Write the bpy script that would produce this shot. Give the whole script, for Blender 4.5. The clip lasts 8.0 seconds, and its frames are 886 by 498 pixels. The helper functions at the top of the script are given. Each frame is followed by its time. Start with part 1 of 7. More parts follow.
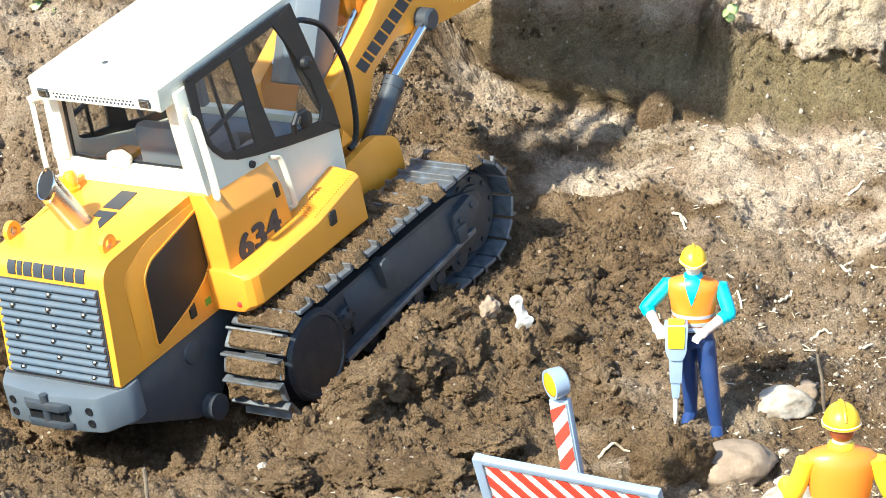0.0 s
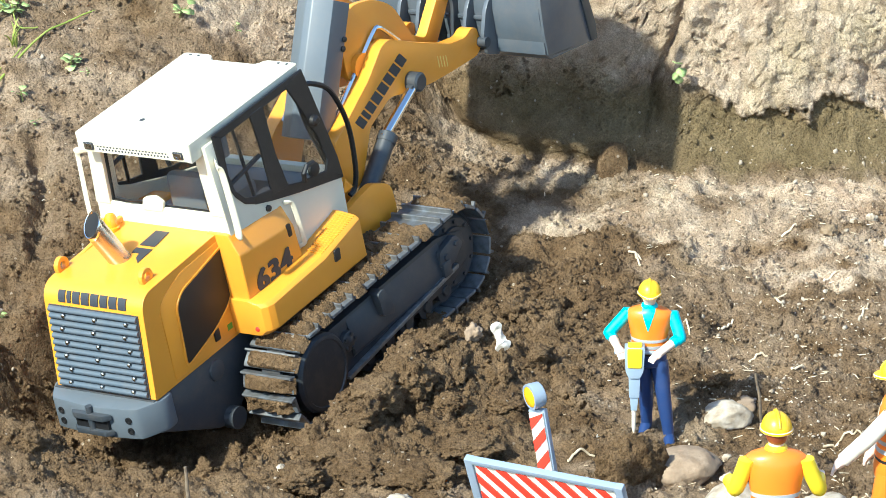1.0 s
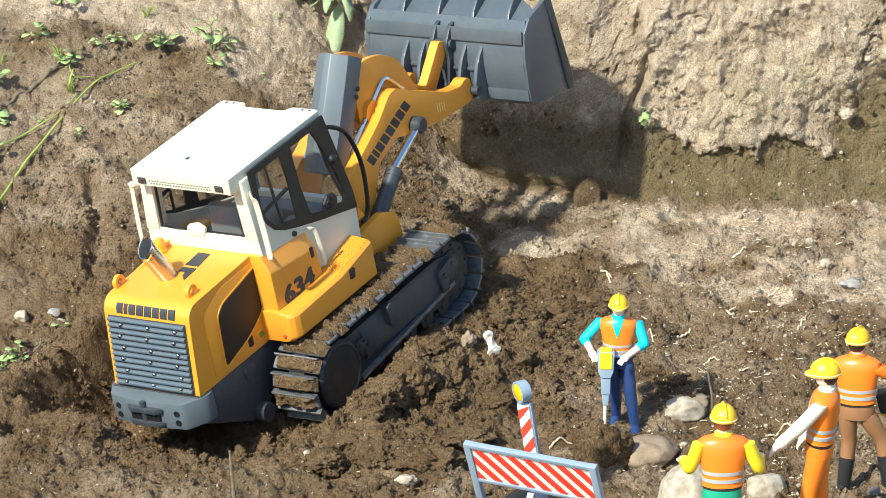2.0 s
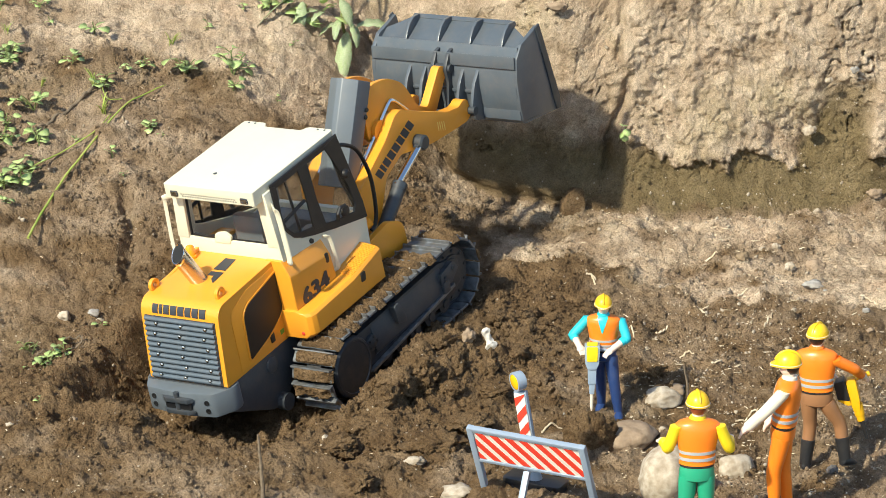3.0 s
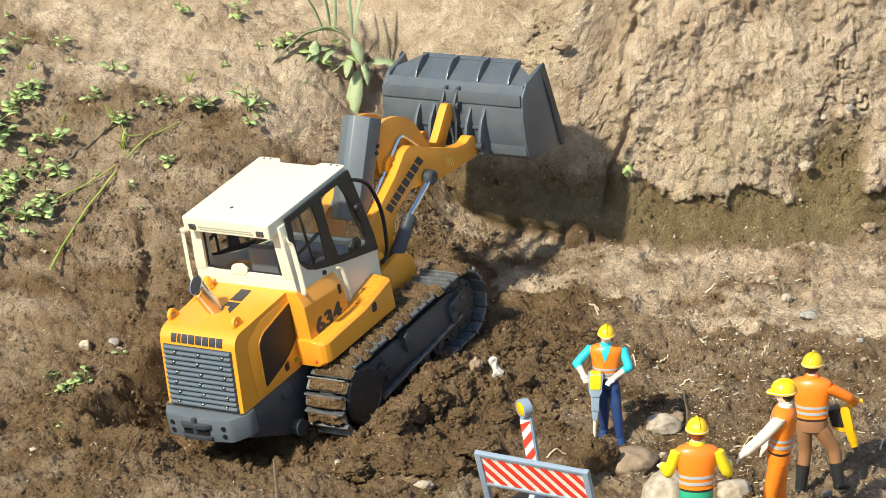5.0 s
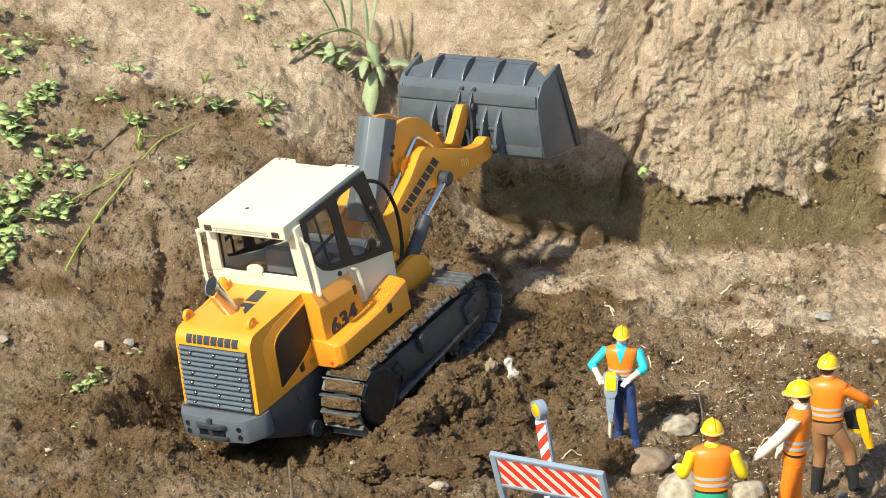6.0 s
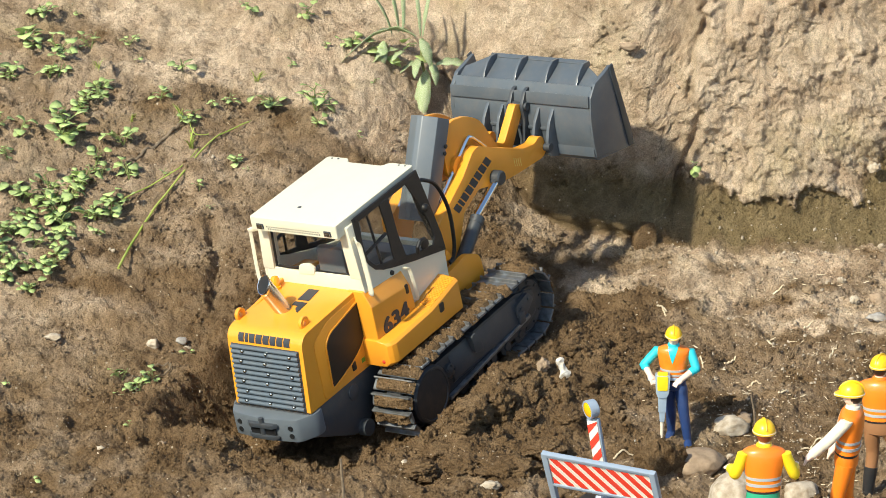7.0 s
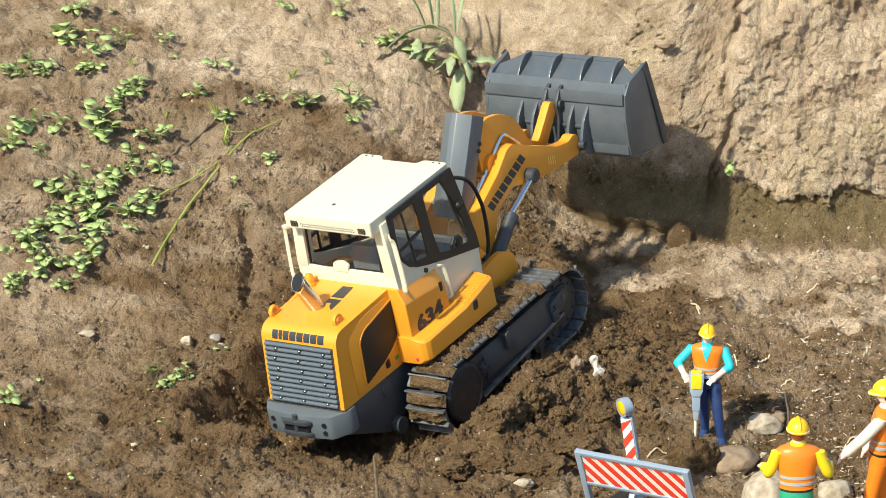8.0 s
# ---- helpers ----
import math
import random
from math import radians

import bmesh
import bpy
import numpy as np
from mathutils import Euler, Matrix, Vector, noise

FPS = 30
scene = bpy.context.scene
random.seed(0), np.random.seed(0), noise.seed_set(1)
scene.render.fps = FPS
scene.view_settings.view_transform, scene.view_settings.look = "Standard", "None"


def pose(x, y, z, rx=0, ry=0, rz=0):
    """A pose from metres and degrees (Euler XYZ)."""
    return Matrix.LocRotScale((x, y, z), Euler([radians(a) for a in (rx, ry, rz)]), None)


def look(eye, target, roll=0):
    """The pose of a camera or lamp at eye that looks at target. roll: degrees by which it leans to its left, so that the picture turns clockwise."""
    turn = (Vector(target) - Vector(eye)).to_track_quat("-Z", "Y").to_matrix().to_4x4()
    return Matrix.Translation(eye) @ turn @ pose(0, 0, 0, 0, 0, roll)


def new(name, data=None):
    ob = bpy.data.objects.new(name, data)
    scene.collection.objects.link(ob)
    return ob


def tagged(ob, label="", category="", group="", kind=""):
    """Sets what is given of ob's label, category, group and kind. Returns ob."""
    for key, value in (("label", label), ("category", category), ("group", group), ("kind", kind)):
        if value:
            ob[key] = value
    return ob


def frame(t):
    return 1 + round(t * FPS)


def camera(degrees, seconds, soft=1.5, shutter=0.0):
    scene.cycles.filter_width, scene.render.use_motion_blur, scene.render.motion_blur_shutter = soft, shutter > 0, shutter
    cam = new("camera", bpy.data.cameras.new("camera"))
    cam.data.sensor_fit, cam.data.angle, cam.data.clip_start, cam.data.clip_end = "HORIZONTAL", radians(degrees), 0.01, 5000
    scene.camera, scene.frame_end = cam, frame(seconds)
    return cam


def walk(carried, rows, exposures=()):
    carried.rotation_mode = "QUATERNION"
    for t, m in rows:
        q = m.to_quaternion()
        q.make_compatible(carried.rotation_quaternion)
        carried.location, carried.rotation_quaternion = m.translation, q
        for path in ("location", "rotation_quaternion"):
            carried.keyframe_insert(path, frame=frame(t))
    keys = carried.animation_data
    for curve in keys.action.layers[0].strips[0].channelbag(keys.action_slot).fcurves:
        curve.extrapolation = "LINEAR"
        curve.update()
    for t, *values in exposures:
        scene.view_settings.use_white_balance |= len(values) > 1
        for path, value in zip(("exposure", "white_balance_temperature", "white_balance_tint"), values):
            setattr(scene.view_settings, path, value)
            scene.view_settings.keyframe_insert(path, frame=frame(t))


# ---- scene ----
import functools

# ---------------------------------------------------------------- camera and walk
cam = camera(12.781, 8.0, soft=0.6)
PATH = [
    (0, look((0.0641, -2.0462, 0.8161), (-0.0396, 0.9401, -0.3291), -0.770)),
    (0.5, look((0.0406, -2.1845, 0.8694), (-0.0167, 0.8079, -0.2632), -0.342)),
    (1, look((0.0389, -2.3576, 0.9337), (-0.0092, 0.6401, -0.1849), -0.187)),
    (1.5, look((0.0307, -2.5328, 0.9995), (-0.0042, 0.4685, -0.1100), -0.051)),
    (2.8, look((0.0119, -3.0292, 1.1820), (0.0015, -0.0241, 0.0823), -0.056)),
    (3, look((0.0052, -3.0539, 1.1913), (0.0008, -0.0487, 0.0918), -0.046)),
    (3.5, look((0.0000, -3.1606, 1.2324), (0.0000, -0.1536, 0.1379), -0.000)),
    (4, look((0.0000, -3.1606, 1.2324), (-0.0006, -0.1510, 0.1451), -0.013)),
    (4.5, look((0.0000, -3.1606, 1.2324), (-0.0036, -0.1479, 0.1537), -0.000)),
    (6, look((0.0000, -3.1606, 1.2324), (-0.0185, -0.1472, 0.1560), -0.007)),
    (6.5, look((0.0000, -3.1606, 1.2324), (-0.0365, -0.1471, 0.1567), -0.045)),
    (7, look((0.0000, -3.1606, 1.2324), (-0.0607, -0.1479, 0.1555), -0.111)),
    (7.5, look((0.0000, -3.1606, 1.2324), (-0.0741, -0.1485, 0.1547), -0.115)),
    (8, look((0.0000, -3.1606, 1.2324), (-0.0882, -0.1492, 0.1537), -0.149)),
]
EXPOSURES = [(0, 1.17, 5720, 3), (0.5, 1.03, 5640, 2), (1, 0.85, 5600, 0), (1.5, 0.70, 5640, 0), (3, 0.37, 6400, 4), (3.5, 0.37, 6450, 4), (8, 0.33, 6500, 4)]
walk(cam, PATH, EXPOSURES)

# ---------------------------------------------------------------- world, sun, exposure
SUN_EL, SUN_AZ = 41.0, 42.0     # degrees; light travels away from the viewer and to the east
sun_way = Vector((math.sin(radians(SUN_AZ)) * math.cos(radians(SUN_EL)),
                  math.cos(radians(SUN_AZ)) * math.cos(radians(SUN_EL)), -math.sin(radians(SUN_EL))))
world = bpy.data.worlds.new("sky")
scene.world = world
world.use_nodes = True
wn = world.node_tree.nodes
sky = wn.new("ShaderNodeTexSky")
sky.sky_type, sky.sun_disc = "NISHITA", False
sky.sun_elevation, sky.sun_rotation = radians(SUN_EL), radians(180 + SUN_AZ)
wn["Background"].inputs["Strength"].default_value = 0.15
world.node_tree.links.new(sky.outputs["Color"], wn["Background"].inputs["Color"])
sun = new("sun", bpy.data.lights.new("sun", "SUN"))
sun.data.energy, sun.data.angle, sun.data.color = 4.9, radians(2.2), (1.0, 0.91, 0.74)
sun.matrix_world = look((0, 0, 4), Vector((0, 0, 4)) + sun_way)

# ---------------------------------------------------------------- materials
def material(name, colour, rough=0.5, metal=0.0, second=None, scale=60.0, amount=0.5, bump=0.0, bump_scale=200.0,
             dust=0.0, coat=0.0, spec=0.5, spread=0.0):
    """A principled surface with two scales of variation; dust lays a thin film of dry soil in uneven patches."""
    m = bpy.data.materials.new(name)
    m.use_nodes = True
    t, b = m.node_tree, m.node_tree.nodes["Principled BSDF"]
    n, l = t.nodes, t.links
    pos = n.new("ShaderNodeTexCoord")
    big = n.new("ShaderNodeTexNoise")
    big.inputs["Scale"].default_value, big.inputs["Detail"].default_value = scale, 6
    l.new(pos.outputs["Object"], big.inputs["Vector"])
    mix = n.new("ShaderNodeMix")
    mix.data_type = "RGBA"
    second = second or tuple(c * 0.88 for c in colour)
    mix.inputs[6].default_value, mix.inputs[7].default_value = (*colour, 1), (*second, 1)
    ramp = n.new("ShaderNodeMapRange")
    ramp.inputs["From Min"].default_value, ramp.inputs["From Max"].default_value = 0.35, 0.65
    ramp.inputs["To Max"].default_value = amount
    l.new(big.outputs["Fac"], ramp.inputs["Value"])
    l.new(ramp.outputs["Result"], mix.inputs["Factor"])
    out = mix.outputs[2]
    if spread:
        info = n.new("ShaderNodeObjectInfo")
        hsv = n.new("ShaderNodeHueSaturation")
        mr = n.new("ShaderNodeMapRange")
        mr.inputs["To Min"].default_value, mr.inputs["To Max"].default_value = 1 - spread, 1 + spread
        l.new(info.outputs["Random"], mr.inputs["Value"])
        l.new(mr.outputs["Result"], hsv.inputs["Value"])
        l.new(out, hsv.inputs["Color"])
        out = hsv.outputs["Color"]
    rough_out = None
    if dust:
        dn = n.new("ShaderNodeTexNoise")
        dn.inputs["Scale"].default_value, dn.inputs["Detail"].default_value, dn.inputs["Roughness"].default_value = 90, 10, 0.7
        l.new(pos.outputs["Object"], dn.inputs["Vector"])
        dr = n.new("ShaderNodeMapRange")
        dr.inputs["From Min"].default_value, dr.inputs["From Max"].default_value = 0.45, 0.75
        dr.inputs["To Max"].default_value = dust
        l.new(dn.outputs["Fac"], dr.inputs["Value"])
        dm = n.new("ShaderNodeMix")
        dm.data_type = "RGBA"
        dm.inputs[7].default_value = (0.30, 0.22, 0.14, 1)
        l.new(dr.outputs["Result"], dm.inputs["Factor"])
        l.new(out, dm.inputs[6])
        out = dm.outputs[2]
        rr = n.new("ShaderNodeMapRange")
        rr.inputs["To Min"].default_value, rr.inputs["To Max"].default_value = rough, 0.9
        l.new(dr.outputs["Result"], rr.inputs["Value"])
        rough_out = rr.outputs["Result"]
    l.new(out, b.inputs["Base Color"])
    b.inputs["Roughness"].default_value, b.inputs["Metallic"].default_value = rough, metal
    if rough_out:
        l.new(rough_out, b.inputs["Roughness"])
    b.inputs["Coat Weight"].default_value, b.inputs["Coat Roughness"].default_value = coat, 0.15
    b.inputs["Specular IOR Level"].default_value = spec
    if bump:
        bn = n.new("ShaderNodeTexNoise")
        bn.inputs["Scale"].default_value, bn.inputs["Detail"].default_value = bump_scale, 8
        l.new(pos.outputs["Object"], bn.inputs["Vector"])
        bp = n.new("ShaderNodeBump")
        bp.inputs["Strength"].default_value, bp.inputs["Distance"].default_value = bump, 0.001
        l.new(bn.outputs["Fac"], bp.inputs["Height"])
        l.new(bp.outputs["Normal"], b.inputs["Normal"])
    return m


def glass(name, tint, rough=0.02):
    m = bpy.data.materials.new(name)
    m.use_nodes = True
    n, l = m.node_tree.nodes, m.node_tree.links
    n.remove(n["Principled BSDF"])
    clear, gloss, mix, fres = (n.new("ShaderNodeBsdfTransparent"), n.new("ShaderNodeBsdfGlossy"),
                               n.new("ShaderNodeMixShader"), n.new("ShaderNodeLayerWeight"))
    clear.inputs["Color"].default_value = (*tint, 1)
    gloss.inputs["Roughness"].default_value = rough
    fres.inputs["Blend"].default_value = 0.35
    sheen = n.new("ShaderNodeMapRange")
    sheen.inputs["To Min"].default_value, sheen.inputs["To Max"].default_value = 0.01, 0.07
    l.new(fres.outputs["Facing"], sheen.inputs["Value"])
    l.new(sheen.outputs["Result"], mix.inputs[0])
    l.new(clear.outputs["BSDF"], mix.inputs[1])
    l.new(gloss.outputs["BSDF"], mix.inputs[2])
    l.new(mix.outputs["Shader"], n["Material Output"].inputs["Surface"])
    return m


YELLOW = material("yellow_paint", (0.82, 0.335, 0.028), 0.34, second=(0.79, 0.315, 0.025), coat=0.3, dust=0.05, bump=0.03)
WHITE = material("cream_white_paint", (0.71, 0.67, 0.525), 0.38, second=(0.69, 0.65, 0.505), dust=0.05, coat=0.2)
GREY = material("dark_grey_paint", (0.042, 0.050, 0.060), 0.42, second=(0.035, 0.042, 0.051), dust=0.12, bump=0.05)
GREY_DIRTY = material("soiled_grey_paint", (0.026, 0.030, 0.036), 0.45, second=(0.020, 0.024, 0.029), dust=0.16, bump=0.1)
GREY_MID = material("mid_grey_paint", (0.115, 0.135, 0.155), 0.4, second=(0.10, 0.118, 0.136), dust=0.08)
GREY_BLUE = material("slate_blue_paint", (0.088, 0.115, 0.145), 0.45, second=(0.075, 0.098, 0.125), dust=0.12)
BUCKET = material("bucket_steel_paint", (0.085, 0.102, 0.122), 0.36, second=(0.070, 0.085, 0.102), scale=40, amount=0.8, dust=0.14, coat=0.25, bump=0.04)
BLACK = material("black_rubber", (0.012, 0.012, 0.013), 0.45, dust=0.05)
MESHBLACK = material("black_perforated_sheet", (0.020, 0.012, 0.008), 0.55, second=(0.014, 0.010, 0.008))
STEEL = material("worn_track_steel", (0.25, 0.28, 0.315), 0.36, metal=0.6, second=(0.11, 0.115, 0.12), scale=150, amount=0.8, dust=0.3, bump=0.1)
CHROME = material("chrome", (0.75, 0.75, 0.76), 0.12, metal=1.0)
COPPER = material("heat_tinted_pipe", (0.56, 0.51, 0.47), 0.22, metal=1.0, second=(0.46, 0.37, 0.30), scale=30, amount=1.0)
DECAL = material("dark_decal", (0.035, 0.040, 0.050), 0.5)
AMBER = material("amber_plastic", (0.90, 0.33, 0.01), 0.18, coat=0.5)
RED = material("red_plastic", (0.75, 0.05, 0.03), 0.3)
GREEN = material("green_sticker", (0.12, 0.30, 0.03), 0.5)
SEATGREY = material("cab_interior_plastic", (0.16, 0.175, 0.19), 0.6)
GLASS = glass("cab_glass", (0.985, 0.99, 0.99))


# ---------------------------------------------------------------- building tools
def part(name, bm, mat, parent=None, label="", s=1.0, sharp=32, kind=""):
    """Links a bmesh as one mesh object, under a thing or a part."""
    if s != 1.0:
        bmesh.ops.scale(bm, vec=(s, s, s), verts=bm.verts)
    me = bpy.data.meshes.new(name)
    bm.to_mesh(me)
    bm.free()
    me.shade_smooth()
    me.set_sharp_from_angle(angle=radians(sharp))
    for m in (mat if isinstance(mat, (list, tuple)) else [mat]):
        me.materials.append(m)
    ob = new(name, me)
    ob.parent = parent
    if label or kind:
        tagged(ob, label, kind=kind)
    return ob


def root(name, m, label, category, group=""):
    ob = new(name)
    ob.empty_display_size = 0.02
    ob.matrix_world = m
    return tagged(ob, label, category, group)


def add(bm, verts, faces, bevel=0.0, seg=2, mat=0):
    """Adds a closed solid to bm, with bevelled edges where they are sharp."""
    t = bmesh.new()
    vs = [t.verts.new(v) for v in verts]
    for f in faces:
        t.faces.new([vs[i] for i in f]).material_index = mat
    bmesh.ops.recalc_face_normals(t, faces=t.faces)
    if bevel:
        es = [e for e in t.edges if len(e.link_faces) == 2 and e.calc_face_angle(0) > 0.35]
        bmesh.ops.bevel(t, geom=es, offset=bevel, segments=seg, profile=0.6, affect="EDGES", clamp_overlap=True)
    me = bpy.data.meshes.new("t")
    t.to_mesh(me)
    t.free()
    bm.from_mesh(me)
    bpy.data.meshes.remove(me)
    return bm


def box(bm, x0, x1, y0, y1, z0, z1, bevel=0.0, seg=2, mat=0):
    v = [(x, y, z) for x in (x0, x1) for y in (y0, y1) for z in (z0, z1)]
    return add(bm, v, [(0, 1, 3, 2), (4, 6, 7, 5), (0, 4, 5, 1), (2, 3, 7, 6), (0, 2, 6, 4), (1, 5, 7, 3)], bevel, seg, mat)


def prism(bm, poly, axis, a, b, bevel=0.0, seg=2, mat=0, skew=None):
    """A polygon of the plane across axis, drawn out from a to b. skew(p, end) may shift a point."""
    def put(p, h):
        q = {"x": (h, p[0], p[1]), "y": (p[0], h, p[1]), "z": (p[0], p[1], h)}[axis]
        return skew(q) if skew else q
    n = len(poly)
    v = [put(p, a) for p in poly] + [put(p, b) for p in poly]
    f = [tuple(range(n)), tuple(range(2 * n - 1, n - 1, -1))]
    f += [(i, (i + 1) % n, n + (i + 1) % n, n + i) for i in range(n)]
    return add(bm, v, f, bevel, seg, mat)


def ring(bm, outer, inner, axis, a, b, bevel=0.0, skew=None, mat=0):
    """A flat frame between two outlines of as many points, drawn out from a to b."""
    def put(p, h):
        q = {"x": (h, p[0], p[1]), "y": (p[0], h, p[1]), "z": (p[0], p[1], h)}[axis]
        return skew(q) if skew else q
    n = len(outer)
    v = [put(p, h) for h in (a, b) for o in (outer, inner) for p in o]
    f = []
    for i in range(n):
        j = (i + 1) % n
        f += [(i, j, n + j, n + i), (2 * n + i, 3 * n + i, 3 * n + j, 2 * n + j),
              (i, 2 * n + i, 2 * n + j, j), (n + i, n + j, 3 * n + j, 3 * n + i)]
    return add(bm, v, f, bevel, 2, mat)


def rod(bm, p0, p1, r0, r1=None, seg=16, caps=True, mat=0):
    """A round bar or cone between two points."""
    p0, p1 = Vector(p0), Vector(p1)
    r1 = r0 if r1 is None else r1
    q = (p1 - p0).to_track_quat("Z", "Y").to_matrix()
    a = [bm.verts.new(p0 + q @ Vector((r0 * math.cos(k * math.tau / seg), r0 * math.sin(k * math.tau / seg), 0))) for k in range(seg)]
    b = [bm.verts.new(p1 + q @ Vector((r1 * math.cos(k * math.tau / seg), r1 * math.sin(k * math.tau / seg), 0))) for k in range(seg)]
    fs = [bm.faces.new((a[k], a[(k + 1) % seg], b[(k + 1) % seg], b[k])) for k in range(seg)]
    if caps:
        fs += [bm.faces.new(a[::-1]), bm.faces.new(b)]
    for f in fs:
        f.material_index = mat
    return bm


def lathe(bm, p0, way, rings, seg=24, mat=0):
    """A turned shape: rings of (height along way, radius)."""
    p0, q = Vector(p0), Vector(way).to_track_quat("Z", "Y").to_matrix()
    rows = [[bm.verts.new(p0 + q @ Vector((r * math.cos(k * math.tau / seg), r * math.sin(k * math.tau / seg), h))) for k in range(seg)]
            for h, r in rings]
    for a, b in zip(rows, rows[1:]):
        for k in range(seg):
            bm.faces.new((a[k], a[(k + 1) % seg], b[(k + 1) % seg], b[k])).material_index = mat
    bm.faces.new(rows[0][::-1]).material_index = mat
    bm.faces.new(rows[-1]).material_index = mat
    return bm


def tube(bm, pts, radii, seg=10, mat=0, flat=None):
    """A bent bar through points; radii may be one number, a list, or pairs (across, deep)."""
    pts = [Vector(p) for p in pts]
    if not isinstance(radii, (list, tuple)):
        radii = [radii] * len(pts)
    rows, ref = [], None
    for i, p in enumerate(pts):
        w = (pts[min(i + 1, len(pts) - 1)] - pts[max(i - 1, 0)]).normalized()
        if ref is None:
            ref = Vector(flat) if flat else (Vector((0, 0, 1)) if abs(w.z) < 0.9 else Vector((1, 0, 0)))
        u = (ref - w * ref.dot(w)).normalized()
        ref = u
        v = w.cross(u)
        ra, rb = radii[i] if isinstance(radii[i], (list, tuple)) else (radii[i], radii[i])
        rows.append([bm.verts.new(p + u * ra * math.cos(k * math.tau / seg) + v * rb * math.sin(k * math.tau / seg)) for k in range(seg)])
    for a, b in zip(rows, rows[1:]):
        for k in range(seg):
            bm.faces.new((a[k], a[(k + 1) % seg], b[(k + 1) % seg], b[k])).material_index = mat
    bm.faces.new(rows[0][::-1]).material_index = mat
    bm.faces.new(rows[-1]).material_index = mat
    return bm


def smooth_line(pts, n=6):
    """A Catmull-Rom line through points."""
    pts = [Vector(p) for p in pts]
    ext = [2 * pts[0] - pts[1], *pts, 2 * pts[-1] - pts[-2]]
    out = []
    for i in range(1, len(ext) - 2):
        a, b, c, d = ext[i - 1:i + 3]
        for k in range(n):
            t = k / n
            out.append(0.5 * ((2 * b) + (c - a) * t + (2 * a - 5 * b + 4 * c - d) * t * t + (3 * b - a - 3 * c + d) * t ** 3))
    return out + [pts[-1]]


def rounded(poly, r, n=4):
    """A polygon with its corners rounded; r is one radius or one for each corner."""
    out, k = [], len(poly)
    for i in range(k):
        p, a, b = Vector(poly[i]), Vector(poly[i - 1]), Vector(poly[(i + 1) % k])
        rad = r[i] if isinstance(r, (list, tuple)) else r
        da, db = (a - p), (b - p)
        ra = min(rad, da.length * 0.45, db.length * 0.45)
        s, e = p + da.normalized() * ra, p + db.normalized() * ra
        for j in range(n + 1):
            t = j / n
            out.append(tuple(s * (1 - t) ** 2 + p * 2 * t * (1 - t) + e * t * t))
    return out


def toward(poly, f):
    """The polygon drawn towards its centre by the distance f."""
    c = sum((Vector(p) for p in poly), Vector((0, 0))) / len(poly)
    n = len(poly)
    out = []
    for i in range(n):
        a, p, b = Vector(poly[i - 1]), Vector(poly[i]), Vector(poly[(i + 1) % n])
        na = Vector((-(p - a).y, (p - a).x)).normalized() if (p - a).length > 1e-9 else Vector((0, 0))
        nb = Vector((-(b - p).y, (b - p).x)).normalized() if (b - p).length > 1e-9 else Vector((0, 0))
        m = (na + nb)
        m = m.normalized() if m.length > 1e-6 else (c - p).normalized()
        if m.dot(c - p) < 0:
            m = -m
        out.append(tuple(p + m * f))
    return out


# ---------------------------------------------------------------- ground
# -- terrain shape --
LOADER_AT = np.array((-0.1051, -0.0148, -0.0193))
LOADER_SCALE = 0.06543
CLEFT_A, CLEFT_B = (-0.268, 0.122), (-0.258, 0.018)


def ease(a, b, x):
    t = np.clip((x - a) / (b - a), 0, 1)
    return t * t * (3 - 2 * t)


def smooth_max(a, b, k):
    h = np.clip(0.5 + 0.5 * (a - b) / k, 0, 1)
    return b + (a - b) * h + k * h * (1 - h)


def lattice(i, j, seed):
    h = (i.astype(np.int64) * 374761393 + j.astype(np.int64) * 668265263 + seed * 1442695041) & 0xFFFFFFFF
    h = ((h ^ (h >> 13)) * 1274126177) & 0xFFFFFFFF
    return ((h ^ (h >> 16)) & 0xFFFFFF) / float(0xFFFFFF)


def value_noise(x, y, seed):
    i, j = np.floor(x), np.floor(y)
    u, v = x - i, y - j
    u, v = u * u * u * (u * (u * 6 - 15) + 10), v * v * v * (v * (v * 6 - 15) + 10)
    a, b, c, d = lattice(i, j, seed), lattice(i + 1, j, seed), lattice(i, j + 1, seed), lattice(i + 1, j + 1, seed)
    return (a * (1 - u) + b * u) * (1 - v) + (c * (1 - u) + d * u) * v - 0.5


def layers(x, y, size, octaves, seed, gain=0.5):
    """Rough noise, of about -0.5 to 0.5; size: the largest bumps, in metres."""
    out, amp, f = 0, 1.0, 1 / size
    for o in range(octaves):
        c, s = math.cos(o * 1.1 + seed), math.sin(o * 1.1 + seed)
        out = out + amp * value_noise((x * c - y * s) * f + o * 17.3, (x * s + y * c) * f - o * 9.1, seed + o)
        amp, f = amp * gain, f * 2.03
    return out


def lumps(x, y, size, seed):
    """Rounded clods: 0 in the joints, up to 1 on the tops, each of its own height."""
    px, py = x / size, y / size
    i, j = np.floor(px), np.floor(py)
    best, tall = np.full(np.shape(px), 9.0), np.zeros(np.shape(px))
    for di in (-1, 0, 1):
        for dj in (-1, 0, 1):
            ci, cj = i + di, j + dj
            dx = ci + 0.15 + 0.7 * lattice(ci, cj, seed) - px
            dy = cj + 0.15 + 0.7 * lattice(ci, cj, seed + 7) - py
            d = dx * dx + dy * dy
            near = d < best
            best = np.where(near, d, best)
            tall = np.where(near, lattice(ci, cj, seed + 3), tall)
    return np.clip(1 - best / 0.62, 0, 1) ** 0.75 * (0.25 + 0.75 * tall)


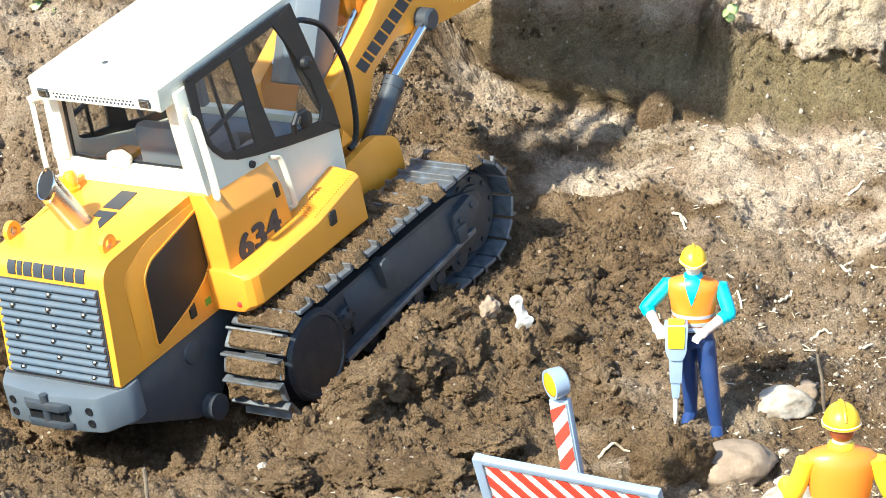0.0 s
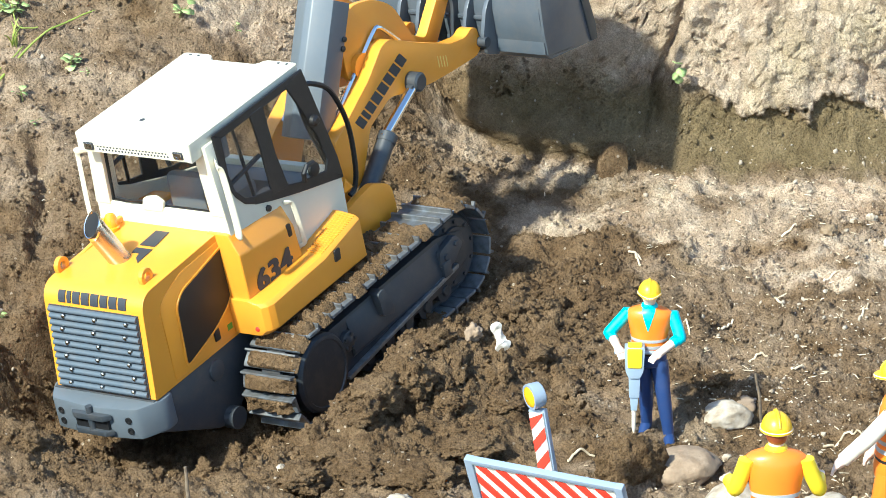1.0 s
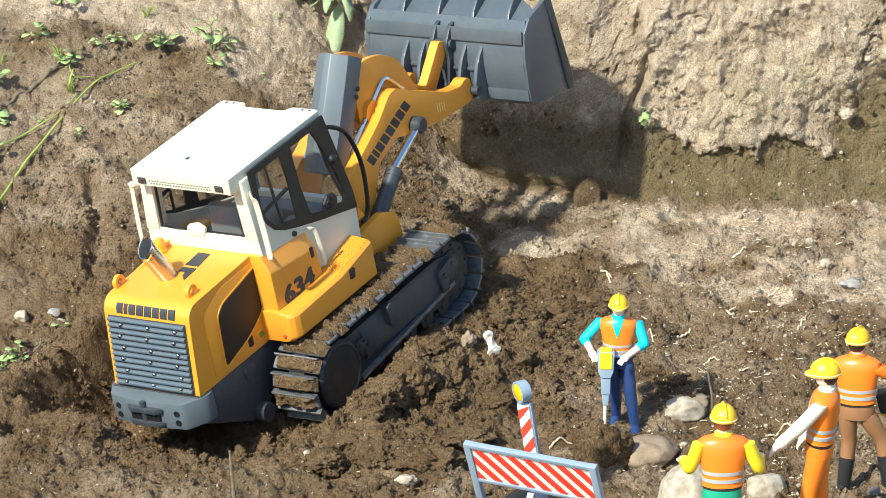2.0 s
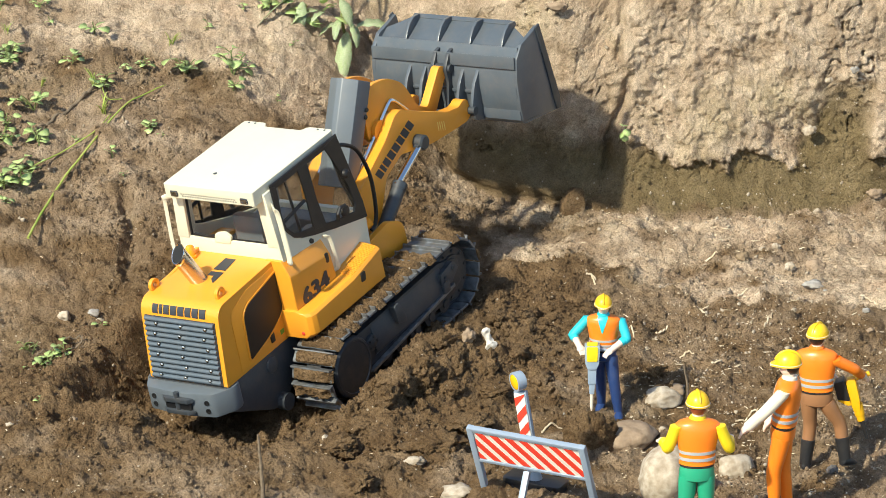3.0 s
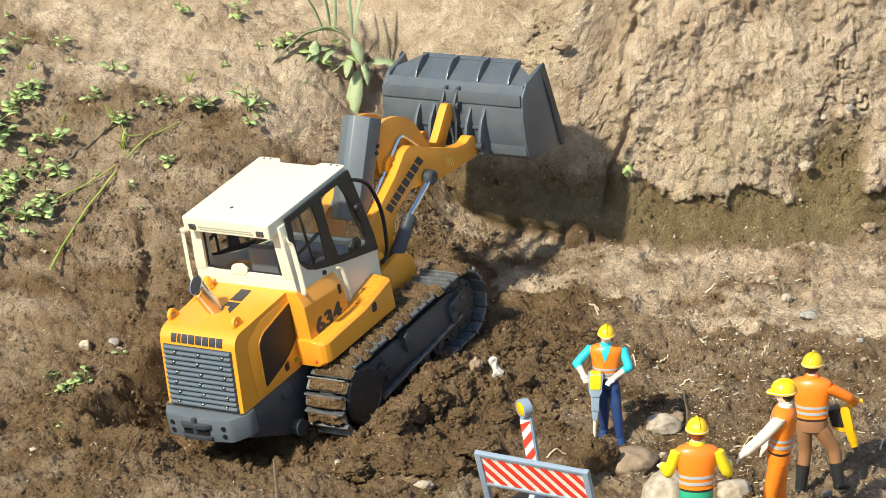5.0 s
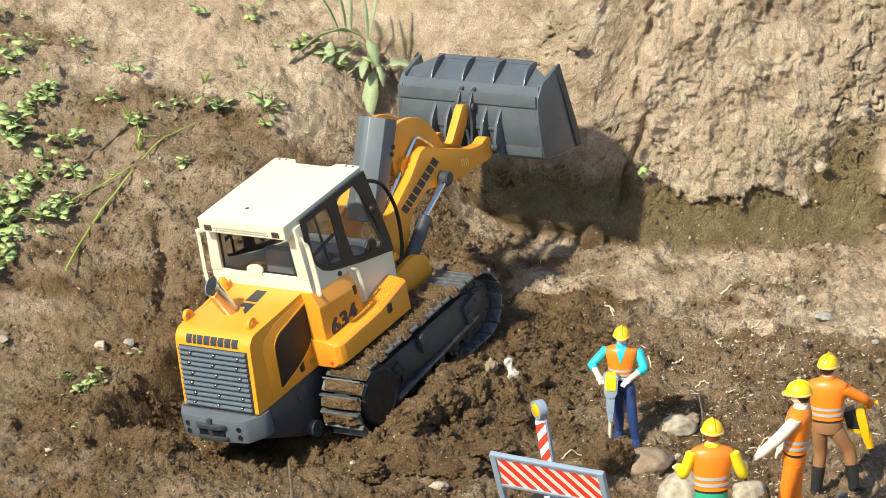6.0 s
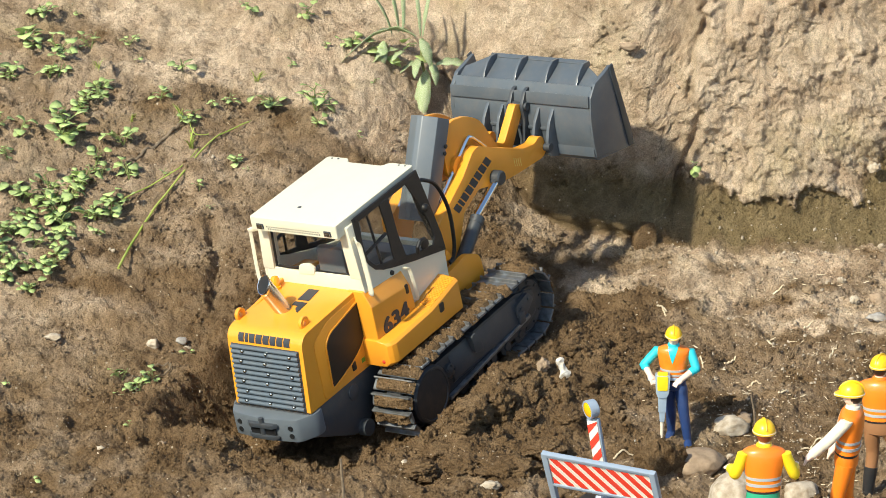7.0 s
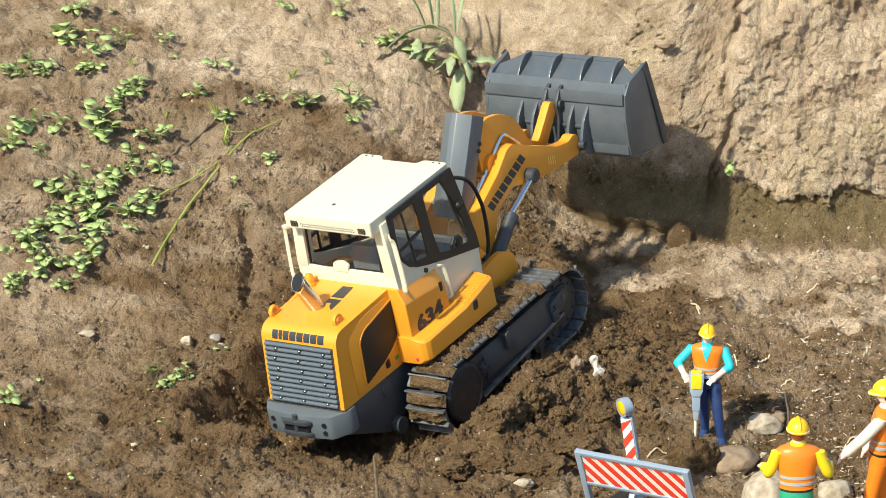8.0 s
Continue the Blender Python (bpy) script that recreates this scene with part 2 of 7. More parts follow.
def machine_uv(x, y):
    """Along and across the loader, in its own metres."""
    dx, dy = (x - LOADER_AT[0]) / LOADER_SCALE, (y - LOADER_AT[1]) / LOADER_SCALE
    return dx * 0.530 + dy * 0.828 + 0.02, -dx * 0.828 + dy * 0.552


def foot_line(x):
    """Where the bank rises from the floor."""
    return 0.249 + 0.62 * np.minimum(smooth_max(0.115 - x, x * 0, 0.04), 0.42) + 0.006 * np.sin(19 * x + 1) + 0.012 * layers(x, x * 0 + 5, 0.05, 3, 24)


def broad(x, y):
    """The large form: floor, bank behind, slope to the west, pit and spoil round the loader."""
    s = y - foot_line(x)
    wall = np.where(s < 0.014, np.clip(s, 0, None) * 2.6, 0.0364 + (s - 0.014) * 5.0)
    wall = 0.34 - smooth_max(0.34 - wall, np.zeros_like(wall), 0.04) + np.clip(y - 0.6, 0, 3) * 0.05
    slope = np.clip(y + 0.10, 0, None) * 0.40 * ease(-0.03, -0.25, x - 0.48 * np.clip(y - 0.11, 0, 0.35))
    slope = 0.30 - smooth_max(0.30 - slope, np.zeros_like(wall), 0.05)
    slope = smooth_max(slope, np.clip(y - 0.27, 0, 0.3) * 0.95 * ease(0.03, -0.06, x), 0.02)
    z = smooth_max(np.maximum(wall, 0), slope, 0.012 + 0.05 * ease(0.10, 0.25, y)) - 0.003
    u, v = machine_uv(x, y)
    bed = LOADER_AT[2] + (0.1818 * (x - LOADER_AT[0]) + 0.1003 * (y - LOADER_AT[1])) / 0.978 + 0.0060
    inside = ease(-3.4, -2.4, u) * ease(2.9, 2.0, u) * ease(1.75, 1.25, v) * ease(-1.95, -1.35, v)
    z = z * (1 - inside) + np.minimum(bed, z) * inside
    # spoil pushed up beside the track
    z = z + 0.022 * np.exp(-((v + 2.05) / 0.42) ** 2) * ease(-2.3, -1.2, u) * ease(0.9, 0.0, u)
    z = z + 0.012 * np.exp(-((v + 2.5) / 0.7) ** 2) * ease(-2.6, -1.2, u) * ease(0.9, -0.2, u)
    # a cleft behind the machine
    t = np.clip((CLEFT_A[1] - y) / (CLEFT_A[1] - CLEFT_B[1]), 0, 1)
    side = x - CLEFT_A[0] - t * (CLEFT_B[0] - CLEFT_A[0]) - 0.008 * layers(x * 0 + 4, y, 0.03, 3, 27)
    z = z - 0.010 * ease(0.009, 0.001, np.abs(side)) * ease(CLEFT_A[1] + 0.01, CLEFT_A[1] - 0.02, y) * ease(CLEFT_B[1] - 0.015, CLEFT_B[1] + 0.02, y)
    return z


def freshness(x, y):
    """1 where the soil was dug and lies in clods, 0 where it is trodden or washed smooth."""
    u, v = machine_uv(x, y)
    f = ease(-4.4, -3.0, u + 0.4 * layers(x, y, 0.05, 3, 31)) * ease(3.4, 2.2, u) * ease(-4.2, -3.0, v + 1.6 * layers(x, y, 0.06, 3, 32)) * ease(3.6, 2.2, v)
    f = f * (1 - 0.6 * ease(1.1, 2.2, v + 0.8 * layers(x, y, 0.05, 3, 33)))
    return np.maximum(f, 0.35 * ease(0.10, 0.05, np.hypot((x + 0.03) * 0.9, y - 0.285) + 0.03 * layers(x, y, 0.05, 3, 34)))


def relief(x, y, z0):
    """Height of the lumps on the broad form."""
    w = y + z0 * 1.1
    fr = freshness(x, y)
    h = 0.012 * layers(x, w, 0.10, 3, 3) + 0.006 * layers(x, w, 0.03, 4, 5)
    wx = x + 0.010 * layers(x, w, 0.025, 3, 8) + 0.003 * layers(x, w, 0.006, 2, 18)
    wy = w + 0.010 * layers(x, w, 0.025, 3, 9) + 0.003 * layers(x, w, 0.006, 2, 19)
    patch = np.clip(0.55 + 1.3 * layers(x, w, 0.07, 2, 21), 0.1, 1.2)
    rough = layers(wx, wy, 0.020, 5, 22, 0.62)
    h = h + fr * patch * (0.012 * lumps(wx, wy, 0.036, 11) + 0.005 * lumps(wx, wy, 0.017, 12) + 0.0020 * lumps(wx, wy, 0.0075, 13) - 0.008)
    h = h + fr * (0.006 * rough + 0.007 * np.clip(layers(wx, wy, 0.028, 3, 23), -0.1, 1))
    h = h + (1 - fr) * (0.0075 * rough + patch * 0.0030 * lumps(wx, wy, 0.011, 14) + 0.010 * np.clip(layers(wx, wy, 0.05, 3, 15), 0, 1))
    h = h + (0.0026 + 0.003 * fr) * layers(x, w, 0.009, 3, 16, 0.8)
    return h


def ground_height(x, y):
    x, y = np.asarray(x, float), np.asarray(y, float)
    z0 = broad(x, y)
    face = ease(0.0, 0.02, y - foot_line(x)) * ease(-0.18, -0.06, x)
    return z0 + relief(x, y, z0) * ease(3.0, 0.8, np.hypot(x, y)) * (1 - 0.6 * face)
# -- end of terrain shape --


def spaced(a, b, step, far, grow=1.16):
    """Even steps from a to b, then ever wider ones out to far on both sides."""
    mid = list(np.arange(a, b, step))
    lo, hi, d = [a], [mid[-1]], step
    while hi[-1] < far:
        d *= grow
        lo.append(lo[-1] - d)
        hi.append(hi[-1] + d)
    return np.array(lo[:0:-1] + mid + hi[1:])


def soil_material():
    m = bpy.data.materials.new("soil")
    m.use_nodes = True
    n, l = m.node_tree.nodes, m.node_tree.links
    b = n["Principled BSDF"]
    geo = n.new("ShaderNodeNewGeometry")
    dry = n.new("ShaderNodeAttribute")
    dry.attribute_name = "dryness"
    damp = n.new("ShaderNodeAttribute")
    damp.attribute_name = "dampness"

    def noise_at(scale, detail=8, rough=0.6):
        t = n.new("ShaderNodeTexNoise")
        t.inputs["Scale"].default_value, t.inputs["Detail"].default_value, t.inputs["Roughness"].default_value = scale, detail, rough
        l.new(geo.outputs["Position"], t.inputs["Vector"])
        return t.outputs["Fac"]

    def mapped(value, a, c, lo=0.0, hi=1.0):
        t = n.new("ShaderNodeMapRange")
        for k, x in (("From Min", a), ("From Max", c), ("To Min", lo), ("To Max", hi)):
            t.inputs[k].default_value = x
        l.new(value, t.inputs["Value"])
        return t.outputs["Result"]

    def mixed(fac, a, c):
        t = n.new("ShaderNodeMix")
        t.data_type = "RGBA"
        l.new(fac, t.inputs["Factor"])
        for k, x in ((6, a), (7, c)):
            if isinstance(x, tuple):
                t.inputs[k].default_value = (*x, 1)
            else:
                l.new(x, t.inputs[k])
        return t.outputs[2]

    moist = mixed(mapped(noise_at(45), 0.35, 0.65), (0.136, 0.084, 0.042), (0.226, 0.148, 0.080))
    sandy = mixed(mapped(noise_at(60), 0.35, 0.65), (0.47, 0.35, 0.24), (0.70, 0.555, 0.41))
    sandy = mixed(mapped(noise_at(14, 4), 0.54, 0.72, 0.0, 0.40), sandy, (0.47, 0.39, 0.22))
    sandy = mixed(mapped(noise_at(19, 5), 0.30, 0.46, 0.5, 0.0), sandy, (0.43, 0.285, 0.185))
    wet = mixed(mapped(noise_at(35), 0.35, 0.65), (0.165, 0.120, 0.058), (0.26, 0.195, 0.105))
    col = mixed(damp.outputs["Fac"], mixed(dry.outputs["Fac"], moist, sandy), wet)
    grain = mapped(noise_at(800, 5, 0.75), 0.3, 0.7, 0.62, 1.34)
    blot = mapped(noise_at(160, 5, 0.6), 0.3, 0.7, 0.85, 1.12)
    mul = n.new("ShaderNodeMath")
    mul.operation = "MULTIPLY"
    l.new(grain, mul.inputs[0])
    l.new(blot, mul.inputs[1])
    hsv = n.new("ShaderNodeHueSaturation")
    l.new(mul.outputs["Value"], hsv.inputs["Value"])
    l.new(col, hsv.inputs["Color"])
    # pale grit and crumbs
    vor = n.new("ShaderNodeTexVoronoi")
    vor.inputs["Scale"].default_value = 260
    l.new(geo.outputs["Position"], vor.inputs["Vector"])
    tone = n.new("ShaderNodeSeparateColor")
    l.new(vor.outputs["Color"], tone.inputs["Color"])
    pick = mapped(tone.outputs["Red"], 0.93, 0.95)
    small = mapped(vor.outputs["Distance"], 0.30, 0.22)
    grit = n.new("ShaderNodeMath")
    grit.operation = "MULTIPLY"
    l.new(pick, grit.inputs[0])
    l.new(small, grit.inputs[1])
    out = mixed(grit.outputs["Value"], hsv.outputs["Color"], (0.42, 0.34, 0.25))
    # dark specks: shade of small pits and root holes painted in, and bits of humus
    out = mixed(mapped(noise_at(310, 6, 0.7), 0.335, 0.29, 0.0, 0.55), out, (0.075, 0.052, 0.030))
    l.new(out, b.inputs["Base Color"])
    b.inputs["Roughness"].default_value = 0.95
    b.inputs["Specular IOR Level"].default_value = 0.15
    # crumbs of two sizes and grain, in the relief
    def crumbs(scale):
        t = n.new("ShaderNodeTexVoronoi")
        t.inputs["Scale"].default_value = scale
        warp = n.new("ShaderNodeVectorMath")
        warp.operation = "MULTIPLY_ADD"
        wob = n.new("ShaderNodeTexNoise")
        wob.inputs["Scale"].default_value = scale * 1.3
        l.new(geo.outputs["Position"], wob.inputs["Vector"])
        l.new(wob.outputs["Color"], warp.inputs[0])
        warp.inputs[1].default_value = (0.9 / scale,) * 3
        l.new(geo.outputs["Position"], warp.inputs[2])
        l.new(warp.outputs["Vector"], t.inputs["Vector"])
        return mapped(t.outputs["Distance"], 0.0, 0.75, 1.0, 0.0)

    bump = None
    for height, dist, strength in ((noise_at(380, 8, 0.66), 0.0044, 0.85), (crumbs(620), 0.0012, 0.85), (noise_at(1500, 6, 0.8), 0.0007, 0.8)):
        bp = n.new("ShaderNodeBump")
        bp.inputs["Strength"].default_value, bp.inputs["Distance"].default_value = strength, dist
        l.new(height, bp.inputs["Height"])
        if bump:
            l.new(bump, bp.inputs["Normal"])
        bump = bp.outputs["Normal"]
    l.new(bump, b.inputs["Normal"])
    return m


SOIL = soil_material()


def crust_cover(x, y, z):
    """1 where the pale crust stands out over the damp foot of the bank, with a ragged rim, 0 elsewhere."""
    edge = 0.083 - 0.032 * ease(0.15, 0.22, x) + 0.012 * ease(0.24, 0.34, x) + 0.026 * layers(x, x * 0 + 2, 0.07, 5, 41, 0.6) + 0.012 * layers(x, z, 0.014, 3, 40, 0.7)
    crack = 0.122 + 0.16 * (z - 0.07) + 0.030 * layers(x * 0 + 1, z, 0.06, 4, 42, 0.6)
    gap = ease(0.018, 0.030, np.abs(x - 0.352 - 0.25 * (z - 0.08) + 0.02 * layers(x, z, 0.04, 3, 48)))
    gap = np.maximum(gap, ease(0.12, 0.14, z))
    return ease(-0.002, 0.005, z - edge) * ease(-0.002, 0.004, x - crack) * ease(0.0, 0.006, y - foot_line(x)) * gap


def soil_zones(x, y, z, crust):
    """How dry (pale, sandy) and how damp (dark, olive) the soil is at each place."""
    fr = freshness(x, y)
    n1, n2 = layers(x, y + z, 0.12, 5, 51), layers(x, y + z, 0.03, 4, 52)
    low = 0.150 - 0.075 * ease(0.15, 0.23, x) + 0.03 * ease(0.06, 0.0, x)
    off = y - foot_line(x)
    strip = ease(low - 0.008, low + 0.014, y + 0.05 * n1 + 0.045 * n2) * ease(0.008, -0.004, off + 0.012 * n2) * ease(-0.07, 0.0, x + 0.1 * n1)
    strip = strip * np.clip(0.62 + 0.35 * n1 + 0.5 * n2, 0.1, 0.85)
    ledge = 0.9 * ease(-0.02, 0.012, z - 0.145 + 0.25 * (x + 0.25) + 0.05 * n1) * ease(0.02, -0.04, x)
    west = 0.30 * ease(-0.12, -0.22, x + 0.1 * n1) * (1 - fr) * (0.15 + 0.85 * ease(-0.12, 0.10, y + 0.1 * n1))
    pale = 0.07 + 0.10 * ease(0.08, 0.16, x) + 0.22 * np.clip(n1, -0.4, 1)
    dry = np.maximum.reduce([strip, ledge, west + pale, crust, 0.86 * ease(0.055, 0.09, z) * ease(-0.14, -0.06, x)])
    dry = np.clip(dry + 0.5 * n2 * (1 - fr), 0, 1) * (1 - 0.8 * fr)
    wet = ease(-0.002, 0.008, off + 0.012 * n2) * (1 - crust) * ease(-0.04, 0.06, x) * ease(0.095, 0.065, z + 0.03 * n1 - 0.05 * ease(0.28, 0.36, x)) * np.clip(0.8 + n1, 0, 1)
    return dry, wet


def build_ground():
    xs = spaced(-0.56, 0.50, 0.0017, 400)
    fine = np.concatenate([np.arange(-0.41, 0.05, 0.0017), np.arange(0.05, 0.236, 0.0013), np.arange(0.236, 0.330, 0.00033), np.arange(0.330, 0.37, 0.0008), np.arange(0.37, 0.60, 0.003)])
    tail = spaced(0.0, 0.003, 0.0017, 400)
    ys = np.concatenate([fine[0] + tail[tail < 0], fine, fine[-1] + tail[tail > 0.002]])
    x, y = np.meshgrid(xs, ys)
    # the rows swing back with the foot of the bank
    y = y + 0.62 * np.minimum(smooth_max(0.115 - x, x * 0, 0.04), 0.22) * ease(0.02, 0.236, y)
    z = ground_height(x, y)
    steep = ease(0.03, 0.06, z) * ease(-0.10, 0.02, x) * ease(0.0, 0.008, y - foot_line(x))
    # the pale crust of the bank stands out over the damp foot with a ragged lower edge
    crust = crust_cover(x, y, z)
    up = broad(x, y)
    wx, wz = x + 0.008 * layers(x, up, 0.02, 3, 71), up + 0.008 * layers(x, up, 0.02, 3, 72)
    fold = np.abs(layers(wx, wz, 0.055, 4, 73, 0.6))
    pits = np.clip(lumps(wx, wz, 0.014, 45) - 0.6, 0, 1) * np.clip(0.4 + 2.5 * layers(x, up, 0.08, 2, 74), 0, 1)
    seam = np.abs(layers(wx * 1.6, wz * 0.6, 0.07, 4, 76, 0.6))
    cleft = x - 0.146 - 0.16 * (z - 0.08) - 0.016 * layers(x * 0 + 3, up, 0.05, 4, 77, 0.6)
    split = ease(0.006, 0.0, np.abs(cleft)) * np.clip(0.8 + 1.4 * layers(x * 0 + 8, up, 0.03, 2, 78), 0.2, 1.2) + 0.45 * ease(0.004, -0.004, cleft)
    flake = ease(-0.02, 0.02, layers(wx, wz, 0.035, 4, 79, 0.6)) + 0.35 * ease(-0.015, 0.015, layers(wx, wz, 0.016, 4, 80, 0.75))
    chips = layers(wx, wz * 0.8, 0.013, 5, 83, 0.74)
    rough = (0.011 * layers(x, up, 0.08, 3, 44, 0.55) - 0.004 * fold + 0.0036 * chips - 0.003 * np.abs(layers(wx, wz, 0.024, 4, 84, 0.62)) - 0.0016 * pits * np.clip(0.2 + 3 * layers(x, up, 0.05, 2, 82), 0, 1) - 0.013 * split + 0.0010 * flake
             - 0.009 * ease(0.016, 0.0, seam) * np.clip(0.3 + 2 * layers(x, up, 0.09, 2, 81), 0, 1) + 0.0018 * layers(x, up, 0.0050, 2, 46, 0.9))
    # the bank bulges forward behind the bucket
    bulge = 0.020 * ease(-0.16, -0.02, x) * ease(0.15, 0.11, x) * ease(0.004, 0.045, z) * ease(0.0, 0.01, y - foot_line(x))
    y2 = y - crust * (0.0065 + 0.005 * layers(x, z, 0.03, 3, 43)) - steep * rough * (0.75 + 0.35 * crust) - bulge
    me = bpy.data.meshes.new("ground")
    ny, nx = x.shape
    me.vertices.add(nx * ny)
    me.vertices.foreach_set("co", np.stack([x, y2, z], -1).astype(np.float32).ravel())
    k = (np.arange(ny - 1)[:, None] * nx + np.arange(nx - 1)[None]).ravel()
    quads = np.stack([k, k + 1, k + 1 + nx, k + nx], 1).astype(np.int32)
    me.loops.add(quads.size)
    me.loops.foreach_set("vertex_index", quads.ravel())
    me.polygons.add(len(quads))
    me.polygons.foreach_set("loop_start", np.arange(0, quads.size, 4, dtype=np.int32))
    me.update(calc_edges=True)
    me.shade_smooth()
    dry, wet = soil_zones(x, y, z, crust)
    for name, v in (("dryness", dry), ("dampness", wet)):
        me.attributes.new(name, "FLOAT", "POINT").data.foreach_set("value", v.astype(np.float32).ravel())
    me.materials.append(SOIL)
    ob = new("ground", me)
    tagged(ob, "brown earth with dug clods, a dry sandy strip and a crusted bank", "ground", kind="structure")
    return ob


ground = build_ground()


def lump_shape(rng, level, rough, crumbly=0.0, worn=0.0):
    """A broken, lumpy stone or clod of about unit radius: points and triangles."""
    bm = bmesh.new()
    bmesh.ops.create_icosphere(bm, subdivisions=level, radius=1.0)
    v = np.array([p.co[:] for p in bm.verts])
    f = np.array([[p.index for p in q.verts] for q in bm.faces])
    bm.free()
    off = Vector(rng.uniform(-50, 50, 3))
    if crumbly:
        v = v * (1 + crumbly * np.array([noise.fractal(Vector(p * 1.5) + off, 0.55, 2.2, 5) for p in v]))[:, None]
    for _ in range(0 if crumbly else 5):
        # knock off a flat facet
        n = rng.normal(size=3)
        n /= np.linalg.norm(n)
        d = v @ n
        v = v - np.outer(np.clip(d - rng.uniform(0.45, 0.8) - worn, 0, None) * 0.9, n)
    v = v * (1 + rough * np.array([noise.noise(Vector(p * 2.3) + off) + 0.7 * noise.noise(Vector(p * 5.5) + off) for p in v]))[:, None]
    return v * rng.uniform(0.65, 1.3, 3), f


def turned(rng):
    q = rng.normal(size=4)
    q /= np.linalg.norm(q)
    w, x, y, z = q
    return np.array([[1 - 2 * (y * y + z * z), 2 * (x * y - z * w), 2 * (x * z + y * w)],
                     [2 * (x * y + z * w), 1 - 2 * (x * x + z * z), 2 * (y * z - x * w)],
                     [2 * (x * z - y * w), 2 * (y * z + x * w), 1 - 2 * (x * x + y * y)]])


def scatter_soil(name, label, seed, count, level, size, rough, keep, mat, sunk=0.25, crumbly=0.0):
    """Loose bits strewn on the ground, joined into one mesh."""
    rng = np.random.default_rng(seed)
    shapes = [lump_shape(rng, level, rough, crumbly) for _ in range(24)]
    x, y = rng.uniform(-0.55, 0.47, count * 4), rng.uniform(-0.42, 0.285, count * 4)
    ok = rng.uniform(size=len(x)) < keep(x, y)
    x, y = x[ok][:count], y[ok][:count]
    z = ground_height(x, y)
    r = size[0] * (1 - rng.uniform(size=len(x))) ** (-1 / size[2])
    r = np.minimum(r, size[1])
    vs, fs, base = [], [], 0
    for k in range(len(x)):
        v, f = shapes[k % len(shapes)]
        vs.append(v @ turned(rng).T * r[k] + (x[k], y[k], z[k] + r[k] * (0.55 - sunk)))
        fs.append(f + base)
        base += len(v)
    vs, fs = np.concatenate(vs), np.concatenate(fs)
    me = bpy.data.meshes.new(name)
    me.vertices.add(len(vs))
    me.vertices.foreach_set("co", vs.astype(np.float32).ravel())
    me.loops.add(fs.size)
    me.loops.foreach_set("vertex_index", fs.astype(np.int32).ravel())
    me.polygons.add(len(fs))
    me.polygons.foreach_set("loop_start", np.arange(0, fs.size, 3, dtype=np.int32))
    me.update(calc_edges=True)
    me.shade_smooth()
    dry, wet = soil_zones(vs[:, 0], vs[:, 1], vs[:, 2], vs[:, 0] * 0)
    for key, v in (("dryness", dry), ("dampness", wet)):
        me.attributes.new(key, "FLOAT", "POINT").data.foreach_set("value", v.astype(np.float32))
    me.materials.append(mat)
    return tagged(new(name, me), label, "soil crumbs", kind="stuff")


def crumb_density(x, y):
    return (0.45 + 0.55 * freshness(x, y)) * np.clip(0.6 + 1.6 * layers(x, y, 0.08, 3, 61), 0.08, 1)


scatter_soil("soil_crumbs", "loose brown crumbs of earth strewn on the ground", 3, 52000, 1, (0.0005, 0.0021, 2.1), 0.55, crumb_density, SOIL, 0.2, 0.22)
scatter_soil("soil_clods", "broken brown clods of dug earth", 4, 600, 3, (0.0022, 0.0080, 2.4), 0.60,
             lambda x, y: crumb_density(x, y) * (0.04 + 0.96 * freshness(x, y)), SOIL, 0.35, 0.35)

# ---------------------------------------------------------------- crawler loader (a scale model; built in the full-size machine's metres)
MU = LOADER_SCALE
forward, leftward, upward = Vector((0.5301, 0.8279, 0.1834)), Vector((-0.8283, 0.5518, -0.0973)), Vector((-0.1818, -0.1003, 0.9782))
loader_m = Matrix.Translation(Vector(LOADER_AT)) @ Matrix((forward, leftward, upward)).transposed().to_4x4()
loader = root("crawler_loader", loader_m, "yellow and white model crawler loader with soil-caked tracks, raised grey bucket", "crawler loader")
lp = functools.partial(part, s=MU)
B = bmesh.new
FS = -Vector((0.113, 0.085, -0.061))
FRONT_SHIFT = Vector((0.113, 0.085, -0.061)) * MU


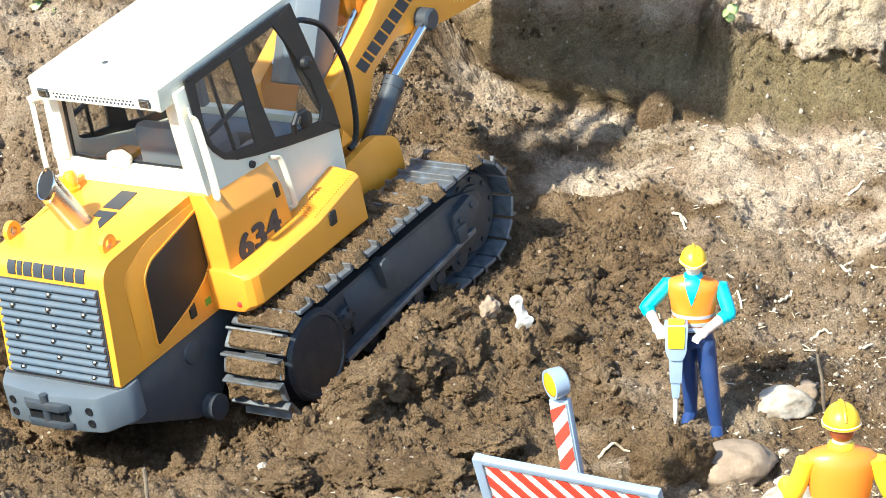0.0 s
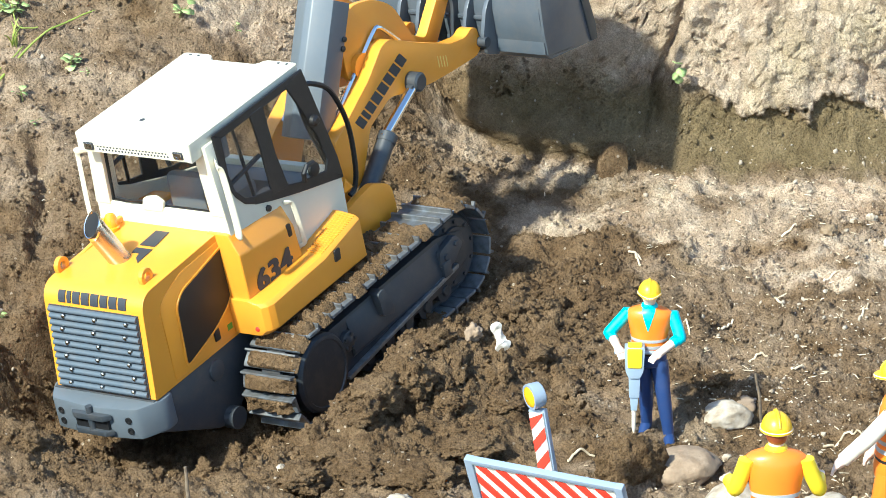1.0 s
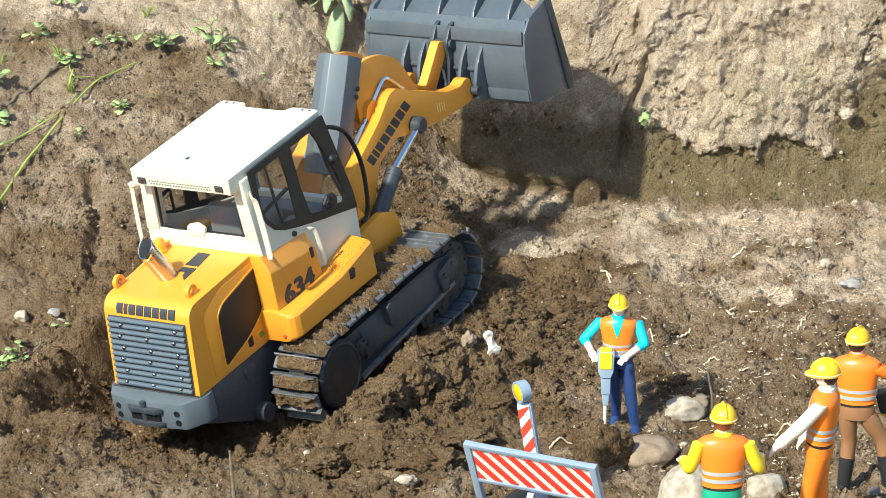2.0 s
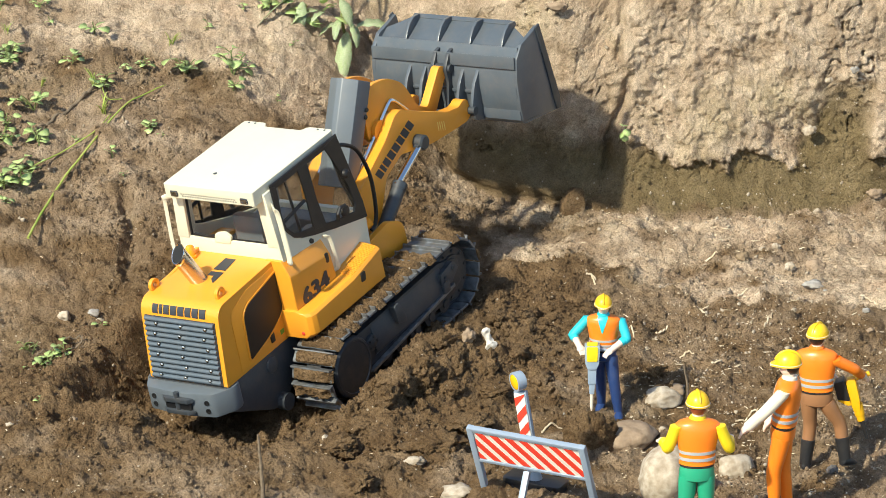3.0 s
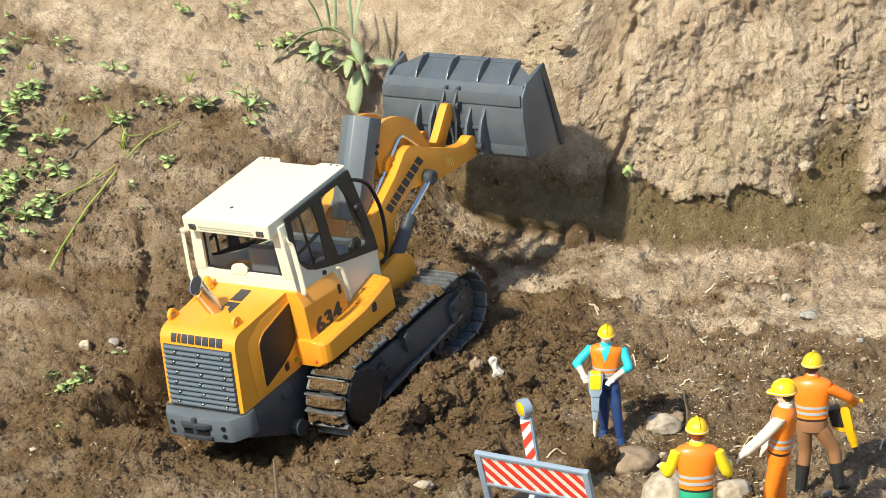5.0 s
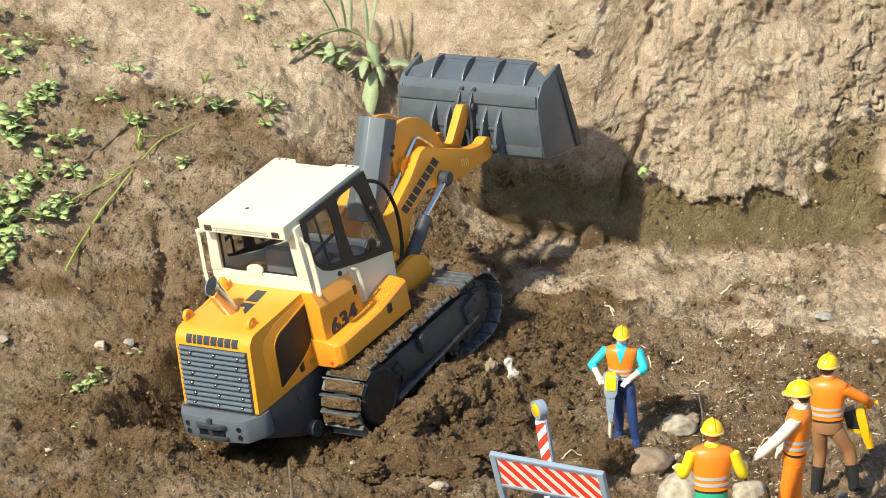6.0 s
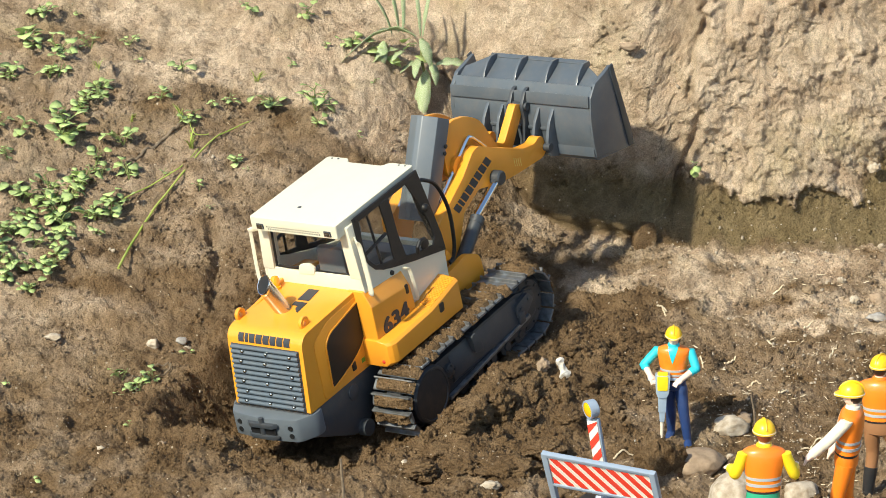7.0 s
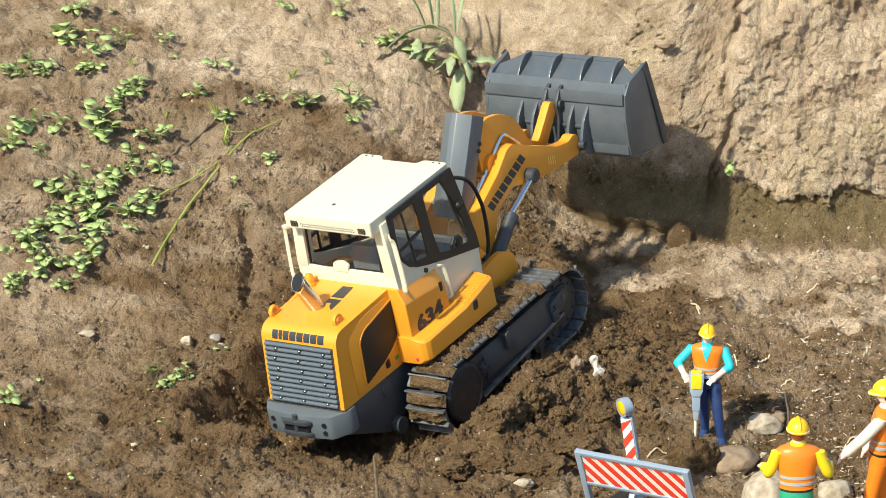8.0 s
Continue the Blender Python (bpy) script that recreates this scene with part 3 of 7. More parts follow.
def build_rear():
    # engine hood
    prof = rounded([(-2.425, 1.03), (-2.30, 2.045), (-1.02, 2.09), (-0.96, 1.03)], [0.03, 0.17, 0.03, 0.02], 6)
    bm = prism(B(), prof, "y", -0.62, 0.555, 0.10, 5)
    hood = lp("engine_hood", bm, YELLOW, loader, "glossy golden-yellow engine hood")
    # rear grille: backing with ribbed slats and bright studs
    def lean(z):
        return -2.425 + (z - 1.03) * 0.123
    bm = B()
    prism(bm, [(lean(1.05) - 0.012, 1.05), (lean(1.86) - 0.012, 1.86), (lean(1.86) + 0.05, 1.86), (lean(1.05) + 0.05, 1.05)], "y", -0.56, 0.50)
    grille = lp("grille", bm, GREY, hood, "grey slatted radiator grille")
    for k in range(12):
        z = 1.068 + k * 0.0665
        bm = B()
        prof = [(lean(z + 0.026 + 0.026 * math.sin(a)) - 0.014 - 0.034 * math.cos(a), z + 0.026 + 0.027 * math.sin(a)) for a in [(-1 + 2 * i / 8) * math.pi / 2 for i in range(9)]]
        prism(bm, prof + [(lean(z) + 0.0, z + 0.052), (lean(z) + 0.0, z)], "y", -0.55, 0.49)
        lp("slat", bm, GREY_BLUE, grille)
    for k in range(6):
        for j in range(3):
            z, y = 1.115 + k * 0.133, -0.40 + j * 0.372 - (0.035 if k % 2 else 0)
            lp("stud", lathe(B(), (lean(z) - 0.040, y, z), (-1, 0, 0.1), [(0, 0.026), (0.016, 0.022), (0.024, 0.008)], 8), CHROME, grille)
    # maker's word as a row of plain bars on the rolled edge
    bm = B()
    x = 0.375
    for w in (0.080, 0.045, 0.083, 0.090, 0.090, 0.085, 0.090, 0.090):
        q = [(lean(1.895) - 0.006, 1.895), (lean(1.955) - 0.002, 1.955), (lean(2.0) + 0.024, 2.0), (lean(2.0) + 0.05, 1.99), (lean(1.895) + 0.02, 1.895)]
        prism(bm, q, "y", x - w, x)
        x -= w + 0.021
    lp("lettering", bm, DECAL, hood, "dark bars of lettering")
    # side doors with black perforated panels
    for sd, out in ((-1, 0.065), (1, 0.0)):
        outer = rounded([(-2.10, 1.06), (-2.10, 1.86), (-1.72, 2.00), (-0.985, 2.02), (-0.985, 1.07)], [0.05, 0.12, 0.1, 0.02, 0.02])
        bm = prism(B(), outer, "y", sd * (0.535 + out), sd * (0.562 + out), 0.012)
        door = lp("side_door", bm, YELLOW, hood)
        panel = rounded([(-1.91, 1.13), (-1.87, 1.72), (-1.76, 1.82), (-1.06, 1.95), (-1.02, 1.62), (-1.16, 1.40), (-1.45, 1.25)],
                        [0.05, 0.06, 0.10, 0.08, 0.16, 0.16, 0.2])
        lp("mesh_panel", prism(B(), panel, "y", sd * (0.556 + out), sd * (0.571 + out), 0.004), MESHBLACK, door, "black mesh panel")
        lp("seal", ring(B(), [tuple(p) for p in toward(panel, -0.022)], panel, "y", sd * (0.556 + out), sd * (0.576 + out), 0.004), YELLOW, door)
        lp("latch", box(B(), -1.47, -1.39, sd * (0.552 + out), sd * (0.578 + out), 1.13, 1.25, 0.015), BLACK, door)
        lp("sticker", box(B(), -1.26, -1.19, sd * (0.550 + out), sd * (0.566 + out), 1.14, 1.20), GREEN, door, "small green sticker")
    # lifting eyes
    for y in (-0.48, 0.52):
        bm = B()
        ring(bm, [(-2.02 + 0.085 * math.cos(a * math.tau / 16), 2.10 + 0.085 * math.sin(a * math.tau / 16)) for a in range(16)],
             [(-2.02 + 0.04 * math.cos(a * math.tau / 16), 2.105 + 0.04 * math.sin(a * math.tau / 16)) for a in range(16)], "y", y - 0.025, y + 0.025, 0.006)
        lp("lifting_eye", bm, YELLOW, hood)
    bm = prism(B(), [(-2.02, 1.96), (-1.98, 2.04), (-1.08, 2.14), (-1.05, 2.02)], "y", 0.50, 0.55, 0.01)
    lp("hood_rim", bm, YELLOW, hood)
    # dark maker's mark: a bar and a bent bar
    def on_hood(pts, name="decal"):
        bm = B()
        add(bm, [(x, y, 2.09 + (x + 1.02) * 0.034 + h) for h in (-0.02, 0.006) for x, y in pts],
            [tuple(range(len(pts))), tuple(range(2 * len(pts) - 1, len(pts) - 1, -1))] + [(i, (i + 1) % len(pts), len(pts) + (i + 1) % len(pts), len(pts) + i) for i in range(len(pts))])
        lp(name, bm, DECAL, hood, "dark painted mark")
    on_hood([(-1.46, 0.02), (-1.46, -0.16), (-1.19, -0.13), (-1.19, 0.03)])
    on_hood([(-1.51, 0.02), (-1.51, -0.17), (-1.76, -0.18), (-1.68, -0.10), (-1.60, -0.08), (-1.60, 0.01)])
    # exhaust and beacon
    foot, mouth = Vector((-1.68, 0.035, 1.95)), Vector((-1.88, 0.155, 2.49))
    w = (mouth - foot).normalized()
    cut = (w + Vector((-0.9, 0.25, 0))).normalized()
    u, v = Vector((0, 1, 0)), w.cross(Vector((0, 1, 0)))
    def slanted(centre, radius):
        out = []
        for k in range(28):
            p = centre + u * radius * math.cos(k * math.tau / 28) + v * radius * math.sin(k * math.tau / 28)
            out.append(p + w * ((centre - p).dot(cut) / w.dot(cut)))
        return out
    def pipe_rows(bm, rows):
        vs = [[bm.verts.new(p) for p in row] for row in rows]
        for p, q in zip(vs, vs[1:]):
            for k in range(28):
                bm.faces.new((p[k], p[(k + 1) % 28], q[(k + 1) % 28], q[k]))
        bm.faces.new(vs[0][::-1])
        bm.faces.new(vs[-1])
        return bm
    pipe = lp("exhaust_pipe", pipe_rows(B(), [slanted(foot, 0.108), slanted(mouth - w * 0.03, 0.110)]), COPPER, hood, "heat-tinted chrome exhaust pipe")
    lp("pipe_rim", pipe_rows(B(), [slanted(mouth - w * 0.05, 0.1105), slanted(mouth - w * 0.005, 0.117), slanted(mouth + w * 0.004, 0.114), slanted(mouth, 0.105), slanted(mouth - w * 0.10, 0.103)]), CHROME, pipe)
    # black cap closes the mouth: the pipe's inner shade is put into its colour
    lp("pipe_bore", pipe_rows(B(), [slanted(mouth - w * 0.04, 0.1045), slanted(mouth - w * 0.012, 0.1045)]), BLACK, pipe, "sooty pipe mouth")
    bm = lathe(B(), (-1.27, 0.50, 2.06), (0.1, 0, 1), [(0, 0.07), (0.05, 0.075), (0.06, 0.062), (0.15, 0.058), (0.18, 0.04), (0.19, 0.01)], 16)
    lp("beacon", bm, AMBER, hood, "amber warning beacon")
    # counterweight, bumper and belly
    bm = prism(B(), [(-2.44, 0.70), (-2.44, 1.035), (-0.90, 1.035), (-0.90, 0.42), (-1.22, 0.40), (-1.40, 0.24), (-1.65, 0.30)], "y", -0.60, 0.60, 0.03)
    belly = lp("rear_frame", bm, GREY, loader, "dark grey rear frame")
    for sd in (-1, 1):
        bm = rod(B(), (-1.47, sd * 0.58, 0.33), (-1.47, sd * 0.70, 0.33), 0.11, 0.11, 20)
        lp("pivot_cap", bm, GREY, belly)
        bm = lathe(B(), (-1.52, sd * 0.59, 0.86), (0, sd, 0), [(0, 0.11), (0.03, 0.10), (0.045, 0.05)], 16)
        lp("boss", bm, GREY, belly)
    plan = rounded([(-2.36, 0.655), (-2.60, 0.50), (-2.66, 0.0), (-2.60, -0.50), (-2.36, -0.655), (-2.2, -0.64), (-2.2, 0.64)], 0.05, 2)
    bm = prism(B(), plan, "z", 0.70, 1.02, 0.025)
    bumper = lp("rear_bumper", bm, GREY_MID, loader, "dusty grey steel rear bumper")
    bm = B()
    prism(bm, [(-2.65, 0.24), (-2.71, 0.17), (-2.71, -0.17), (-2.65, -0.24)], "z", 0.90, 0.965, 0.012)
    prism(bm, [(-2.65, 0.24), (-2.71, 0.17), (-2.71, -0.17), (-2.65, -0.24)], "z", 0.745, 0.80, 0.012)
    lp("towing_jaw", bm, GREY, bumper)
    # black block between the jaws: the recess's shade as colour, nothing is hollowed
    lp("jaw_recess", box(B(), -2.672, -2.62, -0.19, 0.19, 0.80, 0.895), BLACK, bumper, "dark towing recess")
    lp("towing_pin", rod(B(), (-2.67, 0, 0.78), (-2.67, 0, 1.03), 0.035, 0.035, 12), GREY, bumper)
    for sd in (-1, 1):
        for z in (0.79, 0.90):
            y = sd * 0.40
            # black disc gives the hole's shade as colour; the plate is not drilled
            bm = lathe(B(), (-2.610, y, z), (-1, sd * 0.1, 0), [(0, 0.035), (0.012, 0.035), (0.012, 0.02), (0.004, 0.018)], 12)
            lp("bolt_hole", bm, BLACK, bumper)


def build_cab():
    def lean(p):
        # the cab's flanks lean inwards towards the roof
        x, y, z = p
        k = 1 - max(0.0, z - 2.0) * 0.085
        return (x, y * k, z)
    # lower white shell, each flank with its step down in front
    bm = B()
    prof = rounded([(-1.06, 2.00), (-1.08, 2.30), (0.50, 2.30), (0.58, 1.42), (-0.24, 1.42), (-0.34, 1.98)], 0.02, 1)
    flank = [(-1.09, 1.96), (-1.10, 2.66), (-0.97, 2.64), (-0.92, 2.45), (-0.78, 2.28), (-0.60, 2.20), (-0.02, 2.01), (0.645, 1.84), (0.62, 1.40), (-0.24, 1.42), (-0.34, 1.95)]
    for sd in (-1, 1):
        prism(bm, flank, "y", sd * 0.74, sd * 0.785, 0.006, 1, skew=lean)
    box(bm, -1.09, -1.03, -0.76, 0.76, 1.98, 2.28, 0.01)
    box(bm, 0.48, 0.56, -0.74, 0.74, 1.40, 1.98, 0.01)
    box(bm, -1.05, 0.50, -0.74, 0.74, 1.42, 1.50)
    shell = lp("cab_shell", bm, WHITE, loader, "cream-white cab body")
    # rear pillars and rear window
    bm = B()
    for sd in (-1, 1):
        lp("rear_pillar", prism(B(), [(sd * 0.60, 2.26), (sd * 0.775, 2.26), (sd * 0.715, 2.98), (sd * 0.56, 2.98)], "x", -1.10, -0.94, 0.012), WHITE, shell)
    lp("rear_header", box(bm, -1.08, -1.00, -0.60, 0.60, 2.83, 2.98, 0.01), WHITE, shell)
    rear = [(-0.60, 2.27), (0.60, 2.27), (0.56, 2.85), (-0.56, 2.85)]
    pane = lp("rear_window", prism(B(), toward(rear, 0.005), "x", -1.055, -1.045), GLASS, shell, "clear rear window")
    pane.visible_shadow = False
    lp("window_seal", ring(B(), rear, toward(rear, 0.03), "x", -1.062, -1.038), BLACK, pane)
    bm = prism(B(), rounded([(-0.02, 2.24), (-0.06, 2.34), (0.03, 2.40), (0.18, 2.37), (0.22, 2.24)], 0.03), "x", -1.10, -1.06, 0.008)
    lp("wiper_motor", bm, WHITE, pane)
    lp("wiper_arm", tube(B(), [(-1.085, 0.10, 2.34), (-1.085, 0.34, 2.31), (-1.075, 0.52, 2.32)], 0.016, 6), BLACK, pane)
    # flanks: black door frame with two panes
    hole_a = rounded([(-0.86, 2.97), (-0.90, 2.60), (-0.87, 2.42), (-0.77, 2.30), (-0.62, 2.245), (-0.40, 2.20), (-0.39, 2.66), (-0.40, 2.97)], [0.04, 0.1, 0.05, 0.06, 0.06, 0.03, 0.1, 0.04])
    hole_b = rounded([(-0.20, 2.97), (-0.20, 2.49), (-0.16, 2.12), (0.02, 2.07), (0.42, 1.99), (0.48, 2.08), (0.44, 2.34), (0.30, 2.72), (0.19, 2.97)], [0.04, 0.1, 0.03, 0.1, 0.05, 0.06, 0.08, 0.1, 0.05])
    for sd in (-1, 1):
        a, b = sd * 0.776, sd * 0.798
        bm = B()
        strips = [
            [(-0.97, 3.04), (0.47, 3.04), (0.30, 2.955), (-0.86, 2.955)],
            [(-0.975, 3.04), (-0.86, 2.97), (-0.90, 2.60), (-0.87, 2.42), (-0.93, 2.46), (-0.985, 2.62)],
            [(-0.94, 2.48), (-0.87, 2.425), (-0.77, 2.305), (-0.62, 2.25), (-0.64, 2.175), (-0.79, 2.25), (-0.89, 2.37)],
            [(-0.65, 2.26), (-0.39, 2.205), (-0.39, 2.09), (-0.66, 2.18)],
            [(-0.42, 2.18), (-0.15, 2.13), (0.02, 2.075), (0.43, 1.995), (0.66, 1.81), (-0.02, 1.985), (-0.42, 2.10)],
            [(0.41, 1.99), (0.48, 2.085), (0.44, 2.345), (0.30, 2.72), (0.18, 2.99), (0.47, 3.04), (0.55, 2.56), (0.635, 2.04), (0.655, 1.815)],
            [(-0.405, 2.98), (-0.195, 2.98), (-0.20, 2.49), (-0.15, 2.11), (-0.40, 2.15), (-0.385, 2.66)],
        ]
        for k, st in enumerate(strips):
            prism(bm, st, "y", a, b + sd * 0.001 * k, 0.006, 1, skew=lean)
        door = lp("cab_door", bm, BLACK, shell, "black-framed glazed cab door")
        for hole in (hole_a, hole_b):
            g = lp("door_pane", prism(B(), toward(hole, -0.02), "y", sd * 0.784, sd * 0.789, skew=lean), GLASS, door, "clear door pane")
            g.visible_shadow = False
        bm = B()
        lathe(bm, lean((0.24, b, 2.10)), (0, sd, 0), [(0, 0.075), (0.03, 0.07), (0.04, 0.03)], 16)
        tube(bm, [lean((0.06, b + sd * 0.02, 2.06)), lean((0.05, b + sd * 0.045, 2.15)), lean((0.12, b + sd * 0.045, 2.20)), lean((0.24, b + sd * 0.03, 2.18))], 0.025, 8)
        lp("door_handle", bm, BLACK, door)
        lp("hinge", lathe(B(), lean((0.43, b - sd * 0.01, 2.52)), (0, sd, 0), [(0, 0.06), (0.05, 0.055), (0.07, 0.03)], 14), BLACK, door)
        # sliding-window bars behind the rear pane
        bm = B()
        tube(bm, [lean((-0.66, sd * 0.77, 2.97)), lean((-0.62, sd * 0.77, 2.24))], 0.018, 8)
        tube(bm, [lean((-0.89, sd * 0.77, 2.50)), lean((-0.40, sd * 0.77, 2.56))], 0.024, 8)
        lp("window_bar", bm, BLACK, door)
        # white grab rails: a tall one behind the door, a short one below
        x = -1.12
        bm = tube(B(), smooth_line([(x + 0.10, sd * 0.74, 2.80), (x - 0.0, sd * 0.84, 2.80), (x + 0.02, sd * 0.86, 2.72), (x + 0.02, sd * 0.89, 2.16), (x + 0.03, sd * 0.86, 2.06), (x + 0.14, sd * 0.78, 2.06)], 4), [(0.013, 0.036)] * 21, 8, flat=(0, 1, 0))
        lp("grab_rail", bm, WHITE, shell)
        bm = tube(B(), smooth_line([(-0.27, sd * 0.78, 2.00), (-0.25, sd * 0.83, 2.00), (-0.21, sd * 0.845, 1.94), (-0.17, sd * 0.845, 1.60), (-0.16, sd * 0.83, 1.52), (-0.19, sd * 0.79, 1.50)], 4), [(0.010, 0.026)] * 21, 8, flat=(0, 1, 0))
        lp("step_rail", bm, WHITE, shell)
        bm = lathe(B(), (-0.50, sd * 0.775, 2.06), (0, sd, 0), [(0, 0.034), (0.03, 0.03), (0.035, 0.02)], 10)
        lp("door_stop", bm, BLACK, shell)
    # front window, posts and dash
    bm = B()
    for sd in (-1, 1):
        tube(bm, [lean((0.58, sd * 0.74, 1.92)), lean((0.42, sd * 0.74, 2.46)), lean((0.34, sd * 0.74, 3.0))], 0.04, 8)
    box(bm, 0.30, 0.36, -0.66, 0.66, 2.94, 3.0)
    lp("front_post", bm, BLACK, shell)
    g = lp("front_window", add(B(), [(0.57, -0.72, 1.95), (0.57, 0.72, 1.95), (0.34, 0.66, 2.98), (0.34, -0.66, 2.98), (0.575, -0.72, 1.95), (0.575, 0.72, 1.95), (0.345, 0.66, 2.98), (0.345, -0.66, 2.98)],
           [(0, 1, 2, 3), (7, 6, 5, 4), (0, 4, 5, 1), (1, 5, 6, 2), (2, 6, 7, 3), (3, 7, 4, 0)]), GLASS, shell, "clear front window")
    g.visible_shadow = False
    # roof with perforated visor and lifting lugs
    plan = rounded([(-1.265, 0.678), (-1.265, -0.678), (0.50, -0.678), (0.50, -0.30), (0.40, -0.26), (0.40, 0.30), (0.50, 0.34), (0.50, 0.678)], [0.03, 0.03, 0.05, 0.05, 0.05, 0.05, 0.05, 0.05], 3)
    bm = prism(B(), plan, "z", 2.97, 3.084, 0.02, 3)
    roof = lp("cab_roof", bm, WHITE, shell, "sunlit cream-white cab roof")
    bm = B()
    prism(bm, [(-1.262, 2.90), (-1.255, 3.06), (-1.06, 3.00), (-1.06, 2.97), (-1.20, 2.94)], "y", -0.672, 0.672, 0.01)
    for sd in (-1, 1):
        prism(bm, [(-1.255, 2.89), (-1.255, 3.05), (-0.95, 3.03), (-0.98, 2.90)], "y", sd * 0.62, sd * 0.675, 0.008)
    lp("visor", bm, WHITE, roof)
    # dark discs on the unpierced sheet: the vent holes' inner shade as colour
    bm = B()
    for r in range(3):
        for k in range(22):
            y = -0.40 + k * 0.0385 + (0.019 if r % 2 else 0)
            z = 2.935 + r * 0.030
            lathe(bm, (-1.2615 + (z - 2.9) * 0.044, y, z), (-1, 0, 0), [(0, 0.0105), (0.004, 0.0105)], 6)
    lp("visor_hole", bm, DECAL, roof, "rows of vent holes", kind="stuff")
    for sd in (-1, 1):
        lp("work_lamp", box(B(), -1.275, -1.24, sd * 0.53 - 0.055, sd * 0.53 + 0.055, 2.925, 3.0, 0.008), DECAL, roof)
        lp("lamp_glass", box(B(), -1.281, -1.274, sd * 0.53 - 0.044, sd * 0.53 + 0.044, 2.935, 2.99, 0.002), CHROME, roof, "mirror-bright lamp glass")
    for x, y, r in [(0.455, sd * (0.48 + k), 0.016) for sd in (-1, 1) for k in (0, 0.10)] + [(-0.89, 0.144, 0.028)]:
        lp("roof_bolt", lathe(B(), (x, y, 3.082), (0, 0, 1), [(0, r), (0.006, r), (0.010, r * 0.6)], 8), GREY, roof)
    # interior: floor, seat, armrest consoles, dash, lever
    bm = box(B(), -1.0, 0.5, -0.70, 0.70, 1.50, 1.58)
    lp("cab_floor", bm, SEATGREY, shell)
    bm = B()
    box(bm, -0.55, 0.02, -0.26, 0.26, 1.90, 2.06, 0.05)
    box(bm, -0.70, -0.56, -0.22, 0.22, 1.98, 2.42, 0.06)
    box(bm, -0.50, -0.04, -0.20, 0.20, 1.56, 1.92)
    lp("driver_seat", bm, SEATGREY, shell, "dark grey seat inside the cab")
    bm = B()
    for sd in (-1, 1):
        box(bm, -0.60, 0.05, sd * 0.32, sd * 0.50, 1.56, 1.98, 0.04)
    box(bm, 0.20, 0.46, -0.66, 0.66, 1.56, 1.94, 0.05)
    box(bm, 0.06, 0.16, 0.10, 0.44, 2.20, 2.46, 0.03)
    lp("console", bm, SEATGREY, shell, "grey controls and screen")


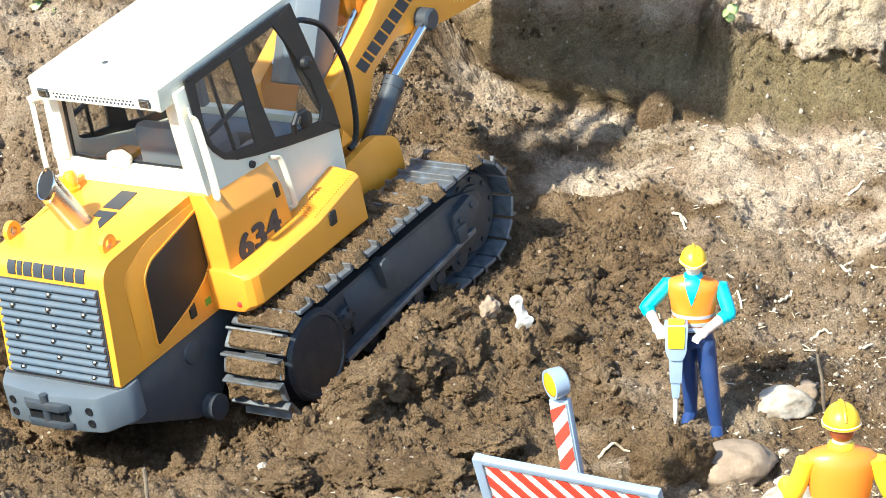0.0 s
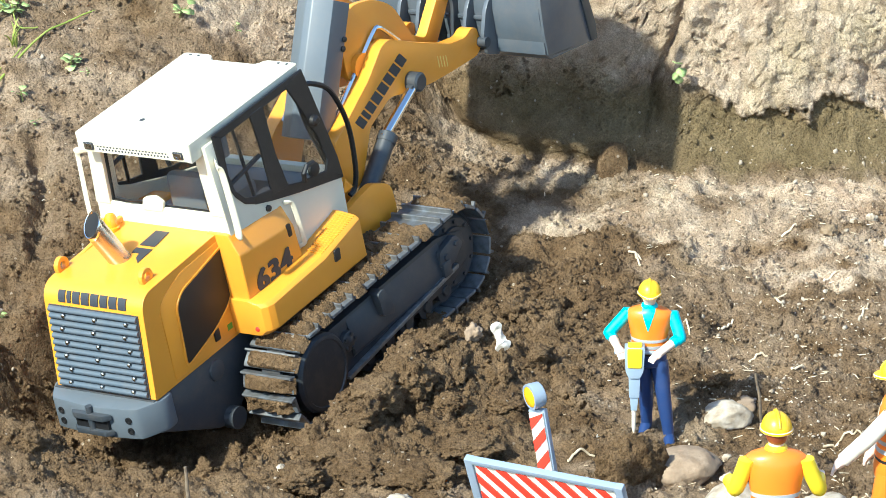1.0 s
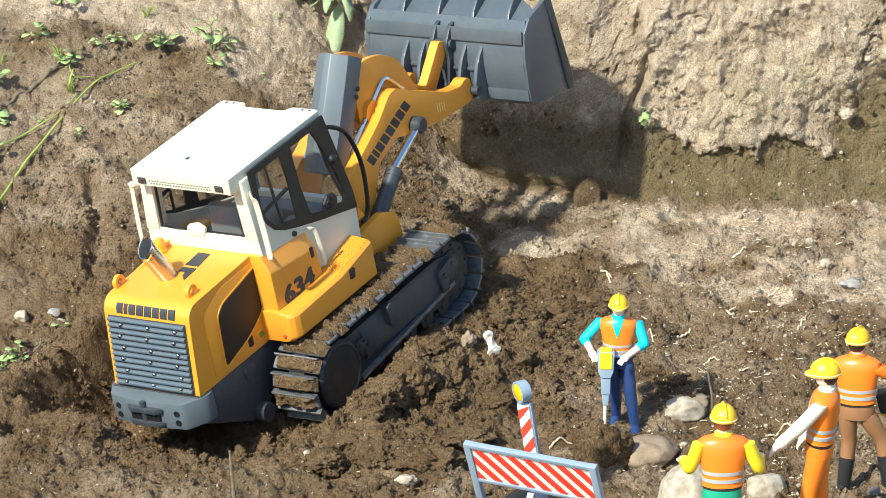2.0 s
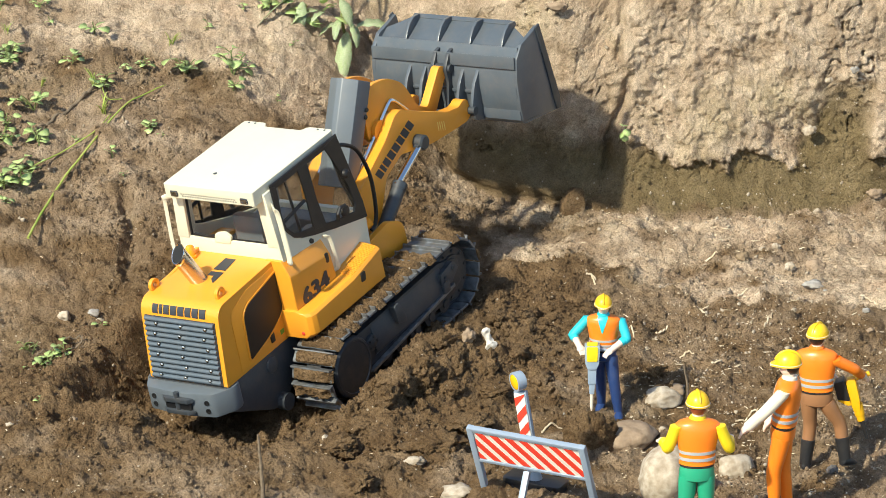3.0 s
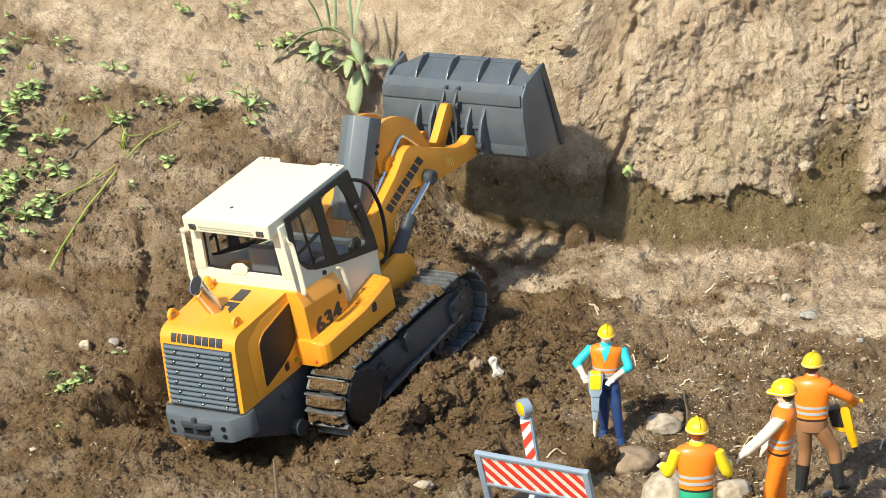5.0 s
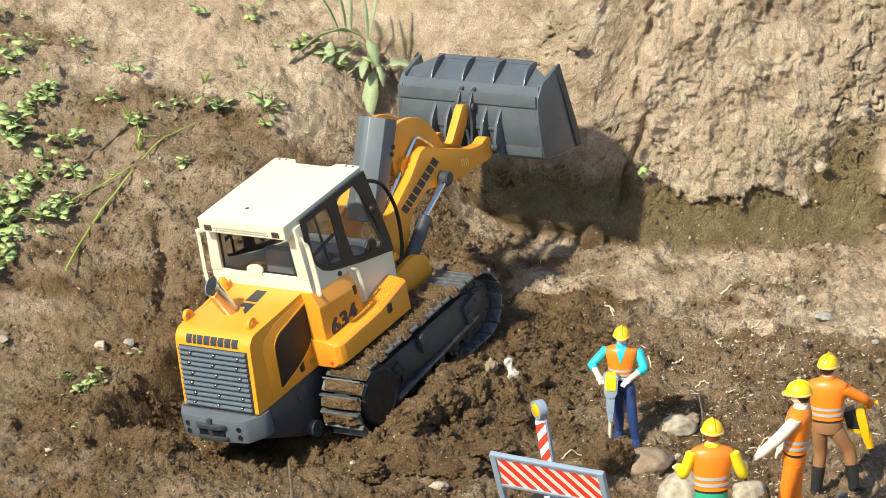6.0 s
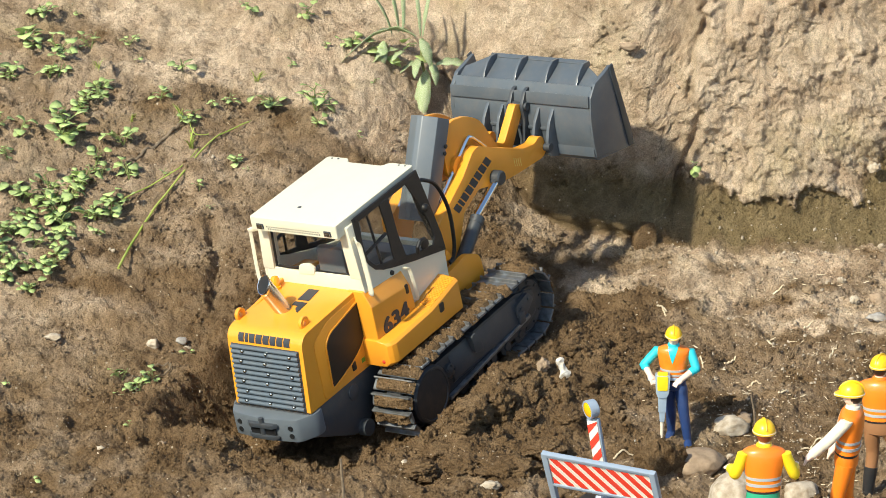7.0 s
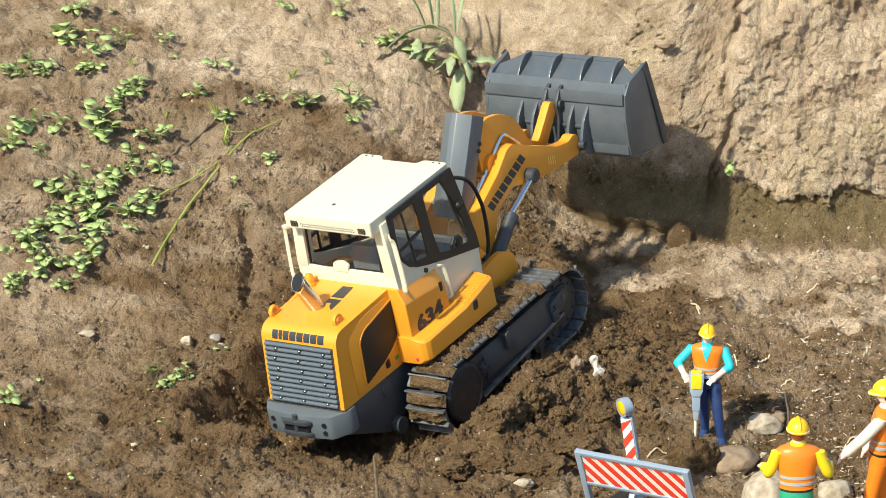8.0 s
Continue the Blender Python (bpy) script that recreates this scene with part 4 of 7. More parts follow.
def build_flanks():
    """Side boxes and running boards, with the model number on them."""
    for sd in (-1, 1):
        def flip(p):
            return (p[0], p[1] * -sd, p[2])
        # the long low box, widening behind its rounded rear end, its top rising to the front
        def section(x, out, top):
            return [(x, y * -sd, z) for y, z in ((-0.52, 1.07), (-out + 0.06, 1.07), (-out, 1.12), (-out, top - 0.035), (-out + 0.035, top), (-0.86, top + 0.030), (-0.52, top + 0.030))]
        cuts = [section(-1.165, 0.94, 1.395), section(-1.155, 0.99, 1.398), section(-1.11, 1.04, 1.400), section(-1.04, 1.066, 1.402), section(-0.2, 1.07, 1.430), section(0.42, 1.07, 1.545)]
        n = 7
        v = [p for c in cuts for p in c]
        f = [tuple(range(n)), tuple(range(len(v) - 1, len(v) - n - 1, -1))]
        f += [(k * n + i, k * n + (i + 1) % n, (k + 1) * n + (i + 1) % n, (k + 1) * n + i) for k in range(len(cuts) - 1) for i in range(n)]
        bm = add(B(), v, f, 0.018, 2)
        # the tall box with the number
        rear, fore = ((-0.52, 1.20), (-0.862, 1.20), (-0.860, 1.89), (-0.765, 2.10), (-0.52, 2.10)), ((-0.52, 1.20), (-0.862, 1.20), (-0.860, 1.785), (-0.785, 1.995), (-0.52, 1.995))
        v = [(-1.13, y * -sd, z) for y, z in rear] + [(-0.235 - 0.13 * max(0, z - 1.42), y * -sd, z) for y, z in fore]
        add(bm, v, [tuple(range(5)), tuple(range(9, 4, -1))] + [(i, (i + 1) % 5, 5 + (i + 1) % 5, 5 + i) for i in range(5)], 0.022, 3)
        flank = lp("side_box", bm, YELLOW, loader, "golden-yellow side box with running board")
        bm = B()
        for k in range(20):
            x = -0.19 + k * 0.030
            zt = 1.430 + (x + 0.2) * 0.185
            v = [flip((x + a, y, zt + h + 0.030 * t)) for h in (-0.01, 0.010) for a, y, t in ((0, -1.032, 0.03), (0.018, -1.032, 0.03), (0.018, -0.865, 0.97), (0, -0.865, 0.97))]
            add(bm, v, [(0, 1, 2, 3), (7, 6, 5, 4), (0, 4, 5, 1), (1, 5, 6, 2), (2, 6, 7, 3), (3, 7, 4, 0)])
        lp("tread_plate", bm, YELLOW, flank, "ribbed yellow step")
        lp("latch", prism(B(), rounded([(-0.07, 1.29), (-0.06, 1.41), (0.03, 1.41), (0.02, 1.29)], 0.02), "y", sd * 1.062, sd * 1.084, 0.005), BLACK, flank)
        lp("latch", prism(B(), rounded([(-0.395, 1.70), (-0.40, 1.83), (-0.335, 1.83), (-0.33, 1.70)], 0.02), "y", sd * 0.80, sd * 0.862, 0.005), BLACK, flank)
        bm = lathe(B(), (-1.148, sd * 0.90, 1.14), (-1, sd * 0.5, 0), [(0, 0.03), (0.022, 0.026), (0.03, 0.012)], 12)
        lp("reflector", bm, RED, flank, "small red marker lamp")
        text = bpy.data.curves.new("model_number", "FONT")
        text.body, text.size, text.extrude, text.space_character = "634", 0.285 * MU, 0.0015 * MU, 1.10
        text.offset = 0.003 * MU
        thin = new("model_number", text)
        bpy.context.view_layer.update()
        stroke = bpy.data.meshes.new_from_object(thin.evaluated_get(bpy.context.evaluated_depsgraph_get()))
        bpy.data.objects.remove(thin)
        bm = B()
        for k, (dx, dy) in enumerate(((0, 0), (0.010, 0), (0.020, 0), (0.030, 0), (0.005, 0.010), (0.015, 0.010), (0.025, 0.010))):
            lo = len(bm.verts)
            bm.from_mesh(stroke)
            bm.verts.ensure_lookup_table()
            bmesh.ops.translate(bm, vec=(dx * MU, dy * MU, 0.0003 * k * MU), verts=bm.verts[lo:])
        ob = part("model_number", bm, DECAL, flank, "dark model number 634")
        tilt = 0.003
        if sd < 0:
            xa, ya, za = Vector((1, 0, 0)), Vector((0, math.sin(tilt), math.cos(tilt))), None
        else:
            xa, ya = Vector((-1, 0, 0)), Vector((0, -math.sin(tilt), math.cos(tilt)))
        za = xa.cross(ya)
        m = Matrix((xa * 1.22, ya, za)).transposed().to_4x4()
        m.translation = Vector((-0.995 if sd < 0 else -0.35, sd * 0.8615, 1.425)) * MU + za * 0.004 * MU
        ob.matrix_local = m


def track_line():
    """The closed line of the chain, as (x, z) and its direction, in even steps."""
    r0, r1, c0, c1 = 0.44, 0.44, Vector((-0.86, 0.52)), Vector((1.60, 0.55))
    pts = []
    for k in range(400):
        a = k / 400 * math.tau
        d = Vector((math.cos(a), math.sin(a)))
        c, r = (c1, r1) if d.x > 0 else (c0, r0)
        pts.append(c + d * r)
    dense = []
    for a, b in zip(pts, pts[1:] + pts[:1]):
        n = max(1, int((b - a).length / 0.01))
        dense += [a.lerp(b, i / n) for i in range(n)]
    length = sum((b - a).length for a, b in zip(dense, dense[1:] + dense[:1]))
    return dense, length


cake_rng = random.Random(9)


def cake_mesh(seed):
    """A crumbly slab of soil as long as a shoe is wide, thinning out at its ragged rim."""
    nx, ny = 15, 45
    x, y = np.meshgrid(np.linspace(-0.078, 0.078, nx), np.linspace(-0.29, 0.29, ny))
    edge = 0.74 + 0.9 * layers(x * MU, y * MU, 0.012, 3, seed)
    h = ease(0.0, 0.35, edge) * ease(0.29, 0.24, np.abs(y)) * ease(0.080, 0.062, np.abs(x))
    h = h * (0.050 + 0.062 * np.clip(0.5 + layers(x * MU, y * MU, 0.006, 3, seed + 50, 0.7), 0, 1.3)) - 0.012
    top = np.stack([x, y, h], -1).reshape(-1, 3) * MU
    low = np.stack([x, y, x * 0 - 0.02], -1).reshape(-1, 3) * MU
    k = (np.arange(ny - 1)[:, None] * nx + np.arange(nx - 1)[None]).ravel()
    quads = np.stack([k, k + 1, k + 1 + nx, k + nx], 1)
    me = bpy.data.meshes.new("soil_cake")
    rim = list(range(nx)) + [i * nx + nx - 1 for i in range(1, ny)] + [(ny - 1) * nx + i for i in range(nx - 2, -1, -1)] + [i * nx for i in range(ny - 2, 0, -1)]
    m = nx * ny
    sides = [(rim[i], m + rim[i], m + rim[(i + 1) % len(rim)], rim[(i + 1) % len(rim)]) for i in range(len(rim))]
    me.from_pydata(np.concatenate([top, low]).tolist(), [], quads.tolist() + (quads[:, ::-1] + m).tolist() + sides)
    me.shade_smooth()
    me.materials.append(SOIL)
    return me


CAKES = [cake_mesh(70 + k) for k in range(6)]


def build_tracks():
    dense, length = track_line()
    count = 40
    shoe_bm = B()
    w = 0.295
    # one shoe: plate with a raised bar; u along the chain, y across, h outwards
    prism(shoe_bm, [(-0.082, 0), (-0.082, 0.03), (-0.045, 0.035), (0.055, 0.03), (0.062, 0.078), (0.084, 0.078), (0.090, 0.02), (0.090, 0.0)], "y", -w, w, 0.004, 1)
    shoe_me = None
    for sd in (-1, 1):
        assembly = lp("track_frame", prism(B(), rounded([(-0.98, 0.30), (-0.98, 0.66), (-0.60, 0.84), (1.30, 0.86), (1.72, 0.74), (1.72, 0.42), (1.40, 0.30)], 0.06, 3), "y", sd * 0.78, sd * 1.235, 0.03), GREY_DIRTY, loader, "grey track frame")
        # upper cover, ridge and guard rail
        bm = prism(B(), [(sd * 1.23, 0.40), (sd * 1.275, 0.46), (sd * 1.275, 0.62), (sd * 1.23, 0.84)], "x", -0.30, 1.30, 0.015)
        lp("frame_cover", bm, GREY, assembly)
        bm = prism(B(), [(-0.48, 0.27), (-0.48, 0.31), (1.48, 0.50), (1.48, 0.45)], "y", sd * 1.20, sd * 1.30, 0.006)
        lp("guard_rail", bm, STEEL, assembly, "worn bright edge rail")
        bm = lathe(B(), (-0.80, sd * 1.12, 0.52), (0, sd, 0), [(0, 0.385), (0.13, 0.385), (0.16, 0.36), (0.165, 0.33), (0.150, 0.32), (0.150, 0.0)], 40)
        lp("idler_wheel", bm, GREY_DIRTY, assembly, "dark grey rear wheel disc")
        bm = lathe(B(), (1.58, sd * 1.06, 0.56), (0, sd, 0), [(0, 0.37), (0.10, 0.37), (0.13, 0.34), (0.13, 0.26), (0.155, 0.25), (0.155, 0.13), (0.20, 0.12), (0.20, 0.0)], 40)
        for k in range(10):
            a = k * math.tau / 10
            lathe(bm, (1.58 + 0.30 * math.cos(a), sd * 1.18, 0.56 + 0.30 * math.sin(a)), (0, sd, 0), [(0, 0.022), (0.03, 0.022)], 6)
        lp("front_wheel", bm, GREY_DIRTY, assembly, "dark grey front wheel")
        bm = prism(B(), rounded([(1.20, 0.58), (1.22, 0.74), (1.52, 0.80), (1.62, 0.66), (1.40, 0.52)], 0.04), "y", sd * 1.18, sd * 1.30, 0.02)
        box(bm, 1.22, 1.36, sd * 1.18, sd * 1.315, 0.46, 0.62, 0.02)
        for x, z in ((1.30, 0.66), (1.50, 0.71)):
            lathe(bm, (x, sd * 1.29, z), (0, sd, 0), [(0, 0.03), (0.03, 0.03)], 6)
        lp("wheel_bracket", bm, GREY, assembly)
        bm = prism(B(), rounded([(0.16, 0.62), (0.14, 0.86), (0.24, 0.88), (0.34, 0.66), (0.34, 0.56)], 0.03), "y", sd * 1.20, sd * 1.33, 0.012)
        lp("step_bracket", bm, GREY, assembly)
        bm = lathe(B(), (-0.36, sd * 1.235, 0.62), (0, sd, 0), [(0, 0.11), (0.04, 0.10), (0.06, 0.06), (0.07, 0.0)], 14)
        for k in range(5):
            a = k * math.tau / 5
            lathe(bm, (-0.36 + 0.075 * math.cos(a), sd * 1.27, 0.62 + 0.075 * math.sin(a)), (0, sd, 0), [(0, 0.018), (0.035, 0.018)], 6)
        lp("bolted_cap", bm, GREY_DIRTY, assembly)
        for k in range(6):
            x = -0.42 + k * 0.34
            bm = lathe(B(), (x, sd * 0.84, 0.26 + (x + 0.42) * 0.02), (0, sd, 0), [(0, 0.12), (0.12, 0.12), (0.12, 0.09), (0.28, 0.09), (0.28, 0.12), (0.38, 0.12), (0.39, 0.06), (0.41, 0.05)], 16)
            lp("track_roller", bm, GREY_DIRTY, assembly)
        # chain of shoes
        step = length / count
        chain = new("track_chain")
        chain.parent = loader
        tagged(chain, "steel track chain caked with brown soil")
        run, target, k = 0.0, step * 0.3, 0
        seats = []
        for a, b in zip(dense, dense[1:] + dense[:1]):
            seg = (b - a).length
            while target <= run + seg and k < count:
                p = a.lerp(b, (target - run) / seg)
                way = (b - a).normalized()
                u3 = Vector((-way.x, 0, -way.y))
                out = Vector((way.y, 0, -way.x))
                if shoe_me is None:
                    shoe = part("track_shoe", shoe_bm, STEEL, chain, s=MU)
                    shoe_me = shoe.data
                else:
                    shoe = new("track_shoe", shoe_me)
                    shoe.parent = chain
                m = Matrix((u3, out.cross(u3), out)).transposed().to_4x4()
                m.translation = Vector((p.x, sd * 1.005, p.y)) * MU
                shoe.matrix_local = m
                seats.append(m)
                target += step
                k += 1
            run += seg
        # soil pressed between the bars
        cakes = CAKES
        for seat in seats:
            up = seat.to_3x3() @ Vector((0, 0, 1))
            if up.z > 0.05 or (up.x < -0.2 and up.z > -0.5):
                if cake_rng.random() < 0.92:
                    cake = new("soil_cake", cake_rng.choice(cakes))
                    cake.parent = chain
                    flip_y = cake_rng.choice((-1, 1))
                    cake.matrix_local = seat @ Matrix.Translation((-0.003 * MU, cake_rng.uniform(-0.05, 0.05) * MU, 0.026 * MU)) @ (Matrix.Rotation(math.pi, 4, "Z") if flip_y < 0 else Matrix())
        # belt of links that closes the gaps under the shoes
        bm = B()
        inner = [(p.x, p.y) for p in dense[::12]]
        ring(bm, [tuple(q) for q in toward(inner, 0.004)], [tuple(q) for q in toward(inner, 0.05)], "y", sd * 0.90, sd * 1.11)
        lp("link_belt", bm, GREY_DIRTY, chain)


def build_boom():
    bm = B()
    outline = rounded([(0.98, 1.30), (1.02, 1.95), (1.72, 2.30), (2.02, 2.52), (2.16, 2.54), (2.60, 2.30), (3.10, 2.05), (3.38, 1.99), (3.50, 2.04), (3.60, 2.00), (3.62, 1.78),
                       (3.52, 1.72), (3.28, 1.74), (3.06, 1.76), (2.70, 1.80), (2.40, 1.86), (2.00, 1.98), (1.60, 1.84), (1.32, 1.40)], 0.05, 3)
    boom = new("lift_boom")
    boom.parent = loader
    boom.matrix_local = Matrix.Translation(FRONT_SHIFT)
    tagged(boom, "raised yellow lifting boom with Z-linkage")
    for sd in (-1, 1):
        bm = prism(B(), outline, "y", sd * 0.31, sd * 0.47, 0.012)
        arm = lp("arm_plate", bm, YELLOW, boom)
        # lettering bars on the outer face
        bm = B()
        p, d = Vector((1.475, 1.885)), Vector((0.939, 0.345))
        nrm = Vector((-0.64, 0.77))
        s = 0.0
        for w in (0.098, 0.055, 0.098, 0.106, 0.106, 0.098, 0.106, 0.106):
            q = [p + d * (s + a) + nrm * b for a, b in ((0, 0), (w, 0), (w, 0.15), (0, 0.15))]
            prism(bm, [tuple(v) for v in q], "y", sd * 0.465, sd * 0.476)
            s += w + 0.026
        lp("lettering", bm, DECAL, arm, "dark bars of lettering")
        bm = B()
        for k in range(4):
            a = 2.86 + k * 0.045
            prism(bm, [(a, 1.90 - k * 0.018), (a + 0.012, 1.90 - k * 0.018), (a + 0.012, 2.02 - k * 0.018), (a, 2.02 - k * 0.018)], "y", sd * 0.465, sd * 0.474)
        lp("hatch_mark", bm, material("pale_yellow", (0.9, 0.62, 0.18), 0.5) if sd < 0 else YELLOW, arm, "pale hatched mark")
        # lift cylinder
        bm = rod(B(), (0.92, sd * 0.54, 1.065), (1.75, sd * 0.54, 1.685), 0.092, 0.092, 20)
        lathe(bm, (1.69, sd * 0.54, 1.640), (0.80, 0, 0.60), [(0, 0.10), (0.09, 0.10), (0.11, 0.07)], 20)
        cyl = lp("lift_cylinder", bm, GREY, boom, "dark grey hydraulic cylinder")
        lp("piston_rod", rod(B(), (1.68, sd * 0.54, 1.70), (2.32, sd * 0.54, 1.97), 0.05, 0.05, 16), CHROME, cyl, "chrome piston rod")
        bm = lathe(B(), (2.36, sd * 0.46, 1.985), (0, sd, 0), [(0, 0.10), (0.13, 0.10), (0.15, 0.08)], 18)
        box(bm, 2.22, 2.34, sd * 0.50, sd * 0.58, 1.90, 2.0, 0.02)
        lp("rod_eye", bm, GREY, cyl)
        # front frame plates
        bm = prism(B(), rounded([(0.62, 0.84), (0.62, 1.36), (1.22, 1.44), (1.50, 1.30), (1.52, 0.96), (1.24, 0.78)], [0.02, 0.02, 0.08, 0.10, 0.10, 0.06]), "y", sd * 0.58, sd * 0.66, 0.012)
        lp("front_plate", bm, YELLOW, loader, "yellow boom bearing plate")
        # thin steel pipe along the arm
        bm = tube(B(), smooth_line([(1.22, sd * 0.30, 2.02), (1.44, sd * 0.30, 2.16), (1.80, sd * 0.30, 2.385), (2.14, sd * 0.30, 2.60), (2.24, sd * 0.31, 2.62), (2.34, sd * 0.33, 2.52), (2.46, sd * 0.35, 2.38)], 5), 0.024, 8)
        lp("steel_pipe", bm, CHROME, boom, "thin bright hydraulic pipe")
    # cross tube with the lever's bearing
    lp("cross_tube", rod(B(), (1.86, -0.33, 2.37), (1.86, 0.33, 2.37), 0.135, 0.135, 28), YELLOW, boom)
    bm = B()
    for sd in (-1, 1):
        prism(bm, rounded([(1.66, 2.26), (1.66, 2.68), (1.90, 3.00), (2.28, 2.91), (2.58, 2.71), (2.73, 2.41), (2.90, 2.08), (2.40, 2.04)], 0.14, 4), "y", sd * 0.20, sd * 0.27, 0.012)
    lp("bearing_plate", bm, YELLOW, boom)
    # bent lever that tips the bucket
    bm = B()
    prism(bm, rounded([(2.05, 2.62), (2.05, 2.80), (2.50, 2.70), (2.95, 2.20), (3.24, 2.02), (3.66, 2.42), (3.84, 2.32), (3.40, 1.86), (3.20, 1.84), (2.60, 2.34)], 0.05, 3), "y", -0.075, 0.045, 0.015)
    lp("tipping_lever", bm, YELLOW, boom, "bent yellow tipping lever")
    # tilt cylinder in its angular grey guard
    # six-sided section, drawn along the cylinder's axis, set off from the right front edge
    sec = [(0.0, -0.325), (0.27, -0.325), (0.37, -0.145), (0.37, -0.065), (0.26, 0.115), (0.0, 0.115)]
    ends = [[(1.27 + FS.x - 0.855 * p + 0.518 * s, y, 1.82 + FS.z + 0.518 * p + 0.855 * s) for p, y in sec] for s in (0.0, 1.37)]
    bm = add(B(), ends[0] + ends[1], [tuple(range(6)), tuple(range(11, 5, -1))] + [(i, (i + 1) % 6, 6 + (i + 1) % 6, 6 + i) for i in range(6)], 0.012, 2)
    guard = lp("cylinder_guard", bm, GREY_MID, boom, "angular grey cylinder guard")
    bm = B()
    for x, z in ((1.66, 2.76), (1.61, 2.68)):
        lathe(bm, (x, -0.322, z), (0, -1, 0), [(0, 0.03), (0.02, 0.03), (0.03, 0.015)], 8)
    lp("guard_bolt", bm, BLACK, guard)
    bm = tube(B(), smooth_line([(0.50, -0.66, 2.84), (0.62, -0.68, 2.81), (0.85, -0.69, 2.62), (1.00, -0.69, 2.20), (0.98, -0.69, 1.75), (0.92, -0.67, 1.54), (0.84, -0.66, 1.50)], 5), 0.026, 8)
    lp("hydraulic_hose", bm, BLACK, boom, "black rubber hose")
    bm = prism(B(), [(0.80, 1.52), (0.98, 1.52), (0.89, 1.66)], "y", -0.612, -0.606)
    lp("warning_sticker", bm, AMBER, loader, "small triangular warning sticker")


def build_bucket():
    hb = 1.12
    bucket = new("bucket")
    bucket.parent = loader
    bucket.matrix_local = Matrix.Translation(FRONT_SHIFT)
    tagged(bucket, "dusty grey steel loading bucket with ribs")
    # back sheet from the lip along the floor, round the heel and up to the spill guard
    line = [(4.62, 1.44), (4.30, 1.50), (3.95, 1.57), (3.82, 1.66), (3.79, 1.86), (3.80, 2.10), (3.86, 2.32), (3.93, 2.47), (4.00, 2.60)]
    inner = [(4.62, 1.47), (4.31, 1.54), (3.98, 1.61), (3.87, 1.69), (3.845, 1.87), (3.855, 2.09), (3.91, 2.30), (3.98, 2.45), (4.045, 2.58)]
    bm = B()
    prism(bm, line + inner[::-1], "y", -hb, hb)
    lp("shell", bm, BUCKET, bucket)
    bm = prism(B(), [(3.785, 1.80), (3.77, 1.66), (3.86, 1.575), (4.66, 1.42), (4.66, 1.445), (3.90, 1.60)], "y", -hb - 0.01, hb + 0.01, 0.006)
    lp("cutting_edge", bm, BUCKET, bucket, "worn lower edge plate")
    bm = prism(B(), [(3.925, 2.47), (3.885, 2.33), (3.865, 2.335), (3.905, 2.48)], "y", -hb - 0.005, hb + 0.005, 0.004)
    bm = prism(bm, [(3.90, 2.50), (3.865, 2.35), (3.835, 2.36), (3.87, 2.52)], "y", -hb - 0.006, hb + 0.006, 0.004)
    lp("back_band", bm, BUCKET, bucket)
    for sd in (-1, 1):
        side = [(3.80, 1.65), (4.62, 1.44), (4.66, 1.60), (4.49, 2.70), (4.30, 2.66), (4.06, 2.62), (3.90, 2.48), (3.82, 2.20), (3.79, 1.86)]
        bm = prism(B(), side, "y", sd * (hb - 0.03), sd * (hb + 0.03), 0.01)
        lp("side_plate", bm, BUCKET, bucket)
        bm = prism(B(), [(4.56, 1.46), (4.66, 1.44), (4.68, 1.60), (4.51, 2.72), (4.42, 2.70)], "y", sd * (hb + 0.02), sd * (hb + 0.05), 0.008)
        lp("side_edge", bm, GREY, bucket)
    # spill guard with clipped corners
    def guard_at(y, t):
        return (3.94 + 0.52 * t, y, 2.495 + 0.225 * t)
    pts = [(-hb, 0.0), (hb, 0.0), (hb, 0.55), (0.76, 1.0), (-0.76, 1.0), (-hb, 0.55)]
    v = [guard_at(*p) for p in pts] + [(x + 0.01, y, z - 0.05) for x, y, z in (guard_at(*p) for p in pts)]
    bm = add(B(), v, [tuple(range(6)), tuple(range(11, 5, -1))] + [(i, (i + 1) % 6, 6 + (i + 1) % 6, 6 + i) for i in range(6)], 0.006, 1)
    guard = lp("spill_guard", bm, BUCKET, bucket, "grey spill guard plate")
    v2 = []
    for y in (-0.78, 0.78):
        for dx, dz in ((4.43, 2.69), (4.49, 2.715), (4.49, 2.745), (4.42, 2.72)):
            v2.append((dx, y, dz))
    lp("guard_lip", add(B(), v2, [(0, 1, 2, 3), (7, 6, 5, 4), (0, 4, 5, 1), (1, 5, 6, 2), (2, 6, 7, 3), (3, 7, 4, 0)], 0.006, 1), BUCKET, guard)
    for y in (-0.83, -0.33, 0.17, 0.68):
        bm = B()
        prism(bm, [(3.99, 2.500), (4.46, 2.705), (4.44, 2.76), (4.30, 2.78), (4.20, 2.735), (4.10, 2.65)], "y", y - 0.02, y + 0.02, 0.006)
        lp("guard_rib", bm, BUCKET, guard)
    # ribs that carry the pins
    for y in (-0.53, -0.30, 0.29, 0.53):
        bm = prism(B(), rounded([(3.90, 2.34), (3.70, 2.16), (3.58, 1.92), (3.60, 1.70), (3.80, 1.62), (3.86, 1.66), (3.82, 2.10)], 0.04, 3), "y", y - 0.022, y + 0.022, 0.008)
        lp("pin_rib", bm, BUCKET, bucket)
    for y in (-0.10, 0.10):
        bm = prism(B(), rounded([(3.99, 2.54), (3.86, 2.52), (3.72, 2.34), (3.74, 2.16), (3.62, 1.80), (3.80, 1.70), (3.90, 2.10), (3.95, 2.48)], 0.06, 3), "y", y - 0.025, y + 0.025, 0.008)
        lp("centre_rib", bm, GREY, bucket)
